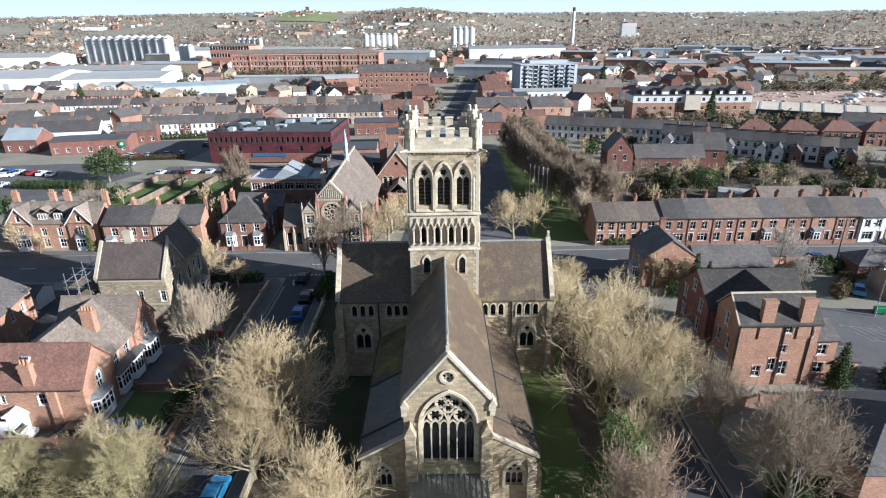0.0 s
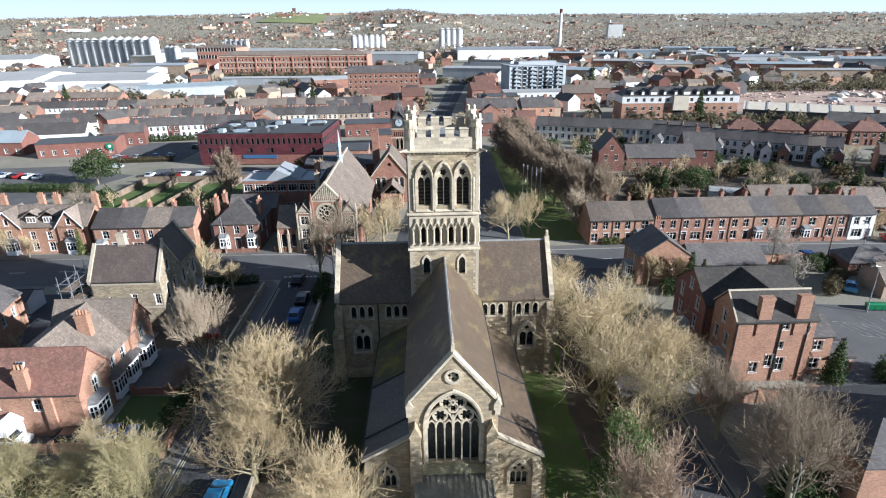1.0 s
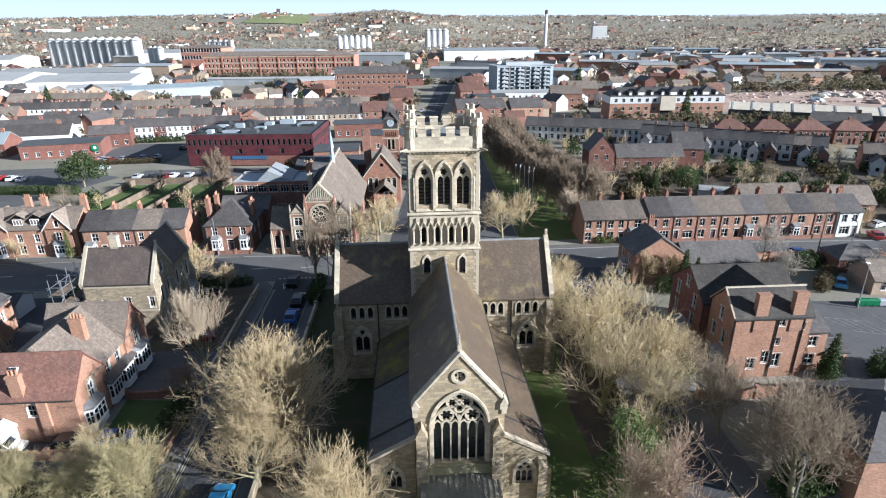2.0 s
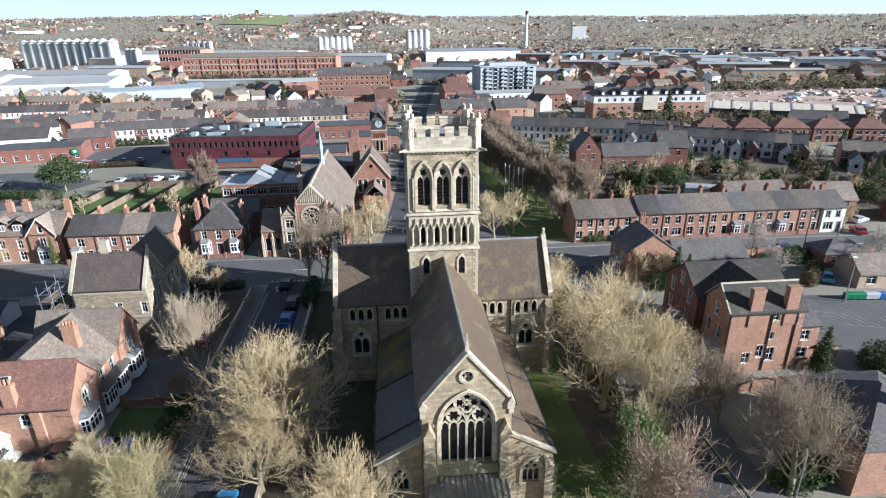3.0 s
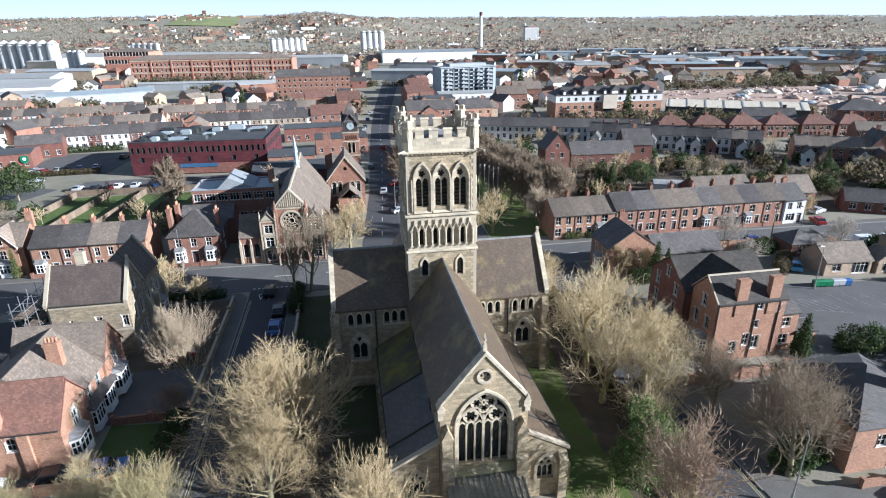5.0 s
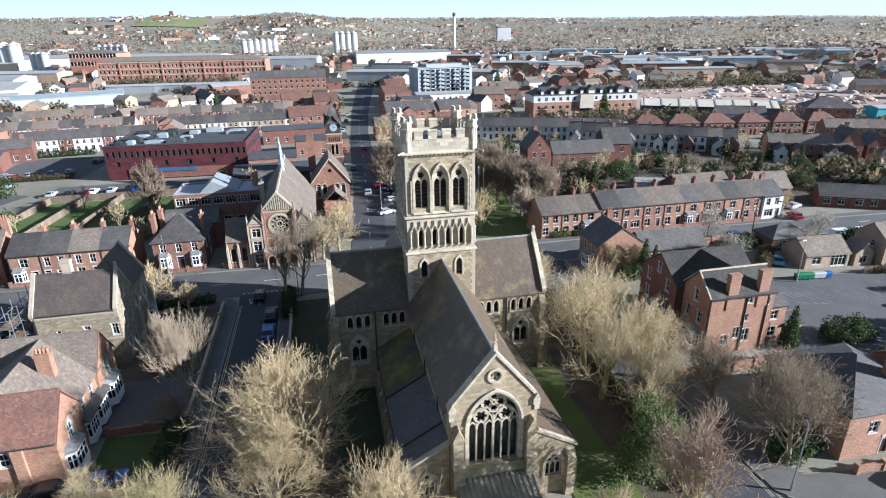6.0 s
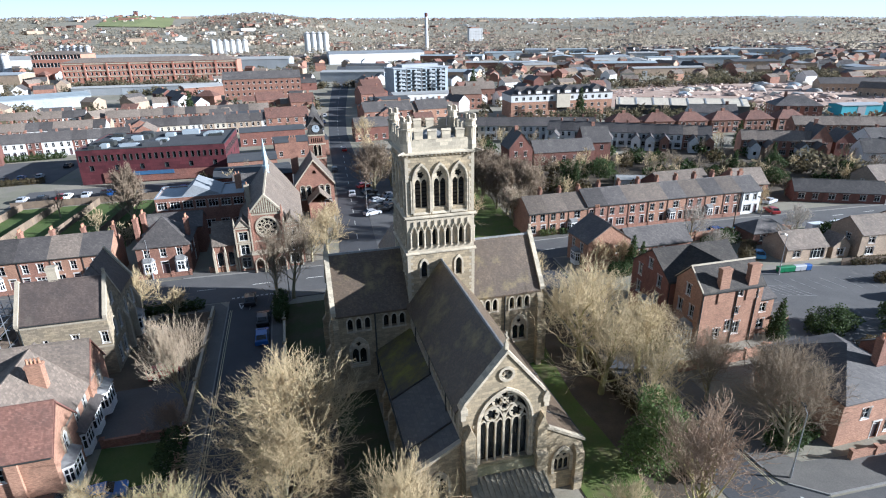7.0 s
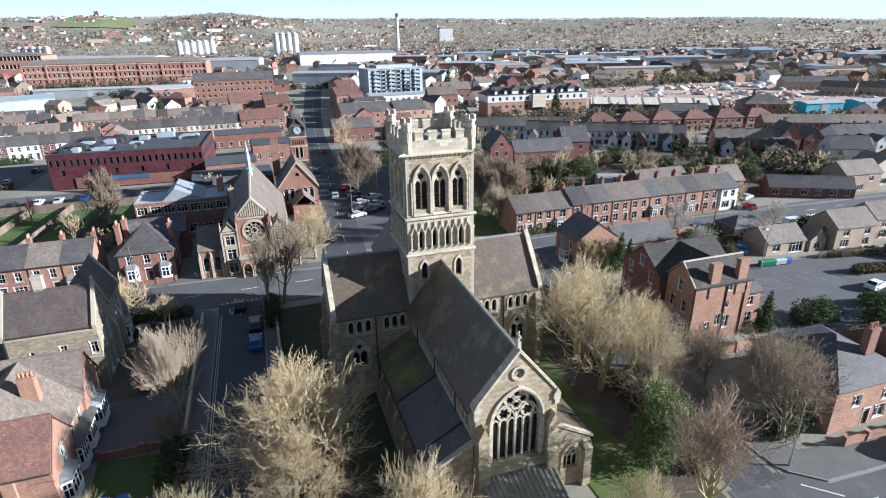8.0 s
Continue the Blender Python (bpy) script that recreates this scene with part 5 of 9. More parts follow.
# ---- houses near the church ----
# brick villas with white bays on the west side
S = "s"
house("villa", -47.6, 53.3, 17.8, 6.0, 0, 5.75, 3.4, ORANGE, REDTILE, "orange brick villa with red tile roof and white bay",
      wins=dict(f=[(2.2, 0.9, 1.0, 1.6, S), (5.2, 3.4, 0.7, 1.0, S), (9.0, 3.7, 0.6, 0.9, S), (13.2, 3.4, 0.9, 1.4, S)], r=[(3.0, 3.5, 1.1, 2.3, "a"), (2.4, 0.4, 3.2, 2.8, "B")]),
      chimneys=[(-4.8, -2.7, 4.6, 8.6, 1.5, 0.7, 3, ORANGE), (3.4, -2.7, 4.6, 8.4, 1.2, 0.7, 3, ORANGE)])
v = bpy.data.objects["villa"]
bm = bmesh.new()
box(bm, 0.3, -3.75, 0, 2.3, -3.05, 2.4)
box(bm, 0.1, -4.0, 2.4, 2.5, -3.05, 2.6)
prism(bm, [(0.1, -4.0, 2.6), (2.5, -4.0, 2.6), (1.3, -4.0, 3.4)], (0, 0.95, 0))
part("porch", bm, WHITE, v, "white gabled porch")
for u in (-7.2, -1.2, 5.6):
    part("pilaster", box(bmesh.new(), u - 0.5, -3.3, 0, u + 0.5, -3.02, 5.4), ORANGE, v)
sk = bmesh.new()
prism(sk, [(2.0, -2.2, 6.85), (2.9, -2.2, 6.85), (2.9, -1.0, 8.2), (2.0, -1.0, 8.2)], (0, -0.1, 0.12))
part("skylight", sk, WHITE, v)
sk = bmesh.new()
prism(sk, [(2.12, -2.12, 7.02), (2.78, -2.12, 7.02), (2.78, -1.08, 8.2), (2.12, -1.08, 8.2)], (0, -0.11, 0.13))
part("pane", sk, GLASS, v)

villa = house("villa", -44.4, 59.6, 10.8, 11.4, 0, 5.9, 3.3, ORANGE, GREYTILE, "orange brick villa with grey tile roof and white bays", roof="y",
      wins=dict(r=[(3.6, 3.5, 1.1, 1.7, S), (3.4, 0.3, 2.8, 2.8, "B"), (6.0, 3.5, 1.1, 1.7, S), (6.6, 0.3, 2.8, 2.8, "B")]),
      chimneys=[(2.4, -0.6, 7.2, 10.3, 1.4, 0.9, 4, ORANGE)], over=0.4)
bm = bmesh.new()
prism(bm, [(5.42, -3.9, 3.75), (6.45, -3.9, 3.3), (6.45, -3.9, 3.42), (5.42, -3.9, 3.9)], (0, 6.6, 0))
part("lean_to_roof", bm, SLATE, villa, "slate lean-to roof joining the bays")
house("villa_wing", -43.5, 64.2, 9.6, 5.4, 0, 6.1, 3.4, ORANGE, GREYTILE, "gabled orange brick wing with an arched window and white bay",
      wins=dict(r=[(2.7, 3.9, 1.0, 2.2, "a"), (2.7, 0.4, 3.2, 2.9, "B")]))
for ob9, wd, dd, u9, z9, w9, h9 in ((v, 17.8, 6.0, 3.0, 3.5, 1.1, 2.3), (bpy.data.objects["villa_wing"], 9.6, 5.4, 2.7, 3.9, 1.0, 2.2)):
    m9 = faces_of(wd, dd)["r"]
    bm = bmesh.new()
    wall_poly(bm, arch(u9, z9 - 0.05, w9 + 0.6, z9 + h9 - w9 * 0.5, w9 * 0.5 + 0.3, 8), [arch(u9, z9, w9, z9 + h9 - w9 * 0.5, w9 * 0.5, 8)], 0.12, m9 @ Matrix.Translation((0, -0.1, 0)))
    sd = part("window_surround", bm, BUFF, ob9, "pale brick arch round the gable window")
    bm = bmesh.new()
    wall_poly(bm, arch(u9, z9, w9, z9 + h9 - w9 * 0.5, w9 * 0.5, 8), [rect(u9 - w9 * 0.23, z9 + 0.1, w9 * 0.38, h9 * 0.36), rect(u9 + w9 * 0.23, z9 + 0.1, w9 * 0.38, h9 * 0.36), rect(u9 - w9 * 0.23, z9 + h9 * 0.46, w9 * 0.38, h9 * 0.3), rect(u9 + w9 * 0.23, z9 + h9 * 0.46, w9 * 0.38, h9 * 0.3)], 0.06, m9 @ Matrix.Translation((0, 0.04, 0)))
    part("frame", bm, WHITE, sd)
    bb = bmesh.new()
    rise9, half = (3.4, 3.0) if ob9 is v else (3.4, 2.7)
    ev = 5.75 if ob9 is v else 6.1
    for sg in (-1, 1):
        bb = bmesh.new()
        prism(bb, [(wd / 2 + 0.14, 0, ev + rise9 + 0.1), (wd / 2 + 0.14, sg * (half + 0.3), ev - 0.3), (wd / 2 + 0.14, sg * (half + 0.3), ev - 0.5), (wd / 2 + 0.14, 0, ev + rise9 - 0.15)], (0.06, 0, 0))
        part("bargeboard", bb, DARKBRICK, ob9)
house("outhouse", -58.5, 61.5, 6.0, 5.0, 0, 2.6, 1.6, ORANGE, SLATE, "low brick outhouse with a slate roof in a yard", "outbuilding", chimneys=[(2.2, 0, 3.4, 5.2, 0.9, 0.6, 2, ORANGE)])
house("house", -64.5, 70.5, 8.0, 9.0, 12, 5.4, 2.6, ORANGE, SLATE, "rendered orange gable-fronted house with a slate roof", roof="y", wins=dict(f=[(2.4, 3.2, 0.8, 1.2, S), (5.4, 0.9, 1.0, 1.3, S), (5.6, 3.2, 0.8, 1.2, S)], r=[(3, 3, 1, 1.3, S), (6, 3, 1, 1.3, S)]))
house("house", -75.5, 66.0, 9.0, 8.0, 12, 5.2, 2.6, ORANGE, GREYTILE, "orange brick house behind a yard", wins=dict(f=[(2.4, 3.2, 1.1, 1.3, S), (6.4, 3.2, 1.1, 1.3, S), (2.4, 0.8, 1.1, 1.4, S)]))
house("garage", -66, 81, 5.0, 4.0, 0, 2.4, 0.9, WHITEWALL, SLATE, "small pale garage in a yard", "garage")

# stone church hall with scaffolding: a range along the road, a wing behind its east end
hall = house("church_hall", -44.2, 75.7, 9.8, 6.4, 0, 8.3, 4.0, HALLSTONE, HALLTILE, "stone church hall with steep brown tile roofs", "hall",
             wins=dict(f=[(9.1, 4.6, 0.8, 1.5, "c"), (5.9, 4.6, 0.8, 1.5, "c"), (2.6, 5.0, 0.5, 0.9, "p")], r=[(2.1, 4.4, 1.0, 2.6, "a"), (4.3, 4.4, 1.0, 2.6, "a"), (3.2, 8.6, 0.9, 1.5, "a"), (2.1, 0.8, 1.0, 2.2, "c"), (4.3, 0.8, 1.0, 2.2, "c")]), verge=-0.3, over=0.12)
chimney(hall, -0.9, 0.3, 11.4, 14.2, 1.1, 0.8, 0, DRESSED)
for sg in (-1, 1):
    for x9 in (-5.0, 4.55):
        bm = bmesh.new()
        prism(bm, [(x9, 0, 12.35), (x9, sg * 3.45, 8.04), (x9, sg * 3.45, 8.5), (x9, 0, 12.85)], (0.45, 0, 0))
        part("gable_coping", bm, DRESSED, hall)
bm = bmesh.new()
box(bm, 4.63, -0.14, 12.7, 4.93, 0.14, 13.4)
part("finial", bm, DRESSED, hall)
for z9 in (4.0, 7.7):
    part("string_course", box(bmesh.new(), -4.95, -3.3, z9, 4.95, -3.21, z9 + 0.22), DRESSED, hall)
for u9 in (2.1, 4.3):
    part("window_surround", wall_poly(bmesh.new(), arch(u9, 4.25, 1.4, 6.5, 0.75, 6), [arch(u9, 4.4, 1.0, 6.5, 0.5, 6)], 0.1, faces_of(9.8, 6.4)["r"] @ Matrix.Translation((0, -0.08, 0))), DRESSED, hall)
wing = house("church_hall_wing", -41.9, 82.25, 5.0, 6.7, 0, 8.3, 4.2, HALLSTONE, HALLTILE, "gabled stone wing of the church hall with pale copings", "hall", roof="y",
             wins=dict(r=[(1.5, 4.4, 1.0, 2.6, "a"), (3.4, 4.4, 1.0, 2.6, "a"), (5.2, 4.4, 1.0, 2.6, "a"), (1.5, 0.8, 1.0, 2.2, "c")]), verge=-0.3, over=0.12)
bm = bmesh.new()
prism(bm, [(-2.6, -6.2, 8.15), (0, -6.2, 12.5), (2.6, -6.2, 8.15), (2.6, -6.2, 8.3), (0, -6.2, 12.68), (-2.6, -6.2, 8.3)], (0, 2.98, 0))
part("valley_roof", bm, HALLTILE, wing)
for sg in (-1, 1):
    bm = bmesh.new()
    prism(bm, [(0, 2.95, 12.5), (sg * 2.75, 2.95, 7.95), (sg * 2.75, 2.95, 8.5), (0, 2.95, 13.05)], (0, 0.5, 0))
    part("gable_coping", bm, PALE, wing)
for y9 in (-3.2, 0.1, 3.2):
    bm = bmesh.new()
    box(bm, 2.502, y9 - 0.3, 0, 3.1, y9 + 0.3, 4.6)
    prism(bm, [(2.502, y9 - 0.3, 4.6), (3.1, y9 - 0.3, 4.6), (2.502, y9 - 0.3, 6.2)], (0, 0.6, 0))
    part("buttress", bm, DRESSED, wing)
bay(wing, faces_of(5.0, 6.7)["r"], 4.6, 2.6, 2.9, 0.05, 1.0)
for u9 in (1.5, 3.4, 5.2):
    part("window_surround", wall_poly(bmesh.new(), arch(u9, 4.25, 1.4, 6.5, 0.75, 6), [arch(u9, 4.4, 1.0, 6.5, 0.5, 6)], 0.1, faces_of(5.0, 6.7)["r"] @ Matrix.Translation((0, -0.08, 0))), DRESSED, wing)

# scaffold at the hall's west end
sc = thing("scaffold", -50.0, 74.2, 0, 0, "galvanised tube scaffold with boards at the hall's gable", "scaffold")
for x in (-1.6, 0.0):
    for y in (-4.2, -2.1, 0, 2.1, 4.2):
        part("standard", tube(bmesh.new(), (x, y, 0), (x, y, 10.2), 0.05, 0.05, 5), STEEL, sc)
for z in (2, 4, 6, 8, 9):
    for x in (-1.6, 0.0):
        part("ledger", tube(bmesh.new(), (x, -4.7, z), (x, 4.7, z), 0.045, 0.045, 5), STEEL, sc)
    for y in (-4.2, -2.1, 0, 2.1, 4.2):
        part("transom", tube(bmesh.new(), (-2.1, y + 0.1, z + 0.06), (0.4, y + 0.1, z + 0.06), 0.045, 0.045, 5), STEEL, sc)
for z in (4, 6, 8):
    for i in range(4):
        part("board", box(bmesh.new(), -1.5 + i * 0.36, -4.5, z + 0.12, -1.18 + i * 0.36, 4.5, z + 0.17), TIMBER, sc)
for z0 in (0, 4):
    part("brace", tube(bmesh.new(), (-1.65, -4.2, z0), (-1.65, 0, z0 + 5), 0.045, 0.045, 5), STEEL, sc)
    part("brace", tube(bmesh.new(), (-1.65, 4.2, z0), (-1.65, 0, z0 + 5), 0.045, 0.045, 5), STEEL, sc)

# brick villa with two chimneys on the east side
twin = house("brick_house", 39.4, 59.2, 9.7, 5.2, 0, 8.6, 2.45, ORANGE, DARKTILE, "tall orange brick house with dark tile roof and two chimneys",
      wins=dict(f=[(6.1, 7.2, 0.8, 0.9, S), (5.9, 4.6, 0.7, 0.9, S), (4.9, 2.1, 0.9, 1.6, S), (6.3, 1.5, 1.0, 1.8, S), (3.2, 1.3, 1.0, 1.4, S), (8.7, 6.7, 0.6, 0.8, S)],
                l=[(2.6, 7.0, 0.9, 1.6, S), (1.4, 4.2, 0.9, 1.7, S), (3.7, 4.2, 0.9, 1.7, S), (3.3, 0.2, 2.4, 2.8, "B"), (1.1, 0.05, 1.1, 2.5, "c")]),
      chimneys=[(-1.6, -2.35, 6.5, 11.5, 1.5, 0.75, 0, ORANGE), (2.9, -2.35, 6.5, 11.6, 1.5, 0.75, 0, ORANGE)])
part("ridge", prism(bmesh.new(), [(-5.05, -0.16, 11.2), (-5.05, 0.16, 11.2), (-5.05, 0.08, 11.36), (-5.05, -0.08, 11.36)], (10.1, 0, 0)), DRESSED, twin, "pale lichened ridge tiles")
for sg in (-1, 1):
    bm = bmesh.new()
    prism(bm, [(-5.06, sg * 2.86, 8.5), (-5.06, 0, 11.2), (-5.06, 0, 11.34), (-5.06, sg * 2.86, 8.64)], (0.2, 0, 0))
    part("verge", bm, DRESSED, twin)
for u in (0.7, 3.9):
    part("downpipe", tube(bmesh.new(), (u, -2.68, 0.1), (u, -2.68, 8.4), 0.07, 0.07, 6), DARKMETAL, twin)
# darker brick than its twin: the west gable's shade is in the colour
rear = house("brick_house", 40.0, 66.6, 12.6, 8.6, 0, 7.7, 3.1, DARKBRICK, DARKTILE, "tall dark-tiled brick house behind its twin, shade in its wall colour",
      wins=dict(l=[(2.0, 6.0, 0.9, 1.7, S), (4.3, 8.0, 0.9, 1.4, S), (6.6, 6.0, 0.9, 1.7, S), (2.0, 3.2, 0.9, 1.7, S), (6.4, 3.2, 0.9, 1.7, S), (4.3, 0.3, 2.6, 2.6, "B")], b=[(3, 5, 1, 1.6, S), (8, 5, 1, 1.6, S)]))
part("link_wall", box(bmesh.new(), -4.4, -4.75, 0, 4.2, -4.31, 7.6), DARKBRICK, rear)
part("link_roof", gable_roof(bmesh.new(), 9.0, 7.0, 7.75, 3.0, 0.1, 0.0, 0.14, "y", Matrix.Translation((-0.1, -3.6, 0))), DARKTILE, rear, "dark cross roof joining the two ranges")
house("house_extension", 46.0, 60.4, 3.4, 5.4, 0, 5.6, 1.2, ORANGE, SLATE, "two-storey brick rear extension with white windows", "extension", wins=dict(f=[(1.7, 3.5, 1.1, 1.3, S), (1.7, 0.9, 1.2, 1.4, S)], r=[(2.6, 3.4, 1.0, 1.2, S)]))
house("garage", 49.4, 60.0, 3.2, 4.6, 0, 2.5, 0.5, ORANGE, SLATE, "low brick garage with white doors", "garage", wins=dict(f=[(1.0, 0.05, 1.3, 2.1, "c"), (2.3, 1.0, 0.8, 0.9, S)]))
# house at the street corner to the south east
house("brick_house", 41.2, 42.0, 10.6, 11.0, 0, 5.4, 3.0, ORANGE, SLATE, "orange brick corner house with a wide hipped slate roof", roof="hip",
      wins=dict(f=[(3.2, 2.9, 1.1, 1.3, S), (7.5, 2.9, 1.1, 1.3, S), (7.2, 0.6, 1.6, 1.5, "c"), (5.2, 0.02, 0.95, 2.1, "d")]), chimneys=[(1.8, -2.6, 6.8, 10.2, 1.3, 0.8, 3)])
house("brick_house", 54.0, 40.5, 12.0, 9.0, -4, 5.4, 3.0, BRICK, SLATE, "brick house with blue-painted ground floor windows", wins=dict(f=[(2.5, 2.9, 1.1, 1.3, S), (7.0, 2.9, 1.1, 1.3, S), (2.5, 0.7, 1.6, 1.4, "c"), (7.2, 0.7, 1.6, 1.4, "c")]), chimneys=[(0, 0, 8.0, 10.2)])
# annex and gabled house by the cross road
house("annex", 48.9, 88.0, 12.6, 7.0, 0, 3.5, 2.2, BRICK, SLATE, "low brick annex with a pale slate roof", "annex", wins=dict(f=[(2.5, 1.0, 1.8, 1.6, "c"), (6.2, 0.9, 1.1, 1.9, "c"), (9.8, 1.0, 2.0, 1.5, "c")]))
house("house", 37.6, 87.6, 8.4, 7.4, 0, 5.4, 2.9, ORANGE, SLATE, "orange brick gabled house beside the cross road", roof="y", wins=dict(l=[(2.2, 3.1, 1.0, 1.5, S), (5.2, 3.1, 1.0, 1.5, S), (3.6, 0.3, 2.6, 2.5, "B")], f=[(6, 3.0, 0.9, 1.3, S)]), chimneys=[(0.4, 2.2, 7.2, 9.8)])


# ---- terraces ----
def terrace_unit(w, wallmat, roofmat, d, eave, rise, plan, label, ch=True, group="", name="terraced_house"):
    wins = dict(a=[(w * 0.27, 3.2, 0.95, 1.5, S), (w * 0.74, 3.2, 0.95, 1.5, S), (w * 0.28, 0.75, 1.2, 1.6, S), (w * 0.78, 0.04, 0.95, 2.3, "d")],
                b=[(w * 0.5, 3.2, 1.3, 1.5, S), (w * 0.28, 0.05, 2.2, 2.6, "B"), (w * 0.78, 0.04, 0.95, 2.3, "d")],
                c=[(w * 0.25, 3.2, 0.95, 1.5, S), (w * 0.72, 3.2, 0.95, 1.5, S), (w * 0.7, 0.7, 1.9, 1.5, "c"), (w * 0.2, 0.04, 0.95, 2.3, "d")])[plan]
    return house(name, 0, 0, w - 0.01, d, 0, eave, rise, wallmat, roofmat, label, "house", group, wins=dict(f=wins),
                 chimneys=[(w / 2 - 0.01, 0.5, eave + rise - 0.9, eave + rise + 1.2, 0.55, 1.1, 4)] if ch else [], verge=0.0)


def row_of(protos, x, y, rz, n, w, group, step=0.0, seed=1):
    """A terrace: copies of unit houses side by side; x, y: the middle of the first one."""
    rnd = random.Random(seed)
    c, s3 = math.cos(radians(rz)), math.sin(radians(rz))
    out = []
    for i in range(n):
        p = protos[rnd.randrange(len(protos))] if len(protos) > 1 else protos[0]
        ob = copy_thing(p, pose(x + c * w * i, y + s3 * w * i, step * i, 0, 0, rz))
        tagged(ob, group=group)
        out.append(ob)
    return out


def drop(protos):
    for p in protos:
        for o in [*p.children_recursive, p]:
            bpy.data.objects.remove(o)


red_units = [terrace_unit(4.85, bm9, rm9, 8.2, 5.6, 2.4, k, lab) for k, bm9, rm9, lab in (("a", BRICK, INSTTILE, "red brick terraced house with pale lintels and brown slates"), ("b", ORANGE, SLATE, "orange brick terraced house with a white bay window"), ("c", BRICK, SLATE, "red brick terraced house with a wide ground floor window"), ("a", ORANGE, GREYTILE, "orange brick terraced house with a weathered tile roof"))]
orange_units = [terrace_unit(4.45, ORANGE, INSTTILE, 8.2, 5.2, 2.3, k, "orange brick terraced house with a brown tile roof") for k in "ab"]
row_of(orange_units, 32.6, 107.3, 0, 3, 4.45, "terrace across the cross road", seed=3)
row_of(red_units, 46.1, 107.3, 0, 8, 4.85, "terrace across the cross road", seed=5)
row_of(red_units, -64.0, 108.0, 0, 4, 4.85, "terrace west of the institute", seed=8)
house("terraced_house", 85.2, 107.1, 5.2, 8.2, 0, 5.4, 2.4, WHITEWALL, SLATE, "white painted end-of-terrace house", wins=dict(f=[(1.5, 3.2, 0.95, 1.5, S), (3.7, 3.2, 0.95, 1.5, S), (2.0, 0.6, 2.0, 1.6, "c"), (4.2, 0.04, 0.95, 2.2, "d")]), verge=0.05, chimneys=[(0, 0.4, 7.0, 9.0, 1.1, 0.6, 3)])
house("house", 91.0, 112.5, 8.0, 8.0, -8, 5.2, 2.8, BRICK, GREYTILE, "brick house with a brown tiled roof behind the terrace end", wins=dict(f=[(2, 3, 1.2, 1.3, S), (6, 3, 1.2, 1.3, S), (4, 0.6, 1.8, 1.5, "c")]))
house("house", 76.0, 117.5, 14.0, 9.0, 0, 4.6, 2.8, DARKBRICK, GREYTILE, "long low brick house behind the terrace", wins=dict(f=[(3, 2.6, 1.2, 1.2, S), (10, 2.6, 1.2, 1.2, S)]))
house("brick_house", -39.1, 109.2, 8.8, 8.8, 0, 5.4, 4.2, BRICK, SLATE, "double-fronted orange brick house with two white bays", roof="hip",
      wins=dict(f=[(1.7, 3.4, 1.0, 1.5, S), (4.4, 3.4, 1.0, 1.5, S), (7.1, 3.4, 1.0, 1.5, S), (1.7, 0.05, 2.2, 2.8, "B"), (7.1, 0.05, 2.2, 2.8, "B"), (4.4, 0.04, 1.1, 2.4, "d")], r=[(2, 3.3, 0.9, 1.4, S), (5, 3.3, 0.9, 1.4, S), (5, 0.8, 0.9, 1.5, S)]),
      chimneys=[(-4.1, -1.6, 6.0, 10.2, 0.7, 1.3, 4), (4.0, -0.6, 6.0, 9.4, 0.7, 1.2, 4), (-3.8, 2.6, 5.5, 9.8, 0.7, 1.3, 4)])
# gabled pair further west
pair = thing("semi_detached_house", -77.0, 109.0, 0, 0, "pair of gabled orange brick houses with white bays and dormers", "house")
part("wall", shell(bmesh.new(), 18.4, 8.0, 5.7, 3.0, "x", dict(f=[(7.6, 3.0, 1.0, 1.5, S), (10.8, 3.0, 1.0, 1.5, S), (7.6, 0.6, 1.2, 1.7, S), (10.8, 0.6, 1.2, 1.7, S)])), ORANGE, pair)
part("roof", gable_roof(bmesh.new(), 18.4, 8.0, 5.7, 3.0), GREYTILE, pair)
for u in (7.6, 10.8):
    opening(pair, faces_of(18.4, 8.0)["f"], u, 3.0, 1.0, 1.5, S)
    opening(pair, faces_of(18.4, 8.0)["f"], u, 0.6, 1.2, 1.7, S)
    dm = bmesh.new()
    box(dm, u - 9.2 - 0.9, -3.4, 6.2, u - 9.2 + 0.9, -1.0, 7.5)
    gable_roof(dm, 3.0, 2.2, 7.5, 0.9, 0.15, 0.1, 0.1, "y", Matrix.Translation((u - 9.2, -2.2, 0)))
    part("dormer", dm, GREYTILE, pair)
    wm = bmesh.new()
    wall_poly(wm, rect(0, 0, 1.7, 1.2), [rect(-0.55, 0.15, 0.45, 0.9), rect(0, 0.15, 0.45, 0.9), rect(0.55, 0.15, 0.45, 0.9)], 0.06, Matrix.Translation((u - 9.2, -3.48, 6.25)))
    part("dormer_window", wm, WHITE, pair)
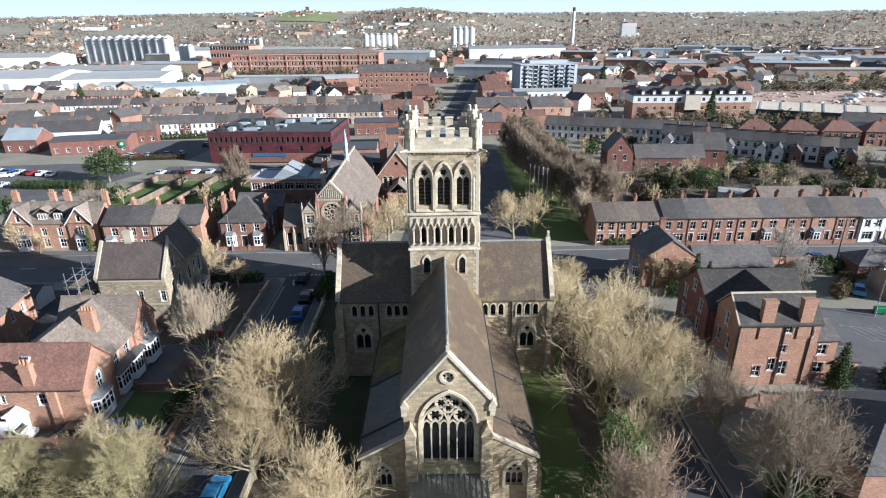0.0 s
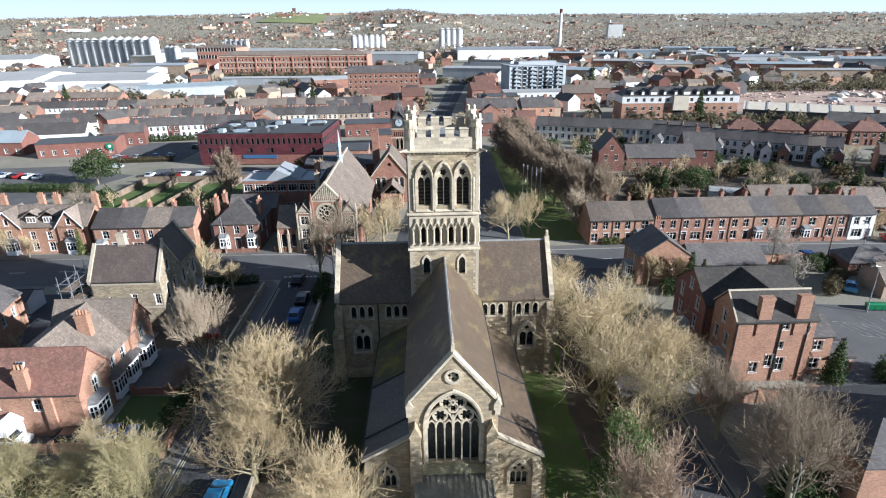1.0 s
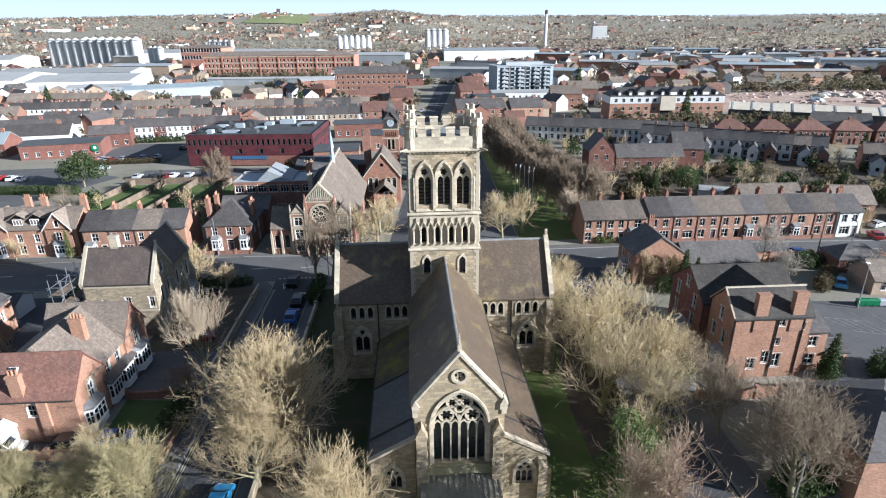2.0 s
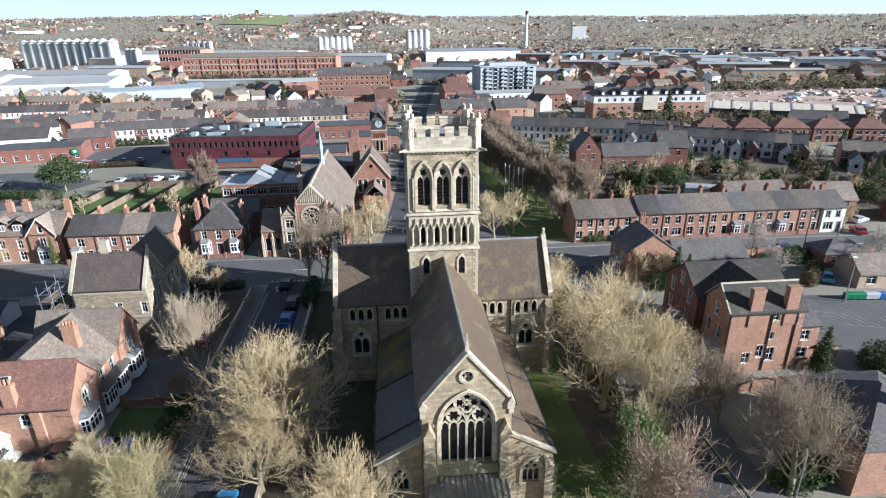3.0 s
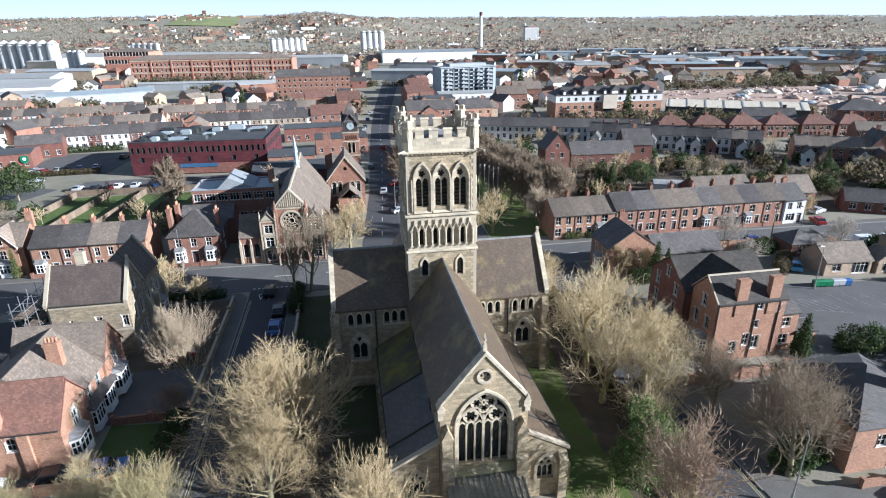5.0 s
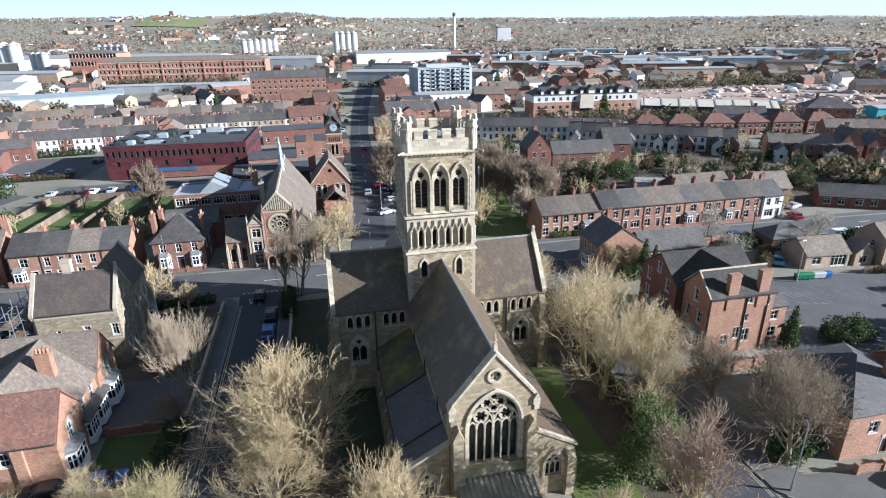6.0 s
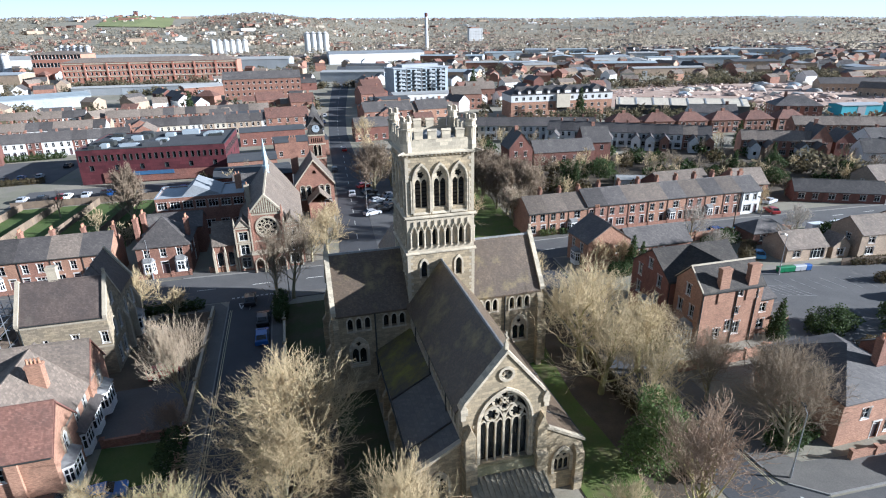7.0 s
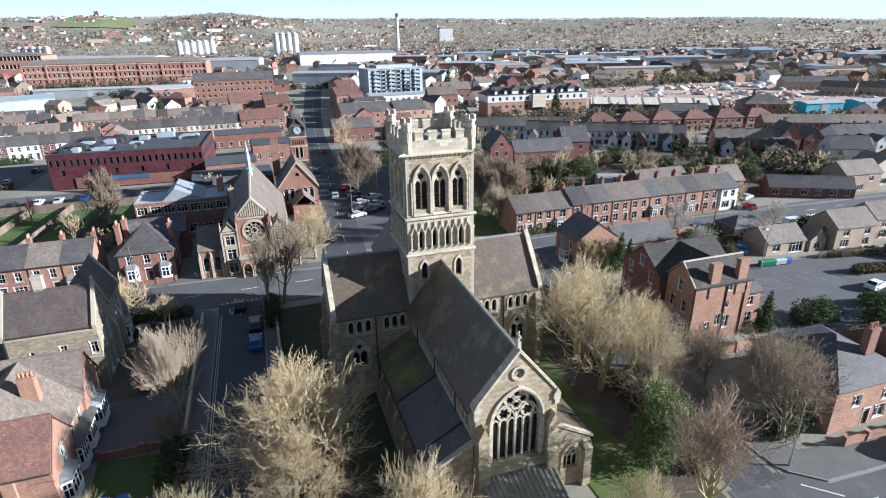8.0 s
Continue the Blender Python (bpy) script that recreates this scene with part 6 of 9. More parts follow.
for cx in (-5.9, 5.9):
    m = Matrix.Translation((cx, -2.6, 0))
    wn2 = dict(f=[(2.4, 3.3, 1.1, 1.6, S), (2.4, 6.0, 0.8, 1.3, "a"), (2.4, 0.1, 2.8, 2.7, "B")])
    part("front_gable", shell(bmesh.new(), 4.8, 3.4, 5.7, 3.0, "y", wn2, 0.25, m), ORANGE, pair)
    part("gable_roof", gable_roof(bmesh.new(), 4.8, 5.6, 5.7, 3.0, 0.3, 0.25, 0.14, "y", m @ Matrix.Translation((0, 1.1, 0))), GREYTILE, pair)
    F = m @ faces_of(4.8, 3.4)["f"]
    opening(pair, F, 2.4, 3.3, 1.1, 1.6, S)
    opening(pair, F, 2.4, 6.0, 0.8, 1.3, "p")
    bay(pair, F, 2.4, 2.8, 2.7, 0.1)
    bb = bmesh.new()
    for sg in (-1, 1):
        prism(bb, [(cx, -4.62, 8.95), (cx + sg * 2.75, -4.62, 5.5), (cx + sg * 2.75, -4.62, 5.25), (cx, -4.62, 8.65)], (0, 0.06, 0))
    part("bargeboard", bb, WHITE, pair)
for cx in (-9.0, -1.5, 1.5, 9.0):
    chimney(pair, cx, 1.0, 7.6, 10.6, 1.2, 0.7, 3, ORANGE)

# ---- the institute: brick and stone hall with a rose window, flèche and clock tower ----
inst = thing("institute", -20.9, 102.6, 0, 0, "Victorian brick and stone institute with rose window and clock tower", "public building")
porch_m = Matrix.Translation((-7.6, 3.4, 0))
part("porch_wall", shell(bmesh.new(), 3.9, 6.6, 5.3, 3.2, "x", dict(f=[(1.0, 1.2, 1.0, 2.6, "a"), (2.9, 1.2, 1.0, 2.6, "a")]), 0.3, porch_m), BRICK, inst)
part("porch_roof", gable_roof(bmesh.new(), 3.9, 6.6, 5.3, 3.2, 0.25, 0.1, 0.14, "x", porch_m), INSTTILE, inst)
for u, w0, h0, z0 in ((1.0, 1.0, 2.6, 1.2), (2.9, 1.0, 2.6, 1.2)):
    opening(inst, porch_m @ faces_of(3.9, 6.6)["f"], u, z0, w0, h0, "p")
for x in (-9.5, -7.6, -5.9):
    pb2 = box(bmesh.new(), x - 0.2, -0.35, 0, x + 0.2, 0.08, 4.0)
    tube(pb2, (x, -0.14, 4.0), (x, -0.14, 5.0), 0.22, 0.05, 6)
    part("pier", pb2, DRESSED, inst)
hw0 = 5.4
bm = bmesh.new()
wall_poly(bm, [(0, 0), (hw0, 0), (hw0, 10.6), (hw0 / 2, 13.6), (0, 10.6)], [[(2.7 + 1.75 * math.cos(a), 8.0 + 1.75 * math.sin(a)) for a in np.linspace(0, 2 * math.pi, 20, endpoint=False)]] + [arch(u, 0.4, 1.3, 2.2, 1.0, 5) for u in (0.9, 2.7, 4.5)], 0.4, Matrix.Translation((-2.5, -0.2, 0)))
part("front_wall", bm, BRICK, inst)
bm = bmesh.new()
ring_bar(bm, 0.2, 8.0, 2.1, 0.4, 0.3, None, -0.32, 24)
ring_bar(bm, 0.2, 8.0, 0.6, 0.14, 0.2, None, -0.1, 14)
for k in range(10):
    a = k * math.pi / 5
    tube(bm, (0.2 + 0.5 * math.cos(a), 0, 8.0 + 0.5 * math.sin(a)), (0.2 + 1.75 * math.cos(a), 0, 8.0 + 1.75 * math.sin(a)), 0.07, 0.07, 5)
    ring_bar(bm, 0.2 + 1.3 * math.cos(a + 0.314), 8.0 + 1.3 * math.sin(a + 0.314), 0.36, 0.08, 0.15, None, -0.08, 10)
rw = part("rose_window", bm, DRESSED, inst, "pale stone rose window")
part("pane", tube(bmesh.new(), (0.2, 0.12, 8.0), (0.2, 0.15, 8.0), 1.75, 1.75, 20), GLASS, rw)
for sg in (-1, 1):
    bm = bmesh.new()
    prism(bm, [(0.2, -0.5, 14.2), (0.2 + sg * 3.0, -0.5, 10.8), (0.2 + sg * 3.0, -0.5, 10.4), (0.2, -0.5, 13.7)], (0, 0.8, 0))
    part("gable_coping", bm, DRESSED, inst)
for k in range(-6, 7):
    part("gable_board", box(bmesh.new(), 0.2 + k * 0.37 - 0.1, -0.45, 10.75, 0.2 + k * 0.37 + 0.1, -0.24, 13.6 - abs(k) * 0.42), PALE if k % 2 else DRESSED, inst)
# bays either side of the front, with mullioned windows and small gables
for sg in (-1, 1):
    bx = 0.2 + sg * 4.25
    m9 = Matrix.Translation((bx, 0.9, 0))
    part("bay_wall", shell(bmesh.new(), 2.5, 3.0, 8.4, 1.5, "y", dict(f=[(1.25, 5.9, 1.5, 1.6, "c"), (1.25, 3.2, 1.5, 1.9, "c"), (1.25, 0.7, 1.5, 1.9, "c")]), 0.25, m9), BRICK, inst)
    part("bay_roof", gable_roof(bmesh.new(), 2.5, 3.4, 8.4, 1.5, 0.2, 0.1, 0.12, "y", m9), INSTTILE, inst)
    for z0, ww, hh in ((5.9, 1.5, 1.6), (3.2, 1.5, 1.9), (0.7, 1.5, 1.9)):
        opening(inst, m9 @ faces_of(2.5, 3.0)["f"], 1.25, z0, ww, hh, "c")
        part("window_surround", wall_poly(bmesh.new(), rect(1.25, z0 - 0.2, 2.0, hh + 0.4), [rect(1.25, z0, 1.5, hh)], 0.1, m9 @ faces_of(2.5, 3.0)["f"] @ Matrix.Translation((0, -0.08, 0))), DRESSED, inst)
    for z in (5.4, 8.1):
        part("string_course", box(bmesh.new(), bx - 1.32, -0.74, z, bx + 1.32, -0.7, z + 0.26), DRESSED, inst)
    for dx in (-1.35, 1.35):
        bm = box(bmesh.new(), bx + dx - 0.13, -0.78, 0, bx + dx + 0.13, -0.5, 8.9)
        tube(bm, (bx + dx, -0.64, 8.9), (bx + dx, -0.64, 10.2), 0.2, 0.03, 6)
        part("pinnacle", bm, DRESSED, inst)
    bm = bmesh.new()
    prism(bm, [(bx - 1.2, -0.72, 8.5), (bx + 1.2, -0.72, 8.5), (bx, -0.72, 9.9)], (0, 0.1, 0))
    part("gablet", bm, DRESSED, inst)
# arcaded porch of three pointed arches
bm = bmesh.new()
wall_poly(bm, [(0, 0), (6.0, 0), (6.0, 3.5), (0, 3.5)], [arch(u, 0.02, 1.35, 1.7, 1.0, 6) for u in (1.1, 3.0, 4.9)], 0.35, Matrix.Translation((-2.8, -2.0, 0)))
part("porch_front", bm, BRICK, inst)
for u in (1.1, 3.0, 4.9):
    bm = bmesh.new()
    wall_poly(bm, arch(u, 0.02, 1.75, 1.7, 1.25, 6), [arch(u, 0.03, 1.35, 1.7, 1.0, 6)], 0.14, Matrix.Translation((-2.8, -2.1, 0)))
    part("arch_moulding", bm, DRESSED, inst)
part("porch_lead", box(bmesh.new(), -2.95, -2.15, 3.5, 3.35, -0.25, 3.75), DRESSED, inst)
part("frieze", box(bmesh.new(), -2.45, -0.3, 5.3, 2.85, -0.215, 5.6), DRESSED, inst)
part("panel_band", box(bmesh.new(), -2.45, -0.29, 10.3, 2.85, -0.215, 10.6), DRESSED, inst)
for sg in (-1, 1):
    bm = bmesh.new()
    box(bm, 0.2 + sg * 2.75 - 0.28, -0.7, 0, 0.2 + sg * 2.75 + 0.28, 0.1, 10.4)
    tube(bm, (0.2 + sg * 2.75, -0.35, 10.4), (0.2 + sg * 2.75, -0.35, 12.0), 0.32, 0.05, 6)
    part("buttress", bm, BRICK, inst)
body_m = Matrix.Translation((0.2, 13.2, 0))
part("side_wall", shell(bmesh.new(), 12.0, 25.6, 4.8, 0.1, "x", {}, 0.3, body_m), BRICK, inst)
bm = bmesh.new()
prism(bm, [(-6.2, 0.5, 4.8), (0.2, 0.5, 13.4), (6.6, 0.5, 4.8), (6.6, 0.5, 5.0), (0.2, 0.5, 13.65), (-6.2, 0.5, 5.0)], (0, 33.0, 0))
part("roof", bm, INSTTILE, inst, "steep dark slate roof")
bm = bmesh.new()
prism(bm, [(-0.02, 0.3, 13.6), (0.42, 0.3, 13.6), (0.36, 0.3, 13.9), (0.04, 0.3, 13.9)], (0, 33.2, 0))
part("ridge", bm, DRESSED, inst)
bm = bmesh.new()
tube(bm, (0.2, 21, 12.8), (0.2, 21, 14.4), 0.6, 0.55, 8)
tube(bm, (0.2, 21, 14.4), (0.2, 21, 14.6), 0.75, 0.7, 8)
tube(bm, (0.2, 21, 14.6), (0.2, 21, 16.4), 0.42, 0.38, 8)
tube(bm, (0.2, 21, 16.4), (0.2, 21, 20.2), 0.55, 0.03, 8)
part("spirelet", bm, GREENCOPPER, inst, "pale blue-grey metal spirelet")
# second gable to the north east
g_m = Matrix.Translation((10.3, 38.6, 0))
part("hall_wall", shell(bmesh.new(), 8.8, 12.0, 6.6, 5.6, "y", dict(f=[(u, 3.0, 1.0, 3.4, "a") for u in (1.5, 2.9, 5.9, 7.3)] + [(4.4, 9.2, 0.8, 0.8, "a")]), 0.4, g_m), BRICK, inst)
part("hall_roof", gable_roof(bmesh.new(), 8.8, 12.0, 6.6, 5.6, 0.35, 0.25, 0.16, "y", g_m), INSTTILE, inst)
for u in (1.5, 2.9, 5.9, 7.3):
    opening(inst, g_m @ faces_of(8.8, 12.0)["f"], u, 3.0, 1.0, 2.9, "p")
    bm = bmesh.new()
    wall_poly(bm, arch(u, 2.9, 1.36, 5.9, 0.68, 5), [arch(u, 2.95, 1.0, 5.9, 0.5, 5)], 0.1, g_m @ faces_of(8.8, 12.0)["f"] @ Matrix.Translation((0, -0.08, 0)))
    part("window_surround", bm, DRESSED, inst)
for sg in (-1, 1):
    bm = bmesh.new()
    prism(bm, [(0, -6.3, 12.7), (sg * 4.7, -6.3, 6.7), (sg * 4.7, -6.3, 6.35), (0, -6.3, 12.25)], (0, 0.3, 0), g_m)
    part("gable_coping", bm, DRESSED, inst)
chimney(inst, 6.2, 44.0, 7.0, 16.0, 1.8, 1.2, 3)
chimney(inst, -3.4, 12.0, 6.0, 13.0, 0.9, 0.9, 1, DRESSED)
bm = bmesh.new()
box(bm, 8.4, 27, 0, 13.6, 32.4, 3.6)
part("porch_wall", bm, BRICK, inst)
part("porch_roof", gable_roof(bmesh.new(), 5.2, 5.4, 3.6, 2.4, 0.25, 0.15, 0.14, "y", Matrix.Translation((11.0, 29.7, 0))), GREYTILE, inst)
# clock tower
ct = Matrix.Translation((12.3, 50.0, 0))
bm = bmesh.new()
CTW = 2.05
for k in range(4):
    mm = ct @ Matrix.Rotation(k * math.pi / 2, 4, "Z") @ Matrix.Translation((0, -CTW, 0))
    a = CTW if k % 2 == 0 else CTW - 0.4
    wall_poly(bm, [(-a, 0), (a, 0), (a, 15.6), (-a, 15.6)], [arch(u, 10.2, 0.72, 12.4, 0.7, 5) for u in (-0.55, 0.55)] + [arch(-1.3 + i * 0.52, 13.6, 0.3, 14.6, 0.28, 3) for i in range(6)], 0.4, mm)
part("clock_tower", bm, BRICK, inst, "orange brick clock tower")
for z in (9.4, 13.1, 15.4):
    part("string_course", box(bmesh.new(), 12.3 - 2.2, 50.0 - 2.2, z, 12.3 + 2.2, 50.0 + 2.2, z + 0.28), DRESSED, inst)
# black block added for the dark inside the clock tower
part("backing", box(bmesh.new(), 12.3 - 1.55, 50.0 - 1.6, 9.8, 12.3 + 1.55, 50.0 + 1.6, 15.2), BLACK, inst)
for k in range(4):
    mm = ct @ Matrix.Rotation(k * math.pi / 2, 4, "Z")
    for u in (-0.55, 0.55):
        part("window_surround", wall_poly(bmesh.new(), arch(u, 10.1, 1.0, 12.4, 0.9, 5), [arch(u, 10.2, 0.72, 12.4, 0.7, 5)], 0.1, mm @ Matrix.Translation((0, -CTW - 0.08, 0))), DRESSED, inst)
    bm = bmesh.new()
    a = 1.85 if k % 2 == 0 else 1.5
    prism(bm, [(-a, -1.85, 15.7), (a, -1.85, 15.7), (a, -1.85, 17.6), (0, -1.85, 20.2), (-a, -1.85, 17.6)], (0, 0.35, 0), mm)
    part("clock_stage", bm, LOUVRE, inst, "dark timber clock stage")
    for sg in (-1, 1):
        bm = bmesh.new()
        prism(bm, [(0, -2.2, 20.7), (sg * 2.2, -2.2, 17.6), (sg * 2.2, -2.2, 17.3), (0, -2.2, 20.3)], (0, 0.4, 0), mm)
        part("gable_coping", bm, SLATE, inst)
    bm = bmesh.new()
    tube(bm, mm @ Vector((0, -1.85, 17.2)), mm @ Vector((0, -1.97, 17.2)), 0.95, 0.95, 20)
    face = part("clock_face", bm, PALEGREY, inst, "pale clock face")
    bm = bmesh.new()
    box(bm, -0.05, -2.01, 17.2, 0.05, -1.98, 17.95, mm)
    box(bm, -0.05, -2.01, 17.15, 0.5, -1.98, 17.25, mm)
    part("pointer", bm, BLACK, face)
bm = bmesh.new()
hip_roof(bm, 3.9, 3.9, 18.2, 5.4, 0.1, None, ct)
part("spire", bm, SLATE, inst, "steep slate clock spire")
part("spire_finial", tube(bmesh.new(), (12.3, 50.0, 23.4), (12.3, 50.0, 25.0), 0.09, 0.03, 6), DARKMETAL, inst)

# flat-roofed brick offices and the maroon building behind
def office(name, x, y, w, d, h, rz, wallmat, roofmat, label, rows, category="office", group="", wcol=None, style="p"):
    """A flat-roofed block: walls with rows of openings, parapet, roof deck. rows: (sill, height, width, count) for the front, all kept as windows."""
    ob = thing(name, x, y, 0, rz, label, category, group)
    wins = dict(f=[], r=[], l=[])
    for k in "flr":
        ln = w if k == "f" else d
        for sill, hh, ww, cnt in rows:
            cn = cnt if k == "f" else max(1, round(cnt * ln / w))
            for i in range(cn):
                wins[k].append(((i + 0.5) * ln / cn, sill, ww, hh, style))
    part("wall", shell(bmesh.new(), w, d, h, 0, "flat", wins), wallmat, ob)
    bm = bmesh.new()
    box(bm, -w / 2 + 0.25, -d / 2 + 0.25, h - 0.5, w / 2 - 0.25, d / 2 - 0.25, h - 0.2)
    part("roof", bm, roofmat, ob)
    bm = bmesh.new()
    for x0, y0, x1, y1 in ((-w / 2 - 0.05, -d / 2 - 0.05, w / 2 + 0.05, -d / 2 + 0.3), (-w / 2 - 0.05, d / 2 - 0.3, w / 2 + 0.05, d / 2 + 0.05), (-w / 2 - 0.05, -d / 2 + 0.3, -w / 2 + 0.3, d / 2 - 0.3), (w / 2 - 0.3, -d / 2 + 0.3, w / 2 + 0.05, d / 2 - 0.3)):
        box(bm, x0, y0, h, x1, y1, h + 0.12)
    part("parapet", bm, wcol or FELT, ob)
    F = faces_of(w, d)
    for k, lst in wins.items():
        for u, v0, ww, hh, st in lst:
            opening(ob, F[k], u, v0, ww, hh, st)
    return ob


fb = office("office", -34.8, 130.4, 17.6, 10.0, 8.6, 0, BRICK, GREYROOF, "two-storey brick office with white windows and a flat grey roof", [(6.2, 1.5, 1.9, 7), (1.6, 1.6, 1.6, 6)], wcol=PALEGREY, style="c")
bm = bmesh.new()
prism(bm, [(-3.5, -4.6, 8.7), (4.2, -4.6, 8.7), (-1.0, -4.6, 11.0)], (0, 9.2, 0))
part("roof_gable", bm, GREYROOF, fb, "low pale grey sheet roof")
chimney(fb, 7.6, 0, 8.0, 11.6, 1.3, 0.8, 2, ORANGE)
house("house", -38.5, 117.6, 10.0, 6.0, 0, 5.6, 2.0, BRICK, SLATE, "brick rear range behind the double-fronted house", "house")
red = office("maroon_building", -53.4, 193.4, 40.0, 28.0, 9.9, -3.0, MAROON, FELT, "large maroon-clad building with dark slot windows and roof plant", [(6.6, 1.8, 0.8, 24), (3.9, 1.5, 1.1, 6)], wcol=DARKMETAL, style="k")
bm = bmesh.new()
box(bm, -14, -14.3, 0.3, 19.6, -14.02, 3.2)
part("ground_floor", bm, DARKBRICK, red)
bm = bmesh.new()
box(bm, -6, -14.5, 2.2, 5, -14.32, 3.3)
part("glazing", bm, BLUESHEET, red, "blue glazed strip")
rnd = random.Random(4)
for i in range(30):
    bm = bmesh.new()
    px, py = rnd.uniform(-17, 17), rnd.uniform(-11, 11)
    a, c, h = rnd.uniform(0.5, 2.6), rnd.uniform(0.5, 1.6), rnd.uniform(0.5, 1.3)
    box(bm, px - a, py - c, 9.7, px + a, py + c, 9.7 + h)
    box(bm, px - a * 0.8, py - c * 0.8, 9.7 + h, px + a * 0.8, py + c * 0.8, 9.85 + h)
    part("roof_plant", bm, (PALEGREY, FELT, DARKMETAL, FELTBLUE, DARKMETAL)[i % 5], red)

# round sign on the works beside the car park
sign = thing("wall_sign", -112.4, 199.0, 3.0, 12, "round green sign with a pale centre on the works wall", "sign")
part("disc", tube(bmesh.new(), (0, 0.05, 0), (0, -0.12, 0), 1.25, 1.25, 24), SIGNGREEN, sign)
part("emblem", tube(bmesh.new(), (0, -0.12, 0.1), (0, -0.15, 0.1), 0.5, 0.5, 20), WHITE, sign, "pale plain centre")

# ---- trees and shrubs ----
def branch_segments(seed, height, spread, levels, kids, trunk_r, up=0.35, start=0.16, flare=0.12, last=0.7):
    """Tapering branch pieces: arrays of start, end, radius at start and end, and level."""
    rnd = np.random.RandomState(seed)
    segs = []

    def unit(v):
        return v / (np.linalg.norm(v) + 1e-9)

    def grow(p, d, length, r, lev):
        n = (2 if levels > 3 else 1) if lev == levels else (5, 5, 4, 3)[lev]
        pts, dirs = [p], []
        dd = d
        for i in range(n):
            wob = rnd.normal(0, (0.05, 0.15, 0.22, 0.26, 0.24)[lev], 3)
            dd = unit(dd + wob + np.array([0, 0, up * 0.25 * (lev > 0)]))
            p = p + dd * length / n
            pts.append(p)
            dirs.append(dd)
        rr = np.linspace(r, r * (0.5 if lev < 1 else 0.42), n + 1) if lev < levels else np.linspace(r, r * 0.25, n + 1)
        for i in range(n):
            segs.append((*pts[i], *pts[i + 1], rr[i], rr[i + 1], lev))
        if lev == levels:
            return
        k = kids[lev]
        for j in range(k):
            f = (start if lev == 0 else 0.22) + (1 - (start if lev == 0 else 0.22)) * (j + rnd.uniform(0.2, 0.9)) / k
            i = min(int(f * n), n - 1)
            q = pts[i] + (pts[i + 1] - pts[i]) * (f * n - i)
            base = dirs[i]
            side = unit(np.cross(base, rnd.normal(0, 1, 3)))
            if lev == 0:
                a = j * 2.4 + rnd.uniform(-0.4, 0.4)
                side = np.array([math.cos(a), math.sin(a), 0])
            ang = rnd.uniform(0.55, 1.0) if lev == 0 else rnd.uniform(0.45, 1.15)
            if lev == 0:
                ang = 1.05 - 0.65 * f + rnd.uniform(-0.12, 0.12)
            nd = unit(base * math.cos(ang) + side * math.sin(ang))
            if lev:
                nd = unit(nd + flare * unit(q - np.array([0, 0, 0.22])))
            ln = length * (rnd.uniform(0.5, 0.7) * (last if lev == levels - 1 else 1.0) if lev else rnd.uniform(0.72, 0.92) * (1.05 - 0.5 * f))
            grow(q, nd, ln, max(rr[i] * (0.42 if lev else 0.36), 0.0004), lev + 1)
        if lev > 0:
            grow(pts[-1], unit(dirs[-1] + rnd.normal(0, 0.2, 3)), length * 0.55, rr[-1], lev + 1)

    grow(np.zeros(3), np.array([0, 0, 1.0]), 1.0, trunk_r / height, 0)
    s = np.array(segs)
    zmax = s[:, 5].max()
    rad = np.percentile(np.hypot(s[:, 3], s[:, 4]), 98)
    k = np.array([spread / rad, spread / rad, height / zmax])
    s[:, 0:3] *= k
    s[:, 3:6] *= k
    s[:, 6:8] *= height
    return s


def tubes_mesh(name, s, material, sides, rmin):
    n = len(s)
    p0, p1 = s[:, 0:3], s[:, 3:6]
    d = p1 - p0
    d /= np.linalg.norm(d, axis=1, keepdims=True) + 1e-9
    ref = np.where(np.abs(d[:, 2:3]) > 0.9, np.array([[1.0, 0, 0]]), np.array([[0, 0, 1.0]]))
    u = np.cross(d, ref)
    u /= np.linalg.norm(u, axis=1, keepdims=True) + 1e-9
    v = np.cross(d, u)
    ang = np.arange(sides) * 2 * math.pi / sides
    ring = np.cos(ang)[None, :, None] * u[:, None, :] + np.sin(ang)[None, :, None] * v[:, None, :]
    a = p0[:, None, :] + ring * np.maximum(s[:, 6], rmin)[:, None, None]
    b = p1[:, None, :] + ring * np.maximum(s[:, 7], rmin * 0.6)[:, None, None]
    co = np.concatenate([a, b], axis=1).reshape(-1, 3)
    i = np.arange(sides)
    j = (i + 1) % sides
    quad = np.stack([i, j, j + sides, i + sides], axis=1)
    faces = (quad[None] + (np.arange(n) * 2 * sides)[:, None, None]).reshape(-1, 4)
    me = bpy.data.meshes.new(name)
    me.from_pydata(co.tolist(), [], faces.tolist())
    me.materials.append(material)
    me.shade_smooth()
    return me


def bare_tree(key, seed, height, spread, trunk_r, kids, twig, levels=4, rmin=0.024, up=0.35, start=0.16, bark=None, flare=0.12):
    def make():
        s = branch_segments(seed, height, spread, levels, kids, trunk_r, up, start, flare)
        big = s[s[:, 8] <= 1]
        fine = s[s[:, 8] > 1]
        return tubes_mesh("trunk", big, bark or BARK, 6, 0.03), tubes_mesh("crown", fine, twig, 3, rmin)
    return cached(("tree", key), make)


def plant(meshes, x, y, label, rz=0.0, s=1.0, group="", category="tree", name="tree", z=0.0, sz=None):
    ob = thing(name, x, y, z, rz, label, category, group)
    ob.scale = (s, s, sz or s)
    link("trunk", meshes[0], ob)
    link("crown", meshes[1], ob)
    return ob


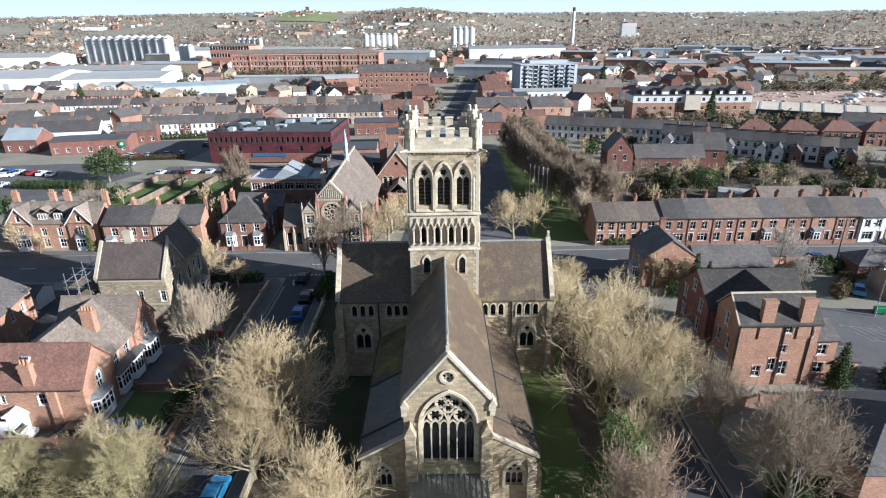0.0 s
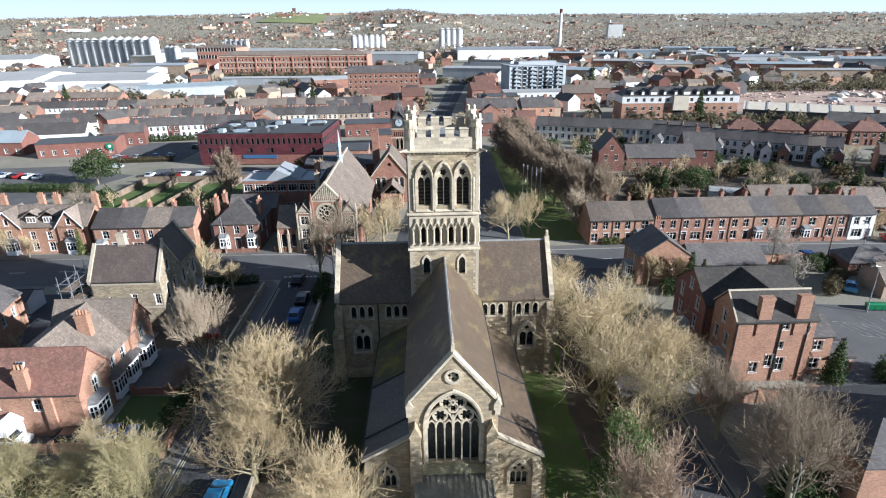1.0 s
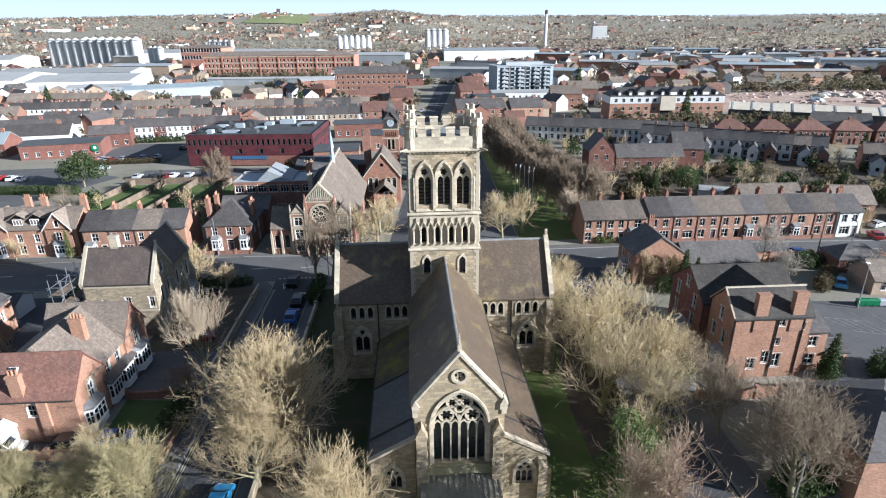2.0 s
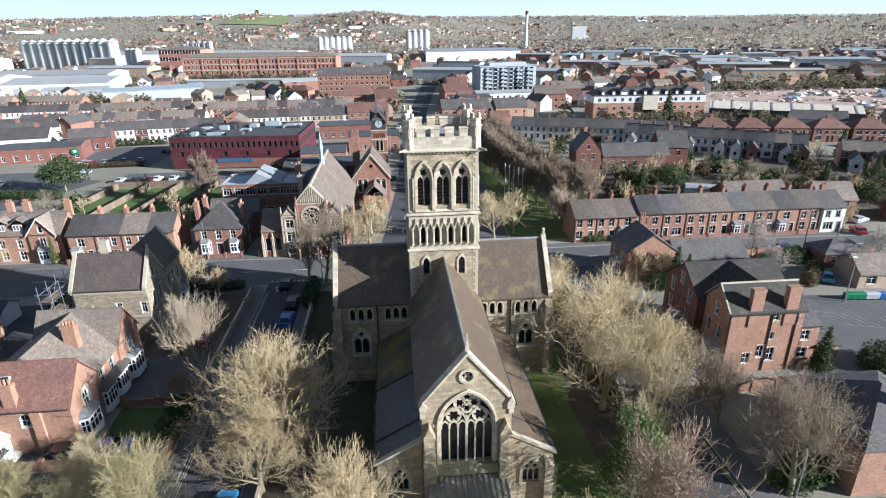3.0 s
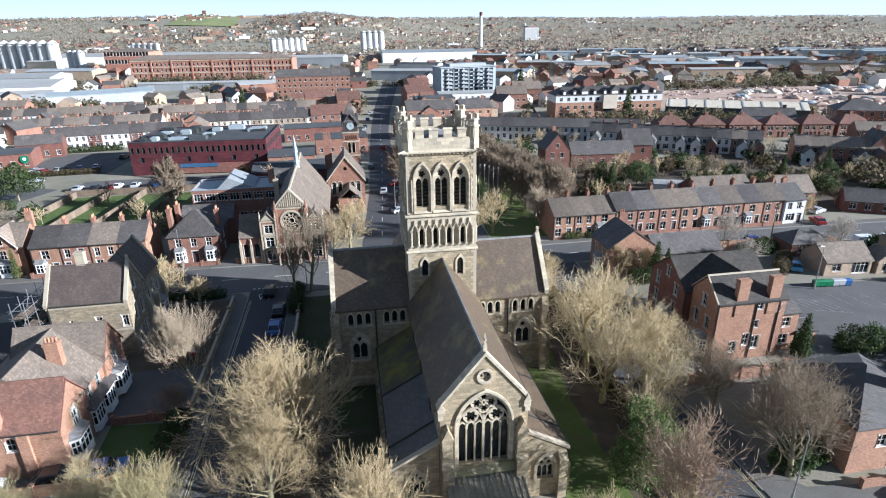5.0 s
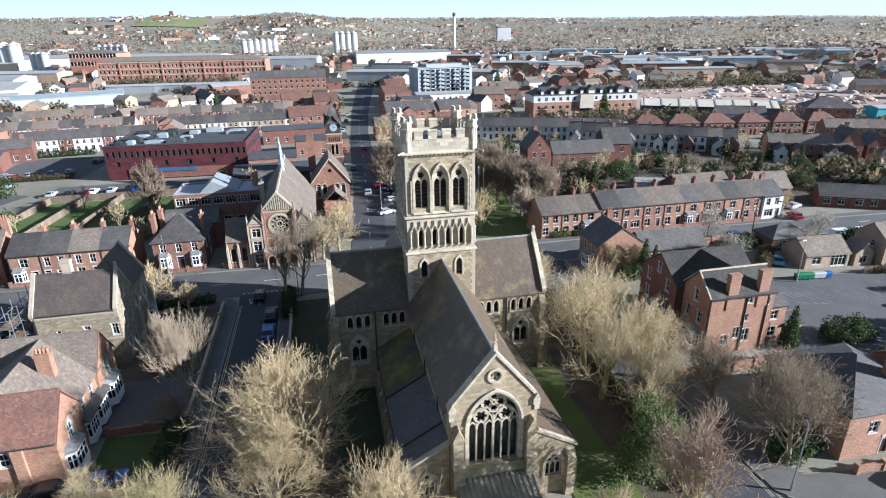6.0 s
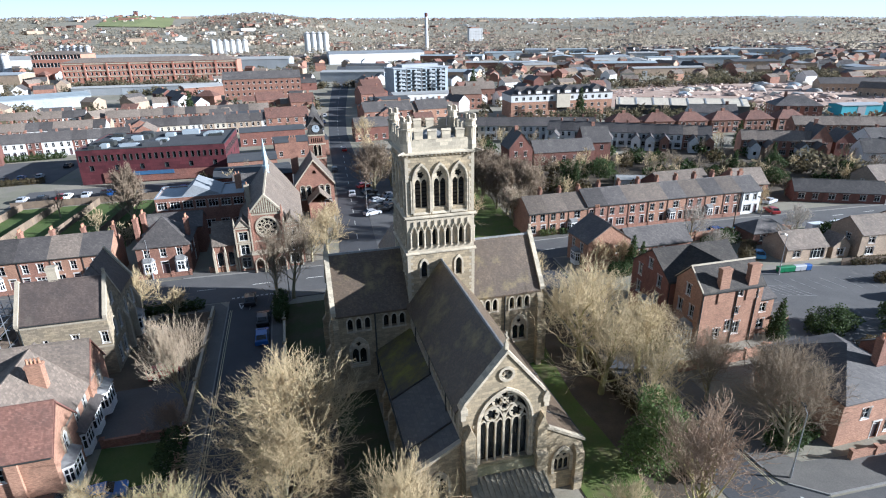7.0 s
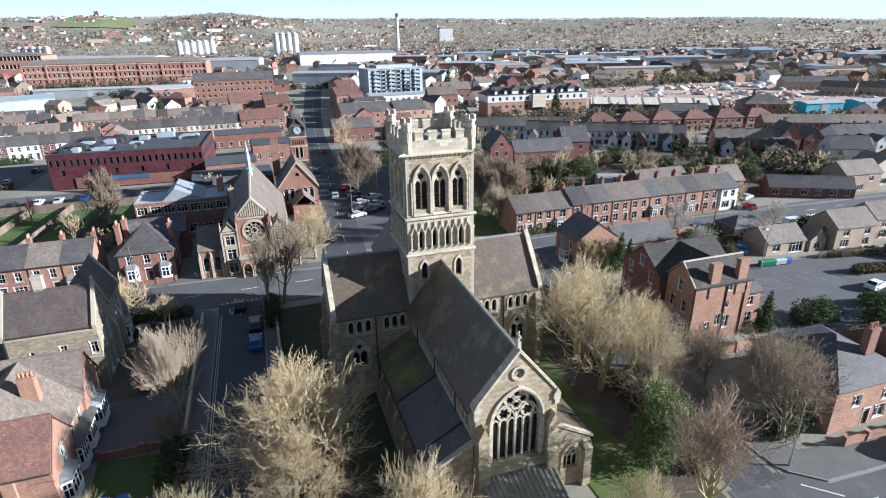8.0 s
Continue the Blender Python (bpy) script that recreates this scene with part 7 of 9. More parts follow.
def leaf_mesh(name, seed, blobs, n, size, material):
    """Many small leaf faces on and in a few lumpy blobs (x, y, z, rx, ry, rz)."""
    rnd = np.random.RandomState(seed)
    vol = np.array([b[3] * b[4] * b[5] for b in blobs]) ** 0.67
    cnt = np.maximum((n * vol / vol.sum()).astype(int), 4)
    co = []
    for b, k in zip(blobs, cnt):
        d = rnd.normal(0, 1, (k, 3))
        d /= np.linalg.norm(d, axis=1, keepdims=True)
        r = 1 - np.abs(rnd.normal(0, 0.16, (k, 1)))
        lump = 1 + 0.22 * np.sin(d[:, 0:1] * 5 + b[0]) * np.cos(d[:, 1:2] * 4 + b[1]) + 0.14 * np.sin(d[:, 2:3] * 7)
        c = np.array(b[:3]) + d * r * lump * np.array(b[3:])
        t = rnd.normal(0, 1, (k, 3))
        t /= np.linalg.norm(t, axis=1, keepdims=True)
        w = np.cross(t, d + rnd.normal(0, 0.5, (k, 3)))
        w /= np.linalg.norm(w, axis=1, keepdims=True) + 1e-9
        sz = size * rnd.uniform(0.6, 1.3, (k, 1))
        q = np.stack([c - t * sz, c + w * sz * 0.45, c + t * sz, c - w * sz * 0.45], axis=1)
        co.append(q.reshape(-1, 3))
    co = np.concatenate(co)
    co[:, 2] = np.maximum(co[:, 2], 0.02)
    f = np.arange(len(co)).reshape(-1, 4)
    me = bpy.data.meshes.new(name)
    me.from_pydata(co.tolist(), [], f.tolist())
    me.materials.append(material)
    return me


def shrub(name, x, y, blobs, n, size, material, label, seed, trunk=True, category="shrub", group="", rz=0.0, s=1.0):
    ob = thing(name, x, y, 0, rz, label, category, group)
    ob.scale = (s, s, s)
    link("foliage", cached(("leaf", seed, n, size, material.name), lambda: leaf_mesh("foliage", seed, blobs, n, size, material)), ob)
    if trunk:
        top = max(b[2] for b in blobs)
        def make():
            bm = bmesh.new()
            tube(bm, (0, 0, 0), (0, 0, top), 0.16, 0.05, 6)
            for b in blobs[:6]:
                tube(bm, (0, 0, b[2] * 0.4), (b[0] * 0.8, b[1] * 0.8, b[2]), 0.07, 0.03, 5)
            return mesh_of("trunk", bm, BARK)
        link("trunk", cached(("stem", seed), make), ob)
    return ob


DENSE = (19, 9, 6, 5)
big_a = bare_tree("big_a", 11, 14.6, 7.2, 0.42, DENSE, TWIG, rmin=0.015)
big_o = bare_tree("big_o", 47, 12.6, 7.0, 0.36, (16, 8, 6, 4), TWIGOLIVE, rmin=0.016)
big_b = bare_tree("big_b", 23, 12.6, 7.0, 0.40, (16, 8, 6, 4), TWIG, rmin=0.016)
big_g = bare_tree("big_g", 29, 13.0, 7.2, 0.46, (13, 7, 4, 3), TWIGGREY, rmin=0.021, bark=LICHENBARK)
big_c = bare_tree("big_c", 37, 12.0, 6.2, 0.36, (16, 8, 5, 4), TWIGDARK, rmin=0.017)
big_r = bare_tree("big_r", 41, 9.5, 5.0, 0.30, (15, 8, 5, 4), TWIGRED, rmin=0.016)
thin_r = bare_tree("thin_r", 43, 9.5, 4.6, 0.30, (15, 6, 5, 3), TWIGRED, rmin=0.018, start=0.3, up=0.5, bark=LICHENBARK)
mid_a = bare_tree("mid_a", 53, 10.0, 4.6, 0.28, (12, 6, 5, 3), TWIGGREY, up=0.5, rmin=0.018)
mid_r = bare_tree("mid_r", 59, 12.4, 4.6, 0.28, (17, 9, 5, 3), TWIGTAN, up=0.6, flare=0.5, rmin=0.018)
birch = bare_tree("birch", 61, 9.0, 3.8, 0.20, (9, 6, 5, 3), BIRCHTWIG, up=0.3)
tall = bare_tree("tall", 64, 15.5, 4.2, 0.30, (12, 6, 5, 3), TWIGDARK, up=0.5, rmin=0.02, start=0.3)
park_a = bare_tree("park_a", 67, 12.4, 5.0, 0.36, (17, 12, 10), TWIGBROWN, levels=3, rmin=0.045, start=0.07)
park_b = bare_tree("park_b", 71, 12.0, 4.8, 0.36, (17, 12, 10), TWIGBROWN, levels=3, rmin=0.045, start=0.07)
park_c = bare_tree("park_c", 73, 9.0, 4.0, 0.3, (10, 8, 7), TWIG, levels=3, rmin=0.035)

YARD = "large bare lime tree in the churchyard, fine pale twigs"
plant(big_a, -17.6, 48.4, YARD, 20, 1.12, sz=1.03)
plant(big_a, -18.6, 42.6, YARD, 200, 0.74)
plant(big_b, -9.4, 32.4, "bare tree in front of the church porch", 130, 0.82, sz=1.08)
plant(big_o, -13.8, 31.6, "bare olive-twigged tree in front of the church porch", 230, 0.66)
plant(mid_r, -30.0, 62.6, "bare tree with pinkish tan twigs beside the hall forecourt", 60, 0.8, sz=1.02)
plant(big_r, -30.4, 57.0, "bare reddish thicket tree by the garden wall", 10, 0.5)
plant(big_g, 18.6, 58.4, YARD, 75, 1.08)
plant(big_g, 23.6, 63.0, YARD, 15, 1.0)
plant(big_g, 27.6, 57.2, YARD, 95, 0.72)
plant(big_g, 17.6, 51.2, YARD, 190, 0.88, sz=1.0)
plant(big_g, 21.2, 47.4, YARD, 200, 0.78, sz=0.84)
plant(big_g, 24.4, 54.2, YARD, 310, 0.86)
plant(mid_a, 14.6, 63.0, YARD, 100, 0.95)
plant(mid_a, 16.2, 70.0, YARD, 10, 1.0)
plant(mid_a, 18.5, 78.0, YARD, 210, 0.95)
plant(big_c, 30.4, 37.2, "dark bare tree at the street corner", 15, 0.92, sz=1.08)
plant(big_c, 34.6, 41.6, "dark bare tree at the street corner", 75, 0.9)
plant(thin_r, 15.0, 31.0, "bare tree with purple-red twigs at the churchyard edge", 50, 1.1, sz=1.5)
plant(mid_a, 6.6, 29.2, "bare tree beside the church path", 310, 0.8, sz=0.98)
plant(big_c, 28.6, 46.6, "small dark bare tree in front of the brick house", 90, 0.62, sz=0.92)
plant(big_c, 29.4, 56.6, "bare tree at the garden edge", 33, 0.62)
plant(big_o, -33.0, 40.4, "bare olive hedge tree below the villa's wall", 33, 0.62)
plant(big_o, -39.0, 39.6, "bare olive hedge tree below the villa's wall", 133, 0.68)
plant(big_o, -26.8, 37.4, "bare olive hedge tree below the villa's wall", 263, 0.66, sz=0.9)
plant(mid_a, -35.4, 46.8, "small bare tree beside the drive", 83, 0.5)
plant(tall, -17.2, 88.1, "tall slender bare tree beside the cross road", 40, 1.0)
plant(tall, -19.6, 85.6, "tall slender bare tree beside the cross road", 140, 0.9)
plant(park_c, -39.8, 91.5 - 3, "bare street tree by the stone hall", 0, 0.95)
plant(park_c, -34.5, 86.4, "bare street tree by the stone hall", 90, 0.6)
plant(birch, 60.8, 91.6, "white-stemmed birch beside the cross road", 0, 0.95)
plant(birch, 81.5, 86.5, "white-stemmed birch beside the cross road", 90, 0.85)
plant(birch, 57.4, 80.5, "white-stemmed birch in the garden", 190, 0.8)
plant(park_c, 35.0, 83.6, "bare garden tree by the gabled house", 20, 0.75)
plant(park_c, 39.4, 92.0 - 9, "bare garden tree by the gabled house", 60, 0.7)
plant(park_a, -52.6, 141.0, "rounded bare tree in the back gardens", 30, 1.05, sz=1.15)
plant(park_b, 5.0, 147.5, "rounded grey-brown bare tree beside the main road", 60, 1.4, sz=1.2)
plant(mid_a, 15.0, 107.4, "pale bare tree behind the church", 120, 1.1)
plant(park_c, 19.6, 110.0, "pale bare tree behind the church", 200, 1.1)
for i, (x, y, s0) in enumerate(((-13.5, 103.0, 0.95), (-10.4, 105.5, 1.05), (-15.8, 107.0, 1.0), (-10.2, 112.0, 1.0), (-8.0, 119.0, 0.8), (12.1, 217.0, 1.2), (9.0, 186.0, 1.0), (-84, 104.5, 0.75), (-79, 103, 0.55), (89.0, 104.0, 0.7), (10.6, 152.0, 1.1))):
    plant(park_c, x, y, "bare street tree with pale twigs", 47 * i, s0)
# the park's clipped-looking bare trees
rnd = random.Random(12)
for i in range(30):
    q = (i // 2) / 15
    y = 118 + 84 * q
    x = float(np.interp(y, [112, 124, 150, 200], [32.5, 31.0, 25.5, 25.0])) + 5.6 * (i % 2)
    plant((park_a, park_b)[i % 2], x + rnd.uniform(-0.5, 0.5), y + rnd.uniform(-0.8, 0.8), "dense bare tree of the park avenue", rnd.uniform(0, 360), rnd.uniform(0.95, 1.08), "park trees")
plant(mid_r, 30.4, 110.8, "bare tan tree beside the terrace end", 40, 0.8)
# small trees and bushes of the back gardens
tiny = bare_tree("tiny", 79, 6.0, 2.6, 0.16, (7, 5, 4), TWIGDARK, levels=3, rmin=0.035)
tiny_p = bare_tree("tiny_p", 83, 6.0, 2.6, 0.16, (7, 5, 4), TWIG, levels=3, rmin=0.035)
rnd = random.Random(91)
for x0, y0, x1, y1, n in ((46, 114, 100, 158, 80), (-84, 116, -48, 150, 16), (98, 108, 150, 150, 40), (84, 148, 150, 172, 22), (-120, 116, -88, 150, 12), (34, 176, 92, 206, 22), (-44, 136, -24, 172, 12), (60, 76, 100, 92, 8), (-80, 60, -56, 88, 8), (100, 200, 180, 250, 26)):
    for i in range(n):
        x, y = rnd.uniform(x0, x1), rnd.uniform(y0, y1)
        if i % 2:
            plant((tiny, tiny_p)[i // 2 % 2], x, y, "small bare tree in a back garden", rnd.uniform(0, 360), rnd.uniform(0.6, 1.2), "garden trees")
        else:
            shrub("bush", x, y, [(0, 0, 1.0, 1.5, 1.3, 1.1), (0.9, 0.4, 0.8, 0.9, 0.9, 0.8), (-0.8, -0.3, 1.2, 0.8, 0.9, 0.9)], 280, 0.28, (LEAF, LEAFBROWN, LEAF)[i % 3], "rounded bush in a back garden", 43, False, "bush", "garden bushes", rnd.uniform(0, 360), rnd.uniform(0.8, 2.0))
# evergreens
holly = [(0, 0, 3.2, 2.5, 2.4, 2.6), (1.5, 0.9, 2.6, 1.6, 1.6, 2.2), (-1.6, 0.4, 2.8, 1.6, 1.5, 2.2), (0.3, -0.6, 6.2, 1.9, 1.8, 2.0), (-0.6, 0.6, 7.6, 1.3, 1.2, 1.4), (0.9, 0.4, 4.9, 1.7, 1.6, 1.5), (-0.9, -0.9, 4.7, 1.5, 1.5, 1.4)]
shrub("holly", 15.8, 38.4, holly, 9000, 0.15, LEAFMID, "tall glossy green holly in the churchyard", 3, s=1.1)
plant(big_g, 18.4, 41.6, "bare tree tangled with the holly", 20, 0.5, sz=0.72)
shrub("holly", 19.2, 42.4, holly, 9000, 0.15, LEAFMID, "glossy green holly at the churchyard edge", 3, rz=130, s=0.74)
shrub("laurel", 56.6, 55.6, [(0, 0, 1.6, 3.4, 2.6, 2.0), (2.4, 0.2, 1.3, 2.0, 1.8, 1.5), (-2.4, 0.3, 1.2, 1.8, 1.6, 1.5)], 5000, 0.17, LEAF, "large rounded laurel beside the car park", 5)
shrub("laurel", 66.0, 52.4, [(0, 0, 1.6, 3.4, 2.6, 2.0), (2.4, 0.2, 1.3, 2.0, 1.8, 1.5), (-2.4, 0.3, 1.2, 1.8, 1.6, 1.5)], 5000, 0.17, LEAF, "large rounded laurel beside the car park", 5, rz=40, s=1.15)
cone = [(0, 0, 0.6 + 0.75 * i, 1.5 * (1 - i / 9), 1.5 * (1 - i / 9), 0.75) for i in range(8)]
for x, y, s0, lab in ((47.6, 56.0, 0.95, "narrow dark conifer beside the brick house"), (41.2, 82.0, 1.05, "dark conifer in front of the annex"), (43.6, 82.6, 0.8, "dark conifer in front of the annex"), (139.0, 168.0, 1.4, "dark conifer standing among the houses"), (59.0, 137.0, 1.1, "dark conifer in a back garden"), (118, 246, 2.2, "tall dark conifer before the apartments"), (104.0, 366, 2.6, "tall dark conifer beside the flats"), (-63, 318, 2.0, "dark conifer by the works"), (104, 130, 1.3, "dark conifer in a back garden"), (128, 141, 1.1, "dark conifer in a back garden"), (-203, 330, 2.0, "dark conifer by the works")):
    shrub("conifer", x, y, cone, 2600, 0.17, LEAF, lab, 7, category="tree", s=s0)
shrub("conifer", -69.2, 103.6, [(0, 0, 0.8 + 0.7 * i, 0.75 * (1 - i / 9), 0.75 * (1 - i / 9), 0.7) for i in range(7)], 1800, 0.13, LEAFLIGHT, "slim golden-green conifer before the gabled house", 17, category="tree")
broad = [(0, 0, 4.2, 3.6, 3.4, 2.6), (2.6, 0.5, 3.4, 2.2, 2.2, 1.8), (-2.8, 0.2, 3.2, 2.4, 2.2, 1.9), (0.2, 1.2, 5.6, 2.2, 2.2, 1.6)]
for i, (x, y, s0) in enumerate(((-95, 158, 1.35), (59.0, 141, 0.9), (67.5, 139.0, 0.95), (72.0, 146.0, 0.7), (52, 133, 0.55), (83, 131, 0.7), (98.0, 131.0, 0.6), (120, 132, 0.8), (34.5, 86.0, 0.4), (66.0, 88.0, 0.45), (108, 120, 0.8), (134, 122, 0.7))):
    shrub("evergreen_tree", x, y, broad, 2600, 0.26, LEAF, "broad dark evergreen in the gardens", 9, category="tree", rz=50 * i, s=s0)


def hedge(x0, y0, x1, y1, w, h, material, label, seed):
    d = math.hypot(x1 - x0, y1 - y0)
    k = max(2, round(d / (w * 0.9)))
    blobs = [((i + 0.5) * d / k - d / 2, 0, h * 0.5, d / k * 0.75, w * 0.55, h * 0.55) for i in range(k)]
    ob = thing("hedge", (x0 + x1) / 2, (y0 + y1) / 2, 0, math.degrees(math.atan2(y1 - y0, x1 - x0)), label, "hedge")
    link("foliage", leaf_mesh("foliage", seed, blobs, int(270 * d * (w + h) / 2), 0.15, material), ob)
    bm = bmesh.new()
    for i in range(k):
        tube(bm, ((i + 0.5) * d / k - d / 2, 0, 0), ((i + 0.5) * d / k - d / 2, 0, h * 0.75), 0.06, 0.03, 5)
    part("stem", bm, BARK, ob)
    return ob


hedge(33.0, 103.0, 36.6, 103.0, 1.2, 1.5, LEAFLIGHT, "clipped light green garden hedge", 21)
hedge(37.6, 103.0, 41.0, 103.0, 1.2, 1.4, LEAF, "clipped dark green garden hedge", 22)
hedge(-46.5, 88.2, -31.0, 90.0 - 1.6, 1.8, 1.8, LEAF, "dark hedge along the cross road", 23)
hedge(-29.9, 50.4, -29.9, 56.0, 2.6, 2.6, LEAF, "dark clipped hedge beside the lawn", 24)
hedge(28.6, 58.0, 31.2, 58.0, 2.4, 2.2, LEAFLIGHT, "rounded light green garden bush", 25)
hedge(56.0, 81.0, 62.0, 88.0, 2.4, 2.6, LEAF, "overgrown dark hedge behind the car park", 26)
hedge(66.0, 90.5, 76.0, 89.5, 2.0, 1.8, LEAFBROWN, "brown winter hedge by the road", 27)
hedge(48.0, 80.0, 56.0, 84.0, 2.4, 2.4, LEAFBROWN, "brown winter hedge by the annex", 28)
hedge(55.0, 49.5, 76.0, 46.0, 3.0, 2.2, LEAFBROWN, "tangled brown hedge below the car park", 29)
hedge(-46.0, 41.4, -28.4, 41.2, 3.4, 3.2, LEAFLIGHT, "tangled light green undergrowth by the wall", 30)
hedge(-15.0, 30.0, -6.0, 30.5, 3.0, 2.6, LEAFLIGHT, "light green undergrowth near the porch", 31)
hedge(19.2, 36.0, 20.0, 58.0, 1.6, 1.6, LEAFBROWN, "rough brown hedge along the churchyard", 32)
hedge(36.5, 81.0, 40.0, 80.6, 2.6, 2.6, LEAF, "dark evergreen bushes in the garden", 33)
hedge(-19.2, 80.0, -19.2, 88.0, 2.2, 2.4, LEAF, "dark bushes at the churchyard corner", 34)
hedge(-113.0, 221.5, -92.0, 225.0, 2.0, 2.2, LEAF, "dark hedge before the white terrace", 35)
hedge(-112.0, 185.0, -86.0, 187.0, 1.8, 1.8, LEAFBROWN, "brown winter hedge beside the car park", 36)
hedge(-118.0, 152.0, -92.0, 150.0, 2.4, 2.4, LEAF, "overgrown dark hedge behind the gardens", 37)
hedge(68.0, 57.0, 84.0, 53.4, 2.4, 2.0, LEAF, "dark hedge along the car park edge", 38)
hedge(78.0, 66.0, 92.0, 64.0, 2.0, 1.8, LEAFBROWN, "brown hedge beside the car park", 39)
shrub("ivy_thicket", 32.4, 38.4, [(0, 0, 1.2, 2.6, 1.8, 1.5), (1.8, 0.6, 1.0, 1.8, 1.6, 1.3), (-1.8, -0.2, 0.9, 1.7, 1.4, 1.1), (0.3, 0.4, 2.6, 1.2, 1.2, 1.4)], 4600, 0.16, LEAF, "dark green ivy thicket at the street corner", 51)
hedge(92.0, 70.4, 101.0, 62.0, 2.6, 2.8, LEAF, "tall dark hedge at the car park's end", 40)
hedge(80.5, 73.0, 91.0, 71.6, 1.6, 1.5, LEAFBROWN, "low brown hedge behind the timber fence", 41)
hedge(62.5, 78.5, 68.5, 84.5, 2.4, 2.4, LEAFBROWN, "overgrown brown bushes by the bungalow", 42)

# ---- the town beyond ----
FAR[0] = True
white_units = [terrace_unit(4.7, WHITEWALL, SLATE, 8.0, 5.3, 2.5, k, "white painted terraced house with a slate roof") for k in "ac"]
cream_units = [terrace_unit(4.7, m2, SLATE, 8.0, 5.3, 2.5, k, "pale rendered terraced house with a slate roof") for k, m2 in (("a", CREAM), ("c", BUFF))]
dark_units = [terrace_unit(4.7, DARKBRICK, SLATE, 8.0, 5.3, 2.5, k, "dark brick terraced house with a slate roof") for k in "ac"]
brick_units = [terrace_unit(4.7, BRICK, GREYTILE, 8.0, 5.3, 2.5, k, "red brick terraced house with a brown tile roof") for k in "ac"]
row_of(white_units + cream_units, 44, 219, -20, 13, 4.7, "pale terrace near the park", seed=2)
row_of(white_units + white_units + brick_units[:1], 81.0, 196.5, -32.5, 12, 4.7, "white terrace east of the park", seed=4)
row_of(brick_units, 132.5, 157.5, -30, 5, 4.7, "brick terrace east of the park", seed=6)
row_of(white_units + white_units + dark_units, -117, 231, 8, 10, 4.7, "white terrace by the car park", seed=7)
row_of(brick_units, 172, 176, -24, 11, 4.7, "terrace in the eastern streets", seed=9)
row_of(white_units, 172, 147, -14, 7, 4.7, "white terrace in the eastern streets", seed=12)
row_of(brick_units + white_units + white_units, -160, 258, 4, 16, 4.7, "terrace in the western streets", seed=13)
row_of(white_units + cream_units, -76, 256, 4, 12, 4.7, "terrace in the western streets", seed=14)
row_of(white_units + brick_units, -196, 292, 4, 20, 4.7, "terrace in the western streets", seed=15)
row_of(dark_units + brick_units, -92, 290, 4, 15, 4.7, "terrace in the western streets", seed=16)
row_of(brick_units, -218, 338, -4, 10, 4.7, "terrace in the western streets", seed=21)
row_of(brick_units, 150, 112, -20, 6, 4.7, "terrace at the eastern edge", seed=17)
row_of(brick_units, -130, 108, 0, 8, 4.85, "terrace west of the gabled houses", seed=19)


def rear_wing(mat, roofmat, label):
    return house("rear_extension", 0, 0, 3.0, 5.4, 0, 3.9, 1.5, mat, roofmat, label, "extension", "rear extensions of the terraces", roof="y", wins=dict(f=[(1.5, 1.2, 1.0, 1.2, "p")]))


wing_w, wing_b = rear_wing(WHITEWALL, SLATE, "white gabled rear extension of a terraced house"), rear_wing(BRICK, SLATE, "brick gabled rear extension of a terraced house")
for i, (x, y, rz, st) in enumerate(((81.0, 196.5, -32.5, 12), (132.5, 157.5, -30, 5), (172, 147, -14, 7), (150, 112, -20, 6))):
    c9, s9 = math.cos(radians(rz)), math.sin(radians(rz))
    for k in range(st):
        if (k * 3 + i) % 4 == 3:
            continue
        u, v = 4.7 * k + 1.0, -6.6
        ob = copy_thing((wing_w, wing_w, wing_b)[(k + i) % 3], pose(x + c9 * u - s9 * v, y + s9 * u + c9 * v, 0, 0, 0, rz))
drop([wing_w, wing_b])


def semi(label="pair of brick houses with a red hipped roof"):
    return house("semi_detached_house", 0, 0, 12.0, 8.0, 0, 5.0, 3.2, BRICK, REDTILE, label, roof="hip", wins=dict(f=[(2.0, 2.9, 1.7, 1.3, "c"), (4.6, 2.9, 1.1, 1.2, "c"), (10.0, 2.9, 1.7, 1.3, "c"), (7.4, 2.9, 1.1, 1.2, "c"), (2.0, 0.6, 1.9, 1.5, "c"), (10.0, 0.6, 1.9, 1.5, "c"), (5.2, 0.04, 0.9, 2.1, "d"), (6.8, 0.04, 0.9, 2.1, "d")]), chimneys=[(0, 0, 7.4, 9.2, 1.2, 0.7, 4)])


semi_p = semi()
for i in range(6):
    copy_thing(semi_p, pose(114.5 + 13.4 * i, 204.0 - 2.7 * i, 0, 0, 0, -11))
drop([semi_p])
# chapel-like slate range and dark gable near the park
house("slate_range", 68.0, 165.0, 20.0, 7.0, -4, 4.2, 3.0, DARKBRICK, SLATE, "long low slate-roofed brick range", "building", wins=dict(f=[(3 + 3.5 * i, 1.2, 1.0, 1.4, S) for i in range(5)]))
house("gabled_house", 53.5, 166.5, 7.5, 9.0, -4, 6.0, 4.6, DARKBRICK, SLATE, "steep-gabled dark red brick house", roof="y", wins=dict(f=[(2.2, 3.4, 0.9, 1.5, S), (5.2, 3.4, 0.9, 1.5, S), (3.7, 6.4, 0.8, 1.2, S)]), chimneys=[(0, 1, 8, 12)])
house("gabled_house", 81.0, 168.0, 9.0, 9.0, -10, 6.0, 4.0, DARKBRICK, SLATE, "dark brick house with a steep slate roof", wins=dict(f=[(2.2, 3.4, 0.9, 1.5, S), (6.2, 3.4, 0.9, 1.5, S)]), chimneys=[(0, 1, 8, 11.5)])
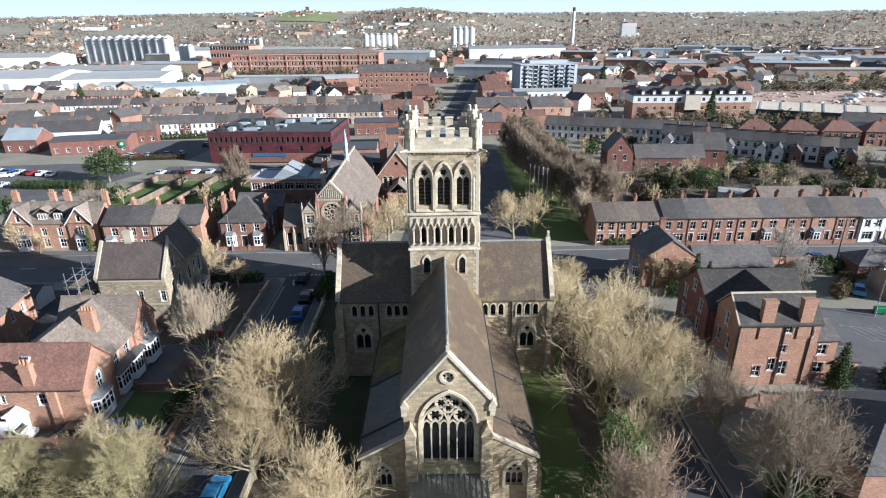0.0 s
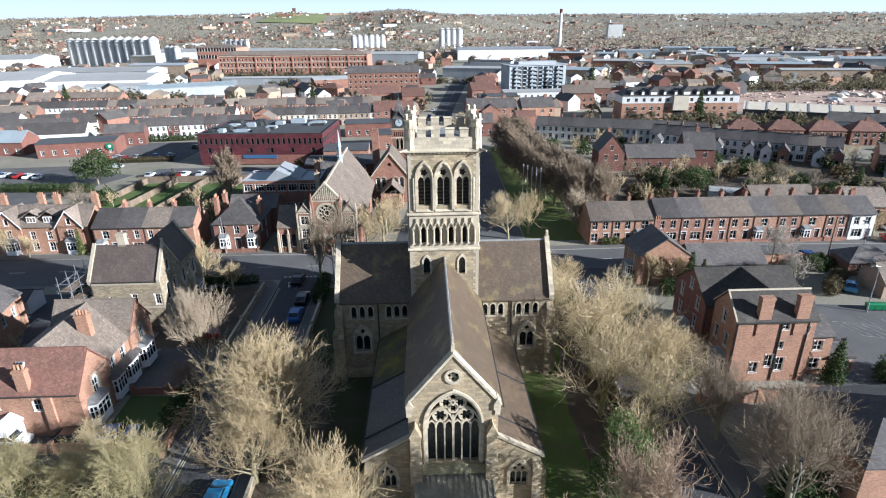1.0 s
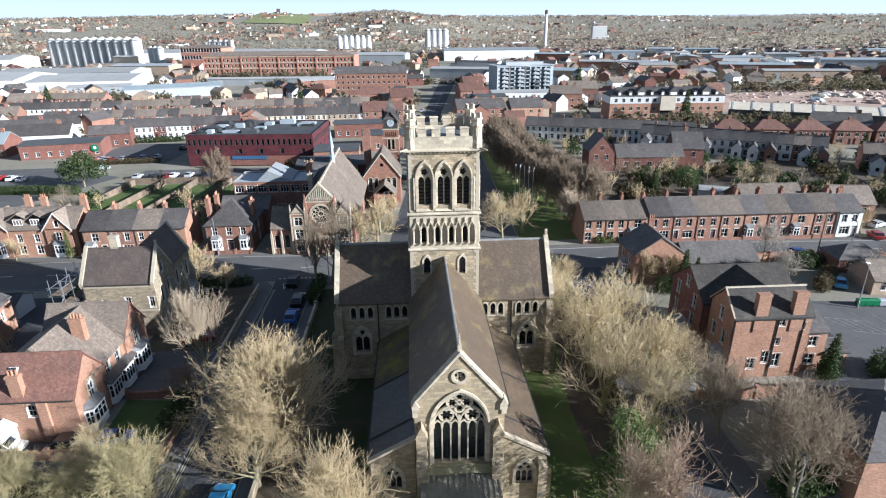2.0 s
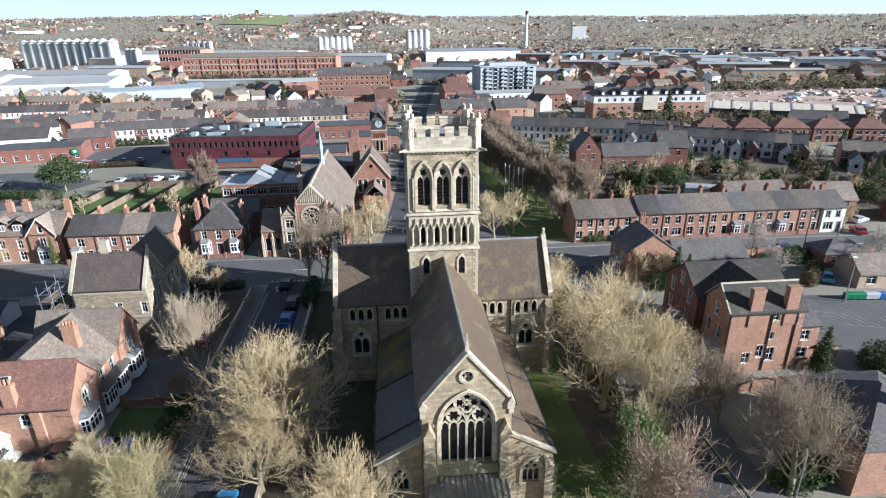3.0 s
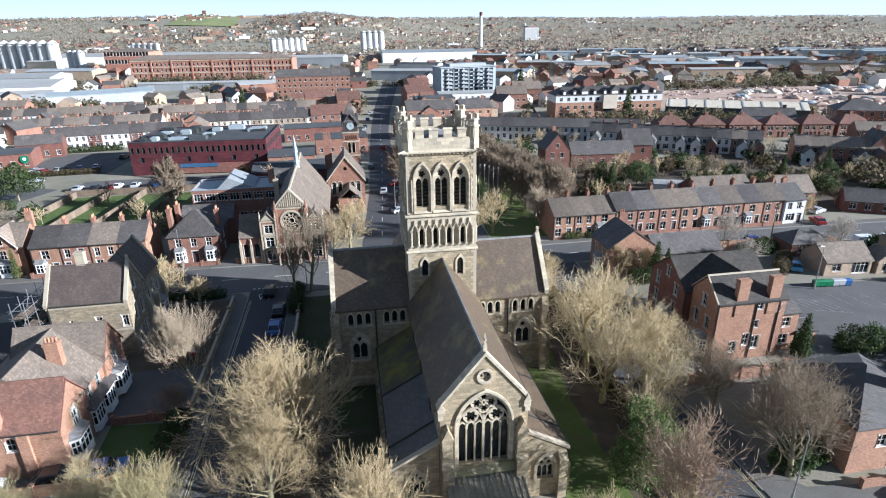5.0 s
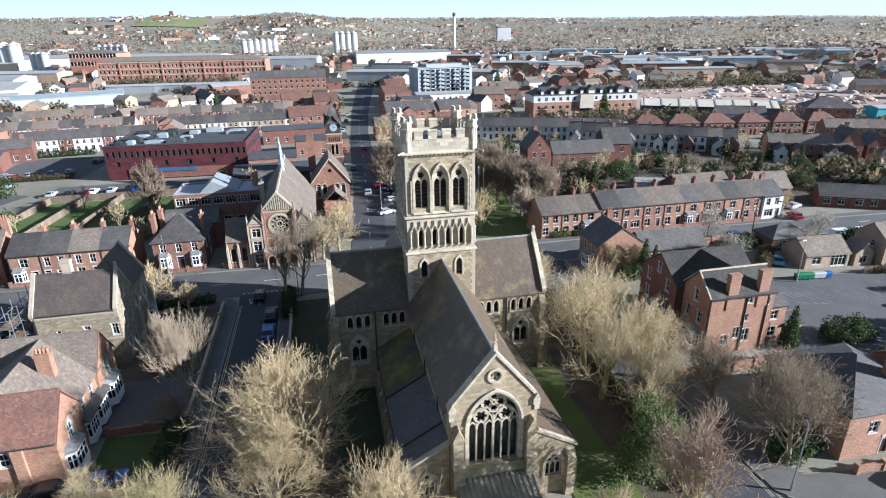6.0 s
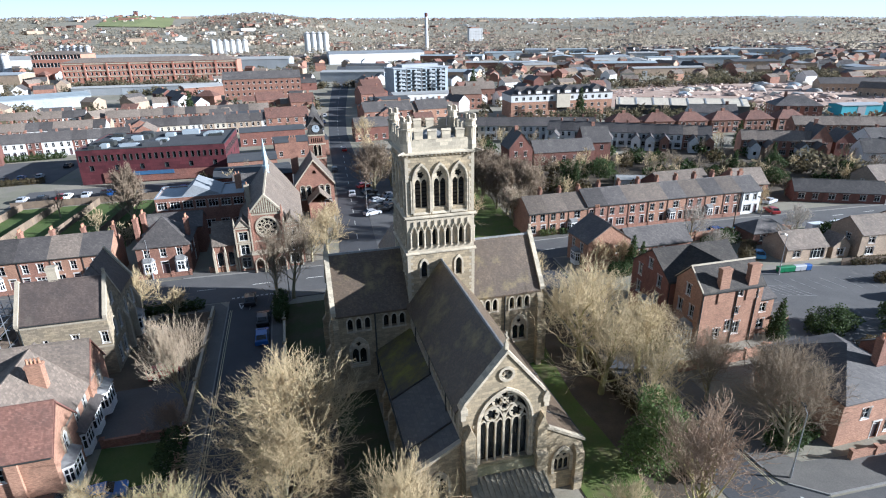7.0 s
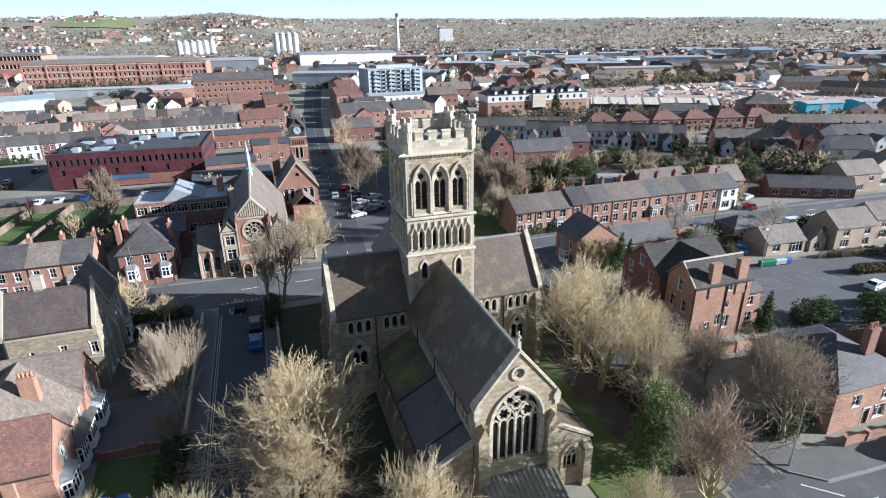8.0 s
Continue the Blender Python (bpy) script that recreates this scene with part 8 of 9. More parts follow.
# bungalows and houses by the eastern car park
house("bungalow", 74.6, 80.0, 8.6, 6.2, -4, 2.6, 2.2, BUFF, GREYTILE, "brick bungalow with a conservatory beside the car park", "bungalow", wins=dict(f=[(2.2, 0.8, 1.6, 1.3, "c"), (6.6, 0.3, 3.0, 2.1, "c")]))
house("bungalow", 75.0, 88.4, 8.0, 5.4, -4, 2.5, 2.0, BRICK, SLATE, "small bungalow with a dark hipped slate roof", "bungalow", roof="hip", wins=dict(f=[(2.2, 0.8, 1.4, 1.2, "c"), (6.2, 0.8, 1.4, 1.2, "c")]))
house("house", 89.0, 78.0, 9.4, 6.8, -4, 4.7, 2.4, BUFF, GREYTILE, "buff brick house with a pale tile roof", wins=dict(f=[(2.4, 2.9, 1.4, 1.2, "c"), (7.4, 2.9, 1.4, 1.2, "c"), (2.4, 0.7, 1.8, 1.4, "c"), (7.4, 0.7, 1.4, 1.4, "c")], l=[(4, 3, 0.9, 1.1, S)]))
house("house", 100.8, 79.4, 9.0, 6.8, -4, 4.7, 2.4, BUFF, GREYTILE, "buff brick house with a pale tile roof", wins=dict(f=[(2.4, 2.9, 1.4, 1.2, "c"), (6.8, 2.9, 1.4, 1.2, "c"), (2.4, 0.7, 1.8, 1.4, "c")]))
house("porch_house", 81.6, 78.0, 3.6, 3.6, -4, 2.4, 1.7, BUFF, GREYTILE, "small gabled porch wing of a buff brick house", "house", roof="y", wins=dict(f=[(1.8, 0.5, 1.5, 1.3, "c")]))
for i in range(3):
    house("low_house", 107.0 + 6.0 * i, 109.0 - 3.0 * i, 6.6, 6.0, -28, 2.7, 2.2, DARKBRICK, SLATE, "low dark-roofed brick house beside the road", "bungalow", wins=dict(f=[(1.8, 0.8, 1.4, 1.3, "c"), (4.8, 0.8, 1.2, 1.3, "c")]))
house("house", 128.0, 106.4, 11.6, 7.4, -4, 5.0, 2.6, BUFF, GREYTILE, "grey-buff rendered house with a pale gable", wins=dict(f=[(2.4, 2.9, 1.4, 1.2, "c"), (8.4, 2.9, 1.4, 1.2, "c"), (5.4, 0.7, 1.8, 1.4, "c")], l=[(3.6, 3, 0.9, 1.1, S)]))
house("house", 139.5, 109.0, 8.0, 8.0, -10, 5.2, 2.8, CREAM, GREYTILE, "cream rendered house with a wide gable", roof="y", wins=dict(f=[(2.2, 3.0, 1.3, 1.2, "c"), (5.8, 3.0, 1.3, 1.2, "c"), (4.0, 0.7, 1.8, 1.4, "c")]))
house("house", 157.0, 131.0, 12.0, 8.0, -26, 4.6, 3.2, WHITEWALL, SLATE, "white house with a steep dark roof", wins=dict(f=[(3, 2.6, 1.2, 1.2, "c"), (9, 2.6, 1.2, 1.2, "c")]))
house("gabled_house", 151.0, 148.6, 7.0, 9.0, -20, 5.6, 4.4, BRICK, SLATE, "brick house with a steep dark gable", roof="y", wins=dict(f=[(2.0, 3.2, 0.9, 1.4, S), (5.0, 3.2, 0.9, 1.4, S), (3.5, 0.8, 1.6, 1.4, "c")]), chimneys=[(0, 1, 8.6, 11.6)])
house("gabled_house", 159.0, 146.0, 6.4, 8.0, -20, 5.0, 3.2, DARKBRICK, SLATE, "dark brick house with a white ground floor", roof="y", wins=dict(f=[(1.8, 3.0, 0.9, 1.3, S), (4.6, 3.0, 0.9, 1.3, S)]))
house("tall_house", 192.0, 198.0, 18.0, 12.0, -26, 8.8, 3.6, BRICK, SLATE, "large three-storey red brick house with a hipped slate roof", roof="hip", wins=dict(f=[(2.4 + 3.2 * i, 0.9 + 2.9 * j, 1.2, 1.6, S) for i in range(5) for j in range(3)], l=[(3 + 3 * i, 0.9 + 2.9 * j, 1.1, 1.6, S) for i in range(3) for j in range(3)]), chimneys=[(-4, 0, 11, 14)])
house("shed", 74.5, 131.0, 12.0, 4.0, -22, 2.4, 0.6, WHITEWALL, WHITEROOF, "low garden building with a white sheet roof", "shed")


# ---- large buildings in the middle distance ----
def long_block(name, x, y, w, d, h, rz, wallmat, roofmat, rise, label, rows, category="building", roof="x"):
    wins = dict(f=[(u, sill, ww, hh, "a" if st == "a" else "p") for sill, hh, ww, cnt, st in rows for u in [(i + 0.5) * w / cnt for i in range(cnt)]])
    ob = house(name, x, y, w, d, rz, h, rise, wallmat, roofmat, label, category, roof=roof, wins=wins)
    return ob


brew = long_block("brewery", -124, 568, 142, 24, 17, -5, BREWBRICK, GREYTILE, 3.5, "very long red brick brewery with rows of arched windows", [(11.6, 2.6, 1.5, 40, "a"), (6.6, 2.8, 1.5, 40, "a"), (2.0, 2.6, 1.5, 30, "p")], "brewery", "hip")
for z in (5.2, 10.2, 15.6):
    part("string_course", box(bmesh.new(), -71.2, -12.5, z, 71.2, -12.02, z + 0.8), PALE, brew)
for i in range(9):
    part("pilaster", box(bmesh.new(), -71 + i * 17.6, -12.7, 0, -69.8 + i * 17.6, -12.02, 16.6), BREWBRICK, brew)
long_block("brewery_block", -216, 640, 44, 30, 22, -9, BREWBRICK, GREYTILE, 3, "tall dark brick brewery block", [(18, 4, 2.5, 14, "p"), (11, 4, 2.5, 14, "p")], "brewery", "hip")
long_block("brewery_house", -29, 394, 47, 15, 12.5, 0, BRICK, SLATE, 4.0, "four-storey red brick warehouse with a mossy slate roof", [(9.4, 1.5, 1.2, 14, "p"), (6.0, 1.5, 1.2, 14, "p"), (2.6, 1.5, 1.2, 14, "p")], "warehouse")
# six-storey flats with balconies
flats = thing("apartment_block", 70, 384, 0, 12, "white and grey apartment block with glass balconies", "flats")
flats.scale = (1, 1, 0.87)
fw = [(3.2 + 3.6 * i, 1.9 + 2.8 * j, 2.6, 2.1, "k") for i in range(10) for j in range(6)]
part("wall", shell(bmesh.new(), 39, 16, 19, 0, "flat", dict(f=fw)), PALEGREY, flats)
part("roof", box(bmesh.new(), -20.2, -8.8, 19.0, 20.2, 8.8, 19.5), GREYROOF, flats)
part("roof_box", box(bmesh.new(), -12, -4, 19.5, 14, 5, 21.5), GREYROOF, flats)
for u, v0, ww, hh, st in fw:
    opening(flats, faces_of(39, 16)["f"], u, v0, ww, hh, "k")
bal = mesh_of("balcony", box(box(bmesh.new(), -2.0, -1.5, -0.2, 2.0, 0, 0), -2.0, -1.5, 0, 2.0, -1.42, 1.05), GREYROOF)
for i in (0, 3, 6, 8):
    for j in range(1, 6):
        link("balcony", bal, flats, Matrix.Translation((-19.5 + 5.0 + 3.6 * i, -8.0, 2.0 + 2.8 * j)))
for i in (2, 5):
    part("grey_panel", box(bmesh.new(), -19.5 + 3.2 + 3.6 * i - 1.7, -8.25, 1.0, -19.5 + 3.2 + 3.6 * i - 1.2, -8.02, 18.6), SLATE, flats)
# brick apartments with a white top storey and dormered mansard
apts = thing("apartment_house", 114, 263, 0, -3, "brick apartment house with white top storey and slate mansard", "flats")
aw = [(2.6 + 3.55 * i, 1.2 + 2.9 * j, 1.3, 1.5, "s") for i in range(14) for j in range(3) if not 6 <= i <= 7]
part("wall", shell(bmesh.new(), 52, 14, 7.2, 0, "flat", dict(f=[w9 for w9 in aw if w9[1] < 6])), ORANGE, apts)
part("upper_wall", shell(bmesh.new(), 52.2, 14.2, 3.2, 0, "flat", dict(f=[(w9[0] + 0.1, 0.7, 1.3, 1.5, "s") for w9 in aw if w9[1] > 6]), 0.25, Matrix.Translation((0, 0, 7.21))), WHITEWALL, apts)
for w9 in aw:
    if w9[1] < 6:
        opening(apts, faces_of(52, 14)["f"], *w9)
    else:
        opening(apts, Matrix.Translation((0, 0, 7.21)) @ faces_of(52.2, 14.2)["f"], w9[0] + 0.1, 0.7, 1.3, 1.5, "s")
bm = bmesh.new()
hip_roof(bm, 52, 14, 10.45, 3.4, 0.3, 5.0)
part("mansard", bm, SLATE, apts)
for i in range(10):
    bm = bmesh.new()
    u = -22 + i * 4.9
    big = i in (2, 5, 8)
    a = 2.0 if big else 0.8
    box(bm, u - a, -6.9, 10.6, u + a, -3.0, 12.2)
    prism(bm, [(u - a - 0.2, -7.1, 12.2), (u + a + 0.2, -7.1, 12.2), (u, -7.1, 14.6 if big else 12.9)], (0, 4.6, 0))
    part("dormer", bm, SLATE, apts)
    part("dormer_window", box(bmesh.new(), u - a * 0.7, -6.98, 10.9, u + a * 0.7, -6.905, 12.1), WHITE, apts)
part("entrance_tower", box(bmesh.new(), -3.4, -8.4, 4.2, 3.4, -7.02, 10.4), CREAM, apts)
# black block on the wall, painted as the gateway's unlit depth
part("gateway", box(bmesh.new(), -2.6, -7.3, 0, 2.6, -7.03, 4.1), BLACK, apts)
# long low shed with a cream ribbed roof
gs = thing("industrial_shed", 172, 246, 0, -29, "long low shed with a cream sheet roof", "shed")
part("wall", shell(bmesh.new(), 60, 16, 4.5, 2.4, "x", {}), FELT, gs)
part("roof", gable_roof(bmesh.new(), 60, 16, 4.5, 2.4), CREAM, gs)
for i in range(8):
    bm = bmesh.new()
    prism(bm, [(-29 + i * 8, -8.3, 4.58), (-28.3 + i * 8, -8.3, 4.58), (-28.3 + i * 8, -0.3, 6.98), (-29 + i * 8, -0.3, 6.98)], (0, 0, 0.14))
    part("roof_rib", bm, GREYROOF, gs)


def shed(x, y, w, d, h, rz, wallmat, roofmat, label="long industrial shed with a pale sheet roof"):
    ob = thing("industrial_shed", x, y, 0, rz, label, "shed", "industrial sheds")
    part("wall", shell(bmesh.new(), w, d, h, d * 0.06, "x", {}), wallmat, ob)
    part("roof", gable_roof(bmesh.new(), w, d, h, d * 0.06, 0.4, 0.2, 0.3), roofmat, ob)
    if y > 480:
        return ob
    lm = mesh_of("loading_door", box(bmesh.new(), -2, -0.1, 0.1, 2, -0.01, min(h - 0.5, 4.2)), GREYROOF)
    for i in range(max(2, int(w / 24))):
        link("loading_door", lm, ob, Matrix.Translation((-w / 2 + 10 + i * 24, -d / 2, 0)))
    return ob


WR, GR = WHITEROOF, GREYROOF
rows9 = [(-330, 455, 90, 60, 8, 4, WHITEWALL, WR), (-240, 450, 70, 46, 7, 4, WHITEWALL, WR), (-290, 520, 110, 40, 8, 0, GREYROOF, WR), (-400, 560, 120, 60, 10, 0, WHITEWALL, WR), (-158, 388, 56, 24, 6, 24, GREYROOF, FELTBLUE), (-215, 412, 40, 14, 5, 10, GREYROOF, WR), (-178, 404, 12, 5, 4, 10, BLUESHEET, GR), (-260, 590, 60, 24, 8, -10, BUFF, GR),
         (-110, 455, 95, 10, 5, -3, GREYROOF, WR), (-70, 425, 26, 16, 6, 20, BRICK, WR), (245, 214, 20, 9, 4.5, -10, TEAL, GR), (274, 209, 22, 9, 4.5, -10, TEAL, GR), (-520, 700, 150, 60, 11, 6, WHITEWALL, WR), (-60, 720, 110, 36, 10, -10, GREYROOF, WR), (100, 760, 120, 40, 12, 0, WHITEWALL, GR), (-180, 800, 130, 44, 12, -20, GREYROOF, WR), (-330, 820, 120, 50, 12, 0, WHITEWALL, WR)]
rnd = random.Random(58)
for x0, x1, y0, y1, n in ((40, 190, 470, 600, 9), (190, 470, 440, 660, 22), (300, 520, 360, 470, 10), (470, 760, 470, 800, 18), (120, 480, 680, 860, 14), (430, 640, 300, 440, 9)):
    for i in range(n):
        rows9.append((rnd.uniform(x0, x1), rnd.uniform(y0, y1), rnd.uniform(22, 64), rnd.uniform(12, 26), rnd.uniform(5, 8.5), rnd.choice((-4, -12, -20, -28, 66)), rnd.choice((GREYROOF, FELTBLUE, WHITEWALL, BUFF, BRICK, PALEGREY)), rnd.choice((WR, WR, WR, GR, FELTBLUE, FELTBLUE, FELTBLUE, FELT))))
SHEDS = []
for row in rows9:
    if any(abs(row[0] - a) < (row[2] + c) * 0.5 and abs(row[1] - b) < (row[3] + d) * 0.5 + 8 for a, b, c, d in SHEDS):
        continue
    SHEDS.append(row[:4])
    shed(*row)
# silos and tanks
silo_m = mesh_of("shell", tube(tube(bmesh.new(), (0, 0, 0), (0, 0, 27), 4.6, 4.6, 20), (0, 0, 27), (0, 0, 29.5), 4.6, 0.6, 20), SILVER)
rail_m = mesh_of("guard_rail", box(box(bmesh.new(), -4.9, -4.9, 27.0, 4.9, 4.9, 27.2), -4.9, -4.9, 28.2, 4.9, -4.8, 28.3), DARKMETAL)


def silo(x, y, s0=1.0, label="tall silver steel brewery silo"):
    ob = thing("silo", x, y, 0, 0, label, "silo", "brewery silos")
    ob.scale = (s0, s0, s0)
    link("shell", silo_m, ob)
    link("guard_rail", rail_m, ob)


for i in range(11):
    silo(-432 + i * 11.6, 742 - i * 4.2, 1.08)
    if i > 3:
        silo(-436 + i * 11.6, 756 - i * 4.2, 1.12)
for i in range(3):
    silo(-286 + i * 6.0, 668 - i * 3, 0.8)
for i in range(4):
    silo(32 + i * 11, 1130, 1.25)
for i in range(6):
    silo(-120 + i * 9.5, 1010 + i * 3, 0.95)
for i in range(5):
    silo(-330 + i * 9.5, 1000 - i * 3, 0.8)
house("control_house", -322, 690, 34, 12, -20, 12, 1, CREAM, WHITEROOF, "pale rendered building before the silos", "building")
stack = thing("chimney_stack", 226, 998.6, 0, 0, "very tall white factory chimney with a dark top", "chimney")
part("shaft", tube(bmesh.new(), (0, 0, 0), (0, 0, 58), 3.4, 2.3, 16), WHITEWALL, stack)
part("cap", tube(bmesh.new(), (0, 0, 58), (0, 0, 64), 2.6, 2.6, 16), DARKBRICK, stack)
tower_block = thing("tower_block", 478, 1500, 0, 0, "pale concrete tower block", "flats")
part("wall", shell(bmesh.new(), 36, 16, 37, 0, "flat", dict(f=[(2.6 + 4.4 * i, 2 + 3.8 * j, 2.4, 1.9, "p") for i in range(8) for j in range(9)])), WHITEWALL, tower_block)
part("roof", box(bmesh.new(), -18.3, -8.3, 37, 18.3, 8.3, 38), GREYROOF, tower_block)
ht = thing("hill_tower", -551, 2600, float(land(-551, 2600)) - 1, 0, "small square tower on the hilltop", "tower")
part("wall", box(bmesh.new(), -6.5, -6.5, 0, 6.5, 6.5, 28), DARKBRICK, ht)
part("roof", box(bmesh.new(), -7.2, -7.2, 28, 7.2, 7.2, 30), SLATE, ht)
fz = bmesh.new()
prev = None
for j in range(7):
    y = 1900 + j * 100
    pr = [fz.verts.new((x, y, float(land(x, y)) + 2.5)) for x in np.linspace(-520 - 13 * j, -320 - 10 * j, 8)]
    if prev:
        for i in range(7):
            fz.faces.new((prev[i], prev[i + 1], pr[i + 1], pr[i]))
    prev = pr
structure("hill_field", fz, PASTURE, "green field on the hillside below the tower", "field")

# mid-town brick buildings along the main street
for row in ((28, 262, 22, 12, 6.5, 4, BRICK, SLATE), (49, 262, 15, 12, 6.5, 4, ORANGE, SLATE), (17, 226, 16, 9, 5.5, 2, DARKBRICK, SLATE), (-8, 308, 12, 16, 7, 4, BRICK, REDTILE), (36, 300, 20, 14, 7, 0, BUFF, FELT), (31, 332, 14, 18, 7, 5, BRICK, REDTILE), (34, 352, 12, 16, 9, 5, ORANGE, REDTILE),
            (58, 318, 34, 14, 7, 0, WHITEWALL, WHITEROOF), (78, 300, 16, 12, 8, -8, BRICK, GREYTILE), (92, 318, 16, 12, 8.5, -8, BRICK, GREYTILE), (-12, 205, 18, 12, 5.5, 4, BRICK, FELT), (-22, 232, 24, 12, 5.2, 4, DARKBRICK, FELT), (-16, 262, 18, 12, 6, 4, BRICK, REDTILE), (-30, 286, 26, 14, 4.8, 4, BUFF, FELT), (-24, 322, 14, 14, 7, 6, BRICK, REDTILE),
            (-124, 203, 25, 12, 4.8, 12, DARKBRICK, FELT), (-142, 220, 22, 10, 5, 10, WHITEWALL, SLATE), (-149, 205, 12, 10, 4.8, 0, DARKBRICK, FELTBLUE), (-170, 214, 20, 12, 4.5, 8, BRICK, SLATE), (-116, 219, 14, 8, 5, 14, DARKBRICK, SLATE), (-196, 272, 26, 12, 5, 14, BRICK, GREYTILE), (-152, 244, 22, 12, 5, 22, WHITEWALL, SLATE), (-228, 318, 14, 12, 6, 10, ORANGE, GREYTILE), (-210, 322, 14, 12, 6, 10, ORANGE, GREYTILE), (-238, 296, 24, 12, 5, 8, BRICK, GREYTILE), (-26, 162, 20, 13, 5, 3, DARKBRICK, FELT), (-27, 181, 14, 12, 5, 3, BRICK, FELT), (-24, 148, 12, 9, 4.5, 3, BRICK, SLATE), (-158, 232, 30, 10, 5, 6, BRICK, SLATE), (168, 218, 20, 9, 4.5, -24, WHITEWALL, SLATE), (318, 262, 18, 9, 5, -60, BUFF, GREYTILE), (334, 250, 18, 9, 5, -60, BUFF, GREYTILE), (350, 238, 18, 9, 5, -60, BUFF, GREYTILE), (330, 290, 40, 10, 5, -24, BUFF, SLATE)):
    x, y, w, d, h, rz, wm, rm = row
    cnt = max(2, int(w / 3.2))
    wl9 = [((i + 0.5) * w / cnt, 0.9 + 3 * j, 1.1, 1.5, "s") for i in range(cnt) for j in range(max(1, int(h / 3)))]
    house("town_building", x, y, w, d, rz, h, 0.7 if rm in (FELT, WHITEROOF) else min(d * 0.32, 3.4), wm, rm, "brick and render town building along the streets", "building", "main street buildings", wins=dict(f=wl9), chimneys=[] if rm in (FELT, WHITEROOF, GREYROOF) else [(w * 0.3, 0, h + min(d * 0.2, 2.4), h + min(d * 0.32, 3.4) + 1.4, 1.2, 0.7, 3)])


# scattered houses of the town, each its own thing, sharing a few shapes
def plain_house(w, d, eave, rise, wm, rm, roof):
    a = mesh_of("wall", shell(bmesh.new(), w, d, eave, rise, roof, dict(f=[(w * 0.25, 3.0, 1.1, 1.3, "p"), (w * 0.72, 3.0, 1.1, 1.3, "p"), (w * 0.3, 0.8, 1.3, 1.5, "p")])), wm)
    bm = bmesh.new()
    if roof == "hip":
        hip_roof(bm, w, d, eave, rise)
    else:
        gable_roof(bm, w, d, eave, rise, along=roof)
    b = mesh_of("roof", bm, rm)
    c = mesh_of("chimney", box(bmesh.new(), -0.6, -0.35, eave + rise - 0.6, 0.6, 0.35, eave + rise + 1.1), BRICK)
    return a, b, c


kinds = [plain_house(*k) for k in ((9, 8, 5.2, 2.6, BRICK, SLATE, "x"), (9, 8, 5.2, 2.6, ORANGE, GREYTILE, "x"), (8, 9, 5.2, 2.8, BRICK, REDTILE, "y"), (11, 8, 5.0, 3.0, WHITEWALL, SLATE, "x"), (12, 8, 5.0, 3.0, BRICK, REDTILE, "hip"), (16, 8, 5.2, 2.6, DARKBRICK, SLATE, "x"), (20, 9, 6.0, 2.4, BUFF, GREYTILE, "x"), (10, 8, 5.0, 2.8, CREAM, GREYTILE, "hip"))]
TAKEN = [(-124, 570, 85), (-29, 394, 32), (70, 384, 30), (114, 263, 34), (172, 246, 40), (192, 198, 16), (-330, 470, 90), (-260, 560, 60), (-150, 415, 42), (-110, 455, 50), (255, 300, 80), (310, 270, 80), (-53, 193, 30), (-380, 725, 75)] + [(a, b, max(c, d) * 0.55) for a, b, c, d in SHEDS]


def free(x, y, rad=8):
    mid = -4.6 + (y - 100) * 0.08
    if abs(x - mid) < 12 or (y < 240 and -225 < x < 205):
        return False
    return all(math.hypot(x - a, y - b) > r0 * 0.92 + rad for a, b, r0 in TAKEN)


rnd = random.Random(77)
count = 0
for ring in range(900):
    y0 = rnd.uniform(150, 900)
    x0 = rnd.uniform(-0.85, 1.25) * (y0 + 60)
    if (-235 < x0 < 215 and y0 < 240) or (-200 < x0 < 0 and 236 < y0 < 305):
        continue
    ang = rnd.choice((4, 4, -24, 94, 66, -60))
    for i in range(rnd.randrange(2, 7)):
        x, y = x0 + math.cos(radians(ang)) * 11 * i, y0 + math.sin(radians(ang)) * 11 * i
        if not free(x, y):
            continue
        TAKEN.append((x, y, 5))
        k = rnd.choice((0, 1, 1, 2, 3, 3, 3, 4, 5, 6, 7, 7))
        ob = thing("town_house", x, y, float(land(x, y)), ang + rnd.choice((0, 0, 180, 90)), ("brick town house with a slate roof", "orange brick town house with a brown roof", "brick town house with a red tile gable", "white rendered town house", "brick town house with a red hipped roof", "long dark brick town house", "buff brick town building", "cream town house with a hipped roof")[k], "house", "houses of the town")
        link("wall", kinds[k][0], ob)
        link("roof", kinds[k][1], ob)
        if k < 3 or k == 5:
            link("chimney", kinds[k][2], ob)
        count += 1
    if count > 280:
        break


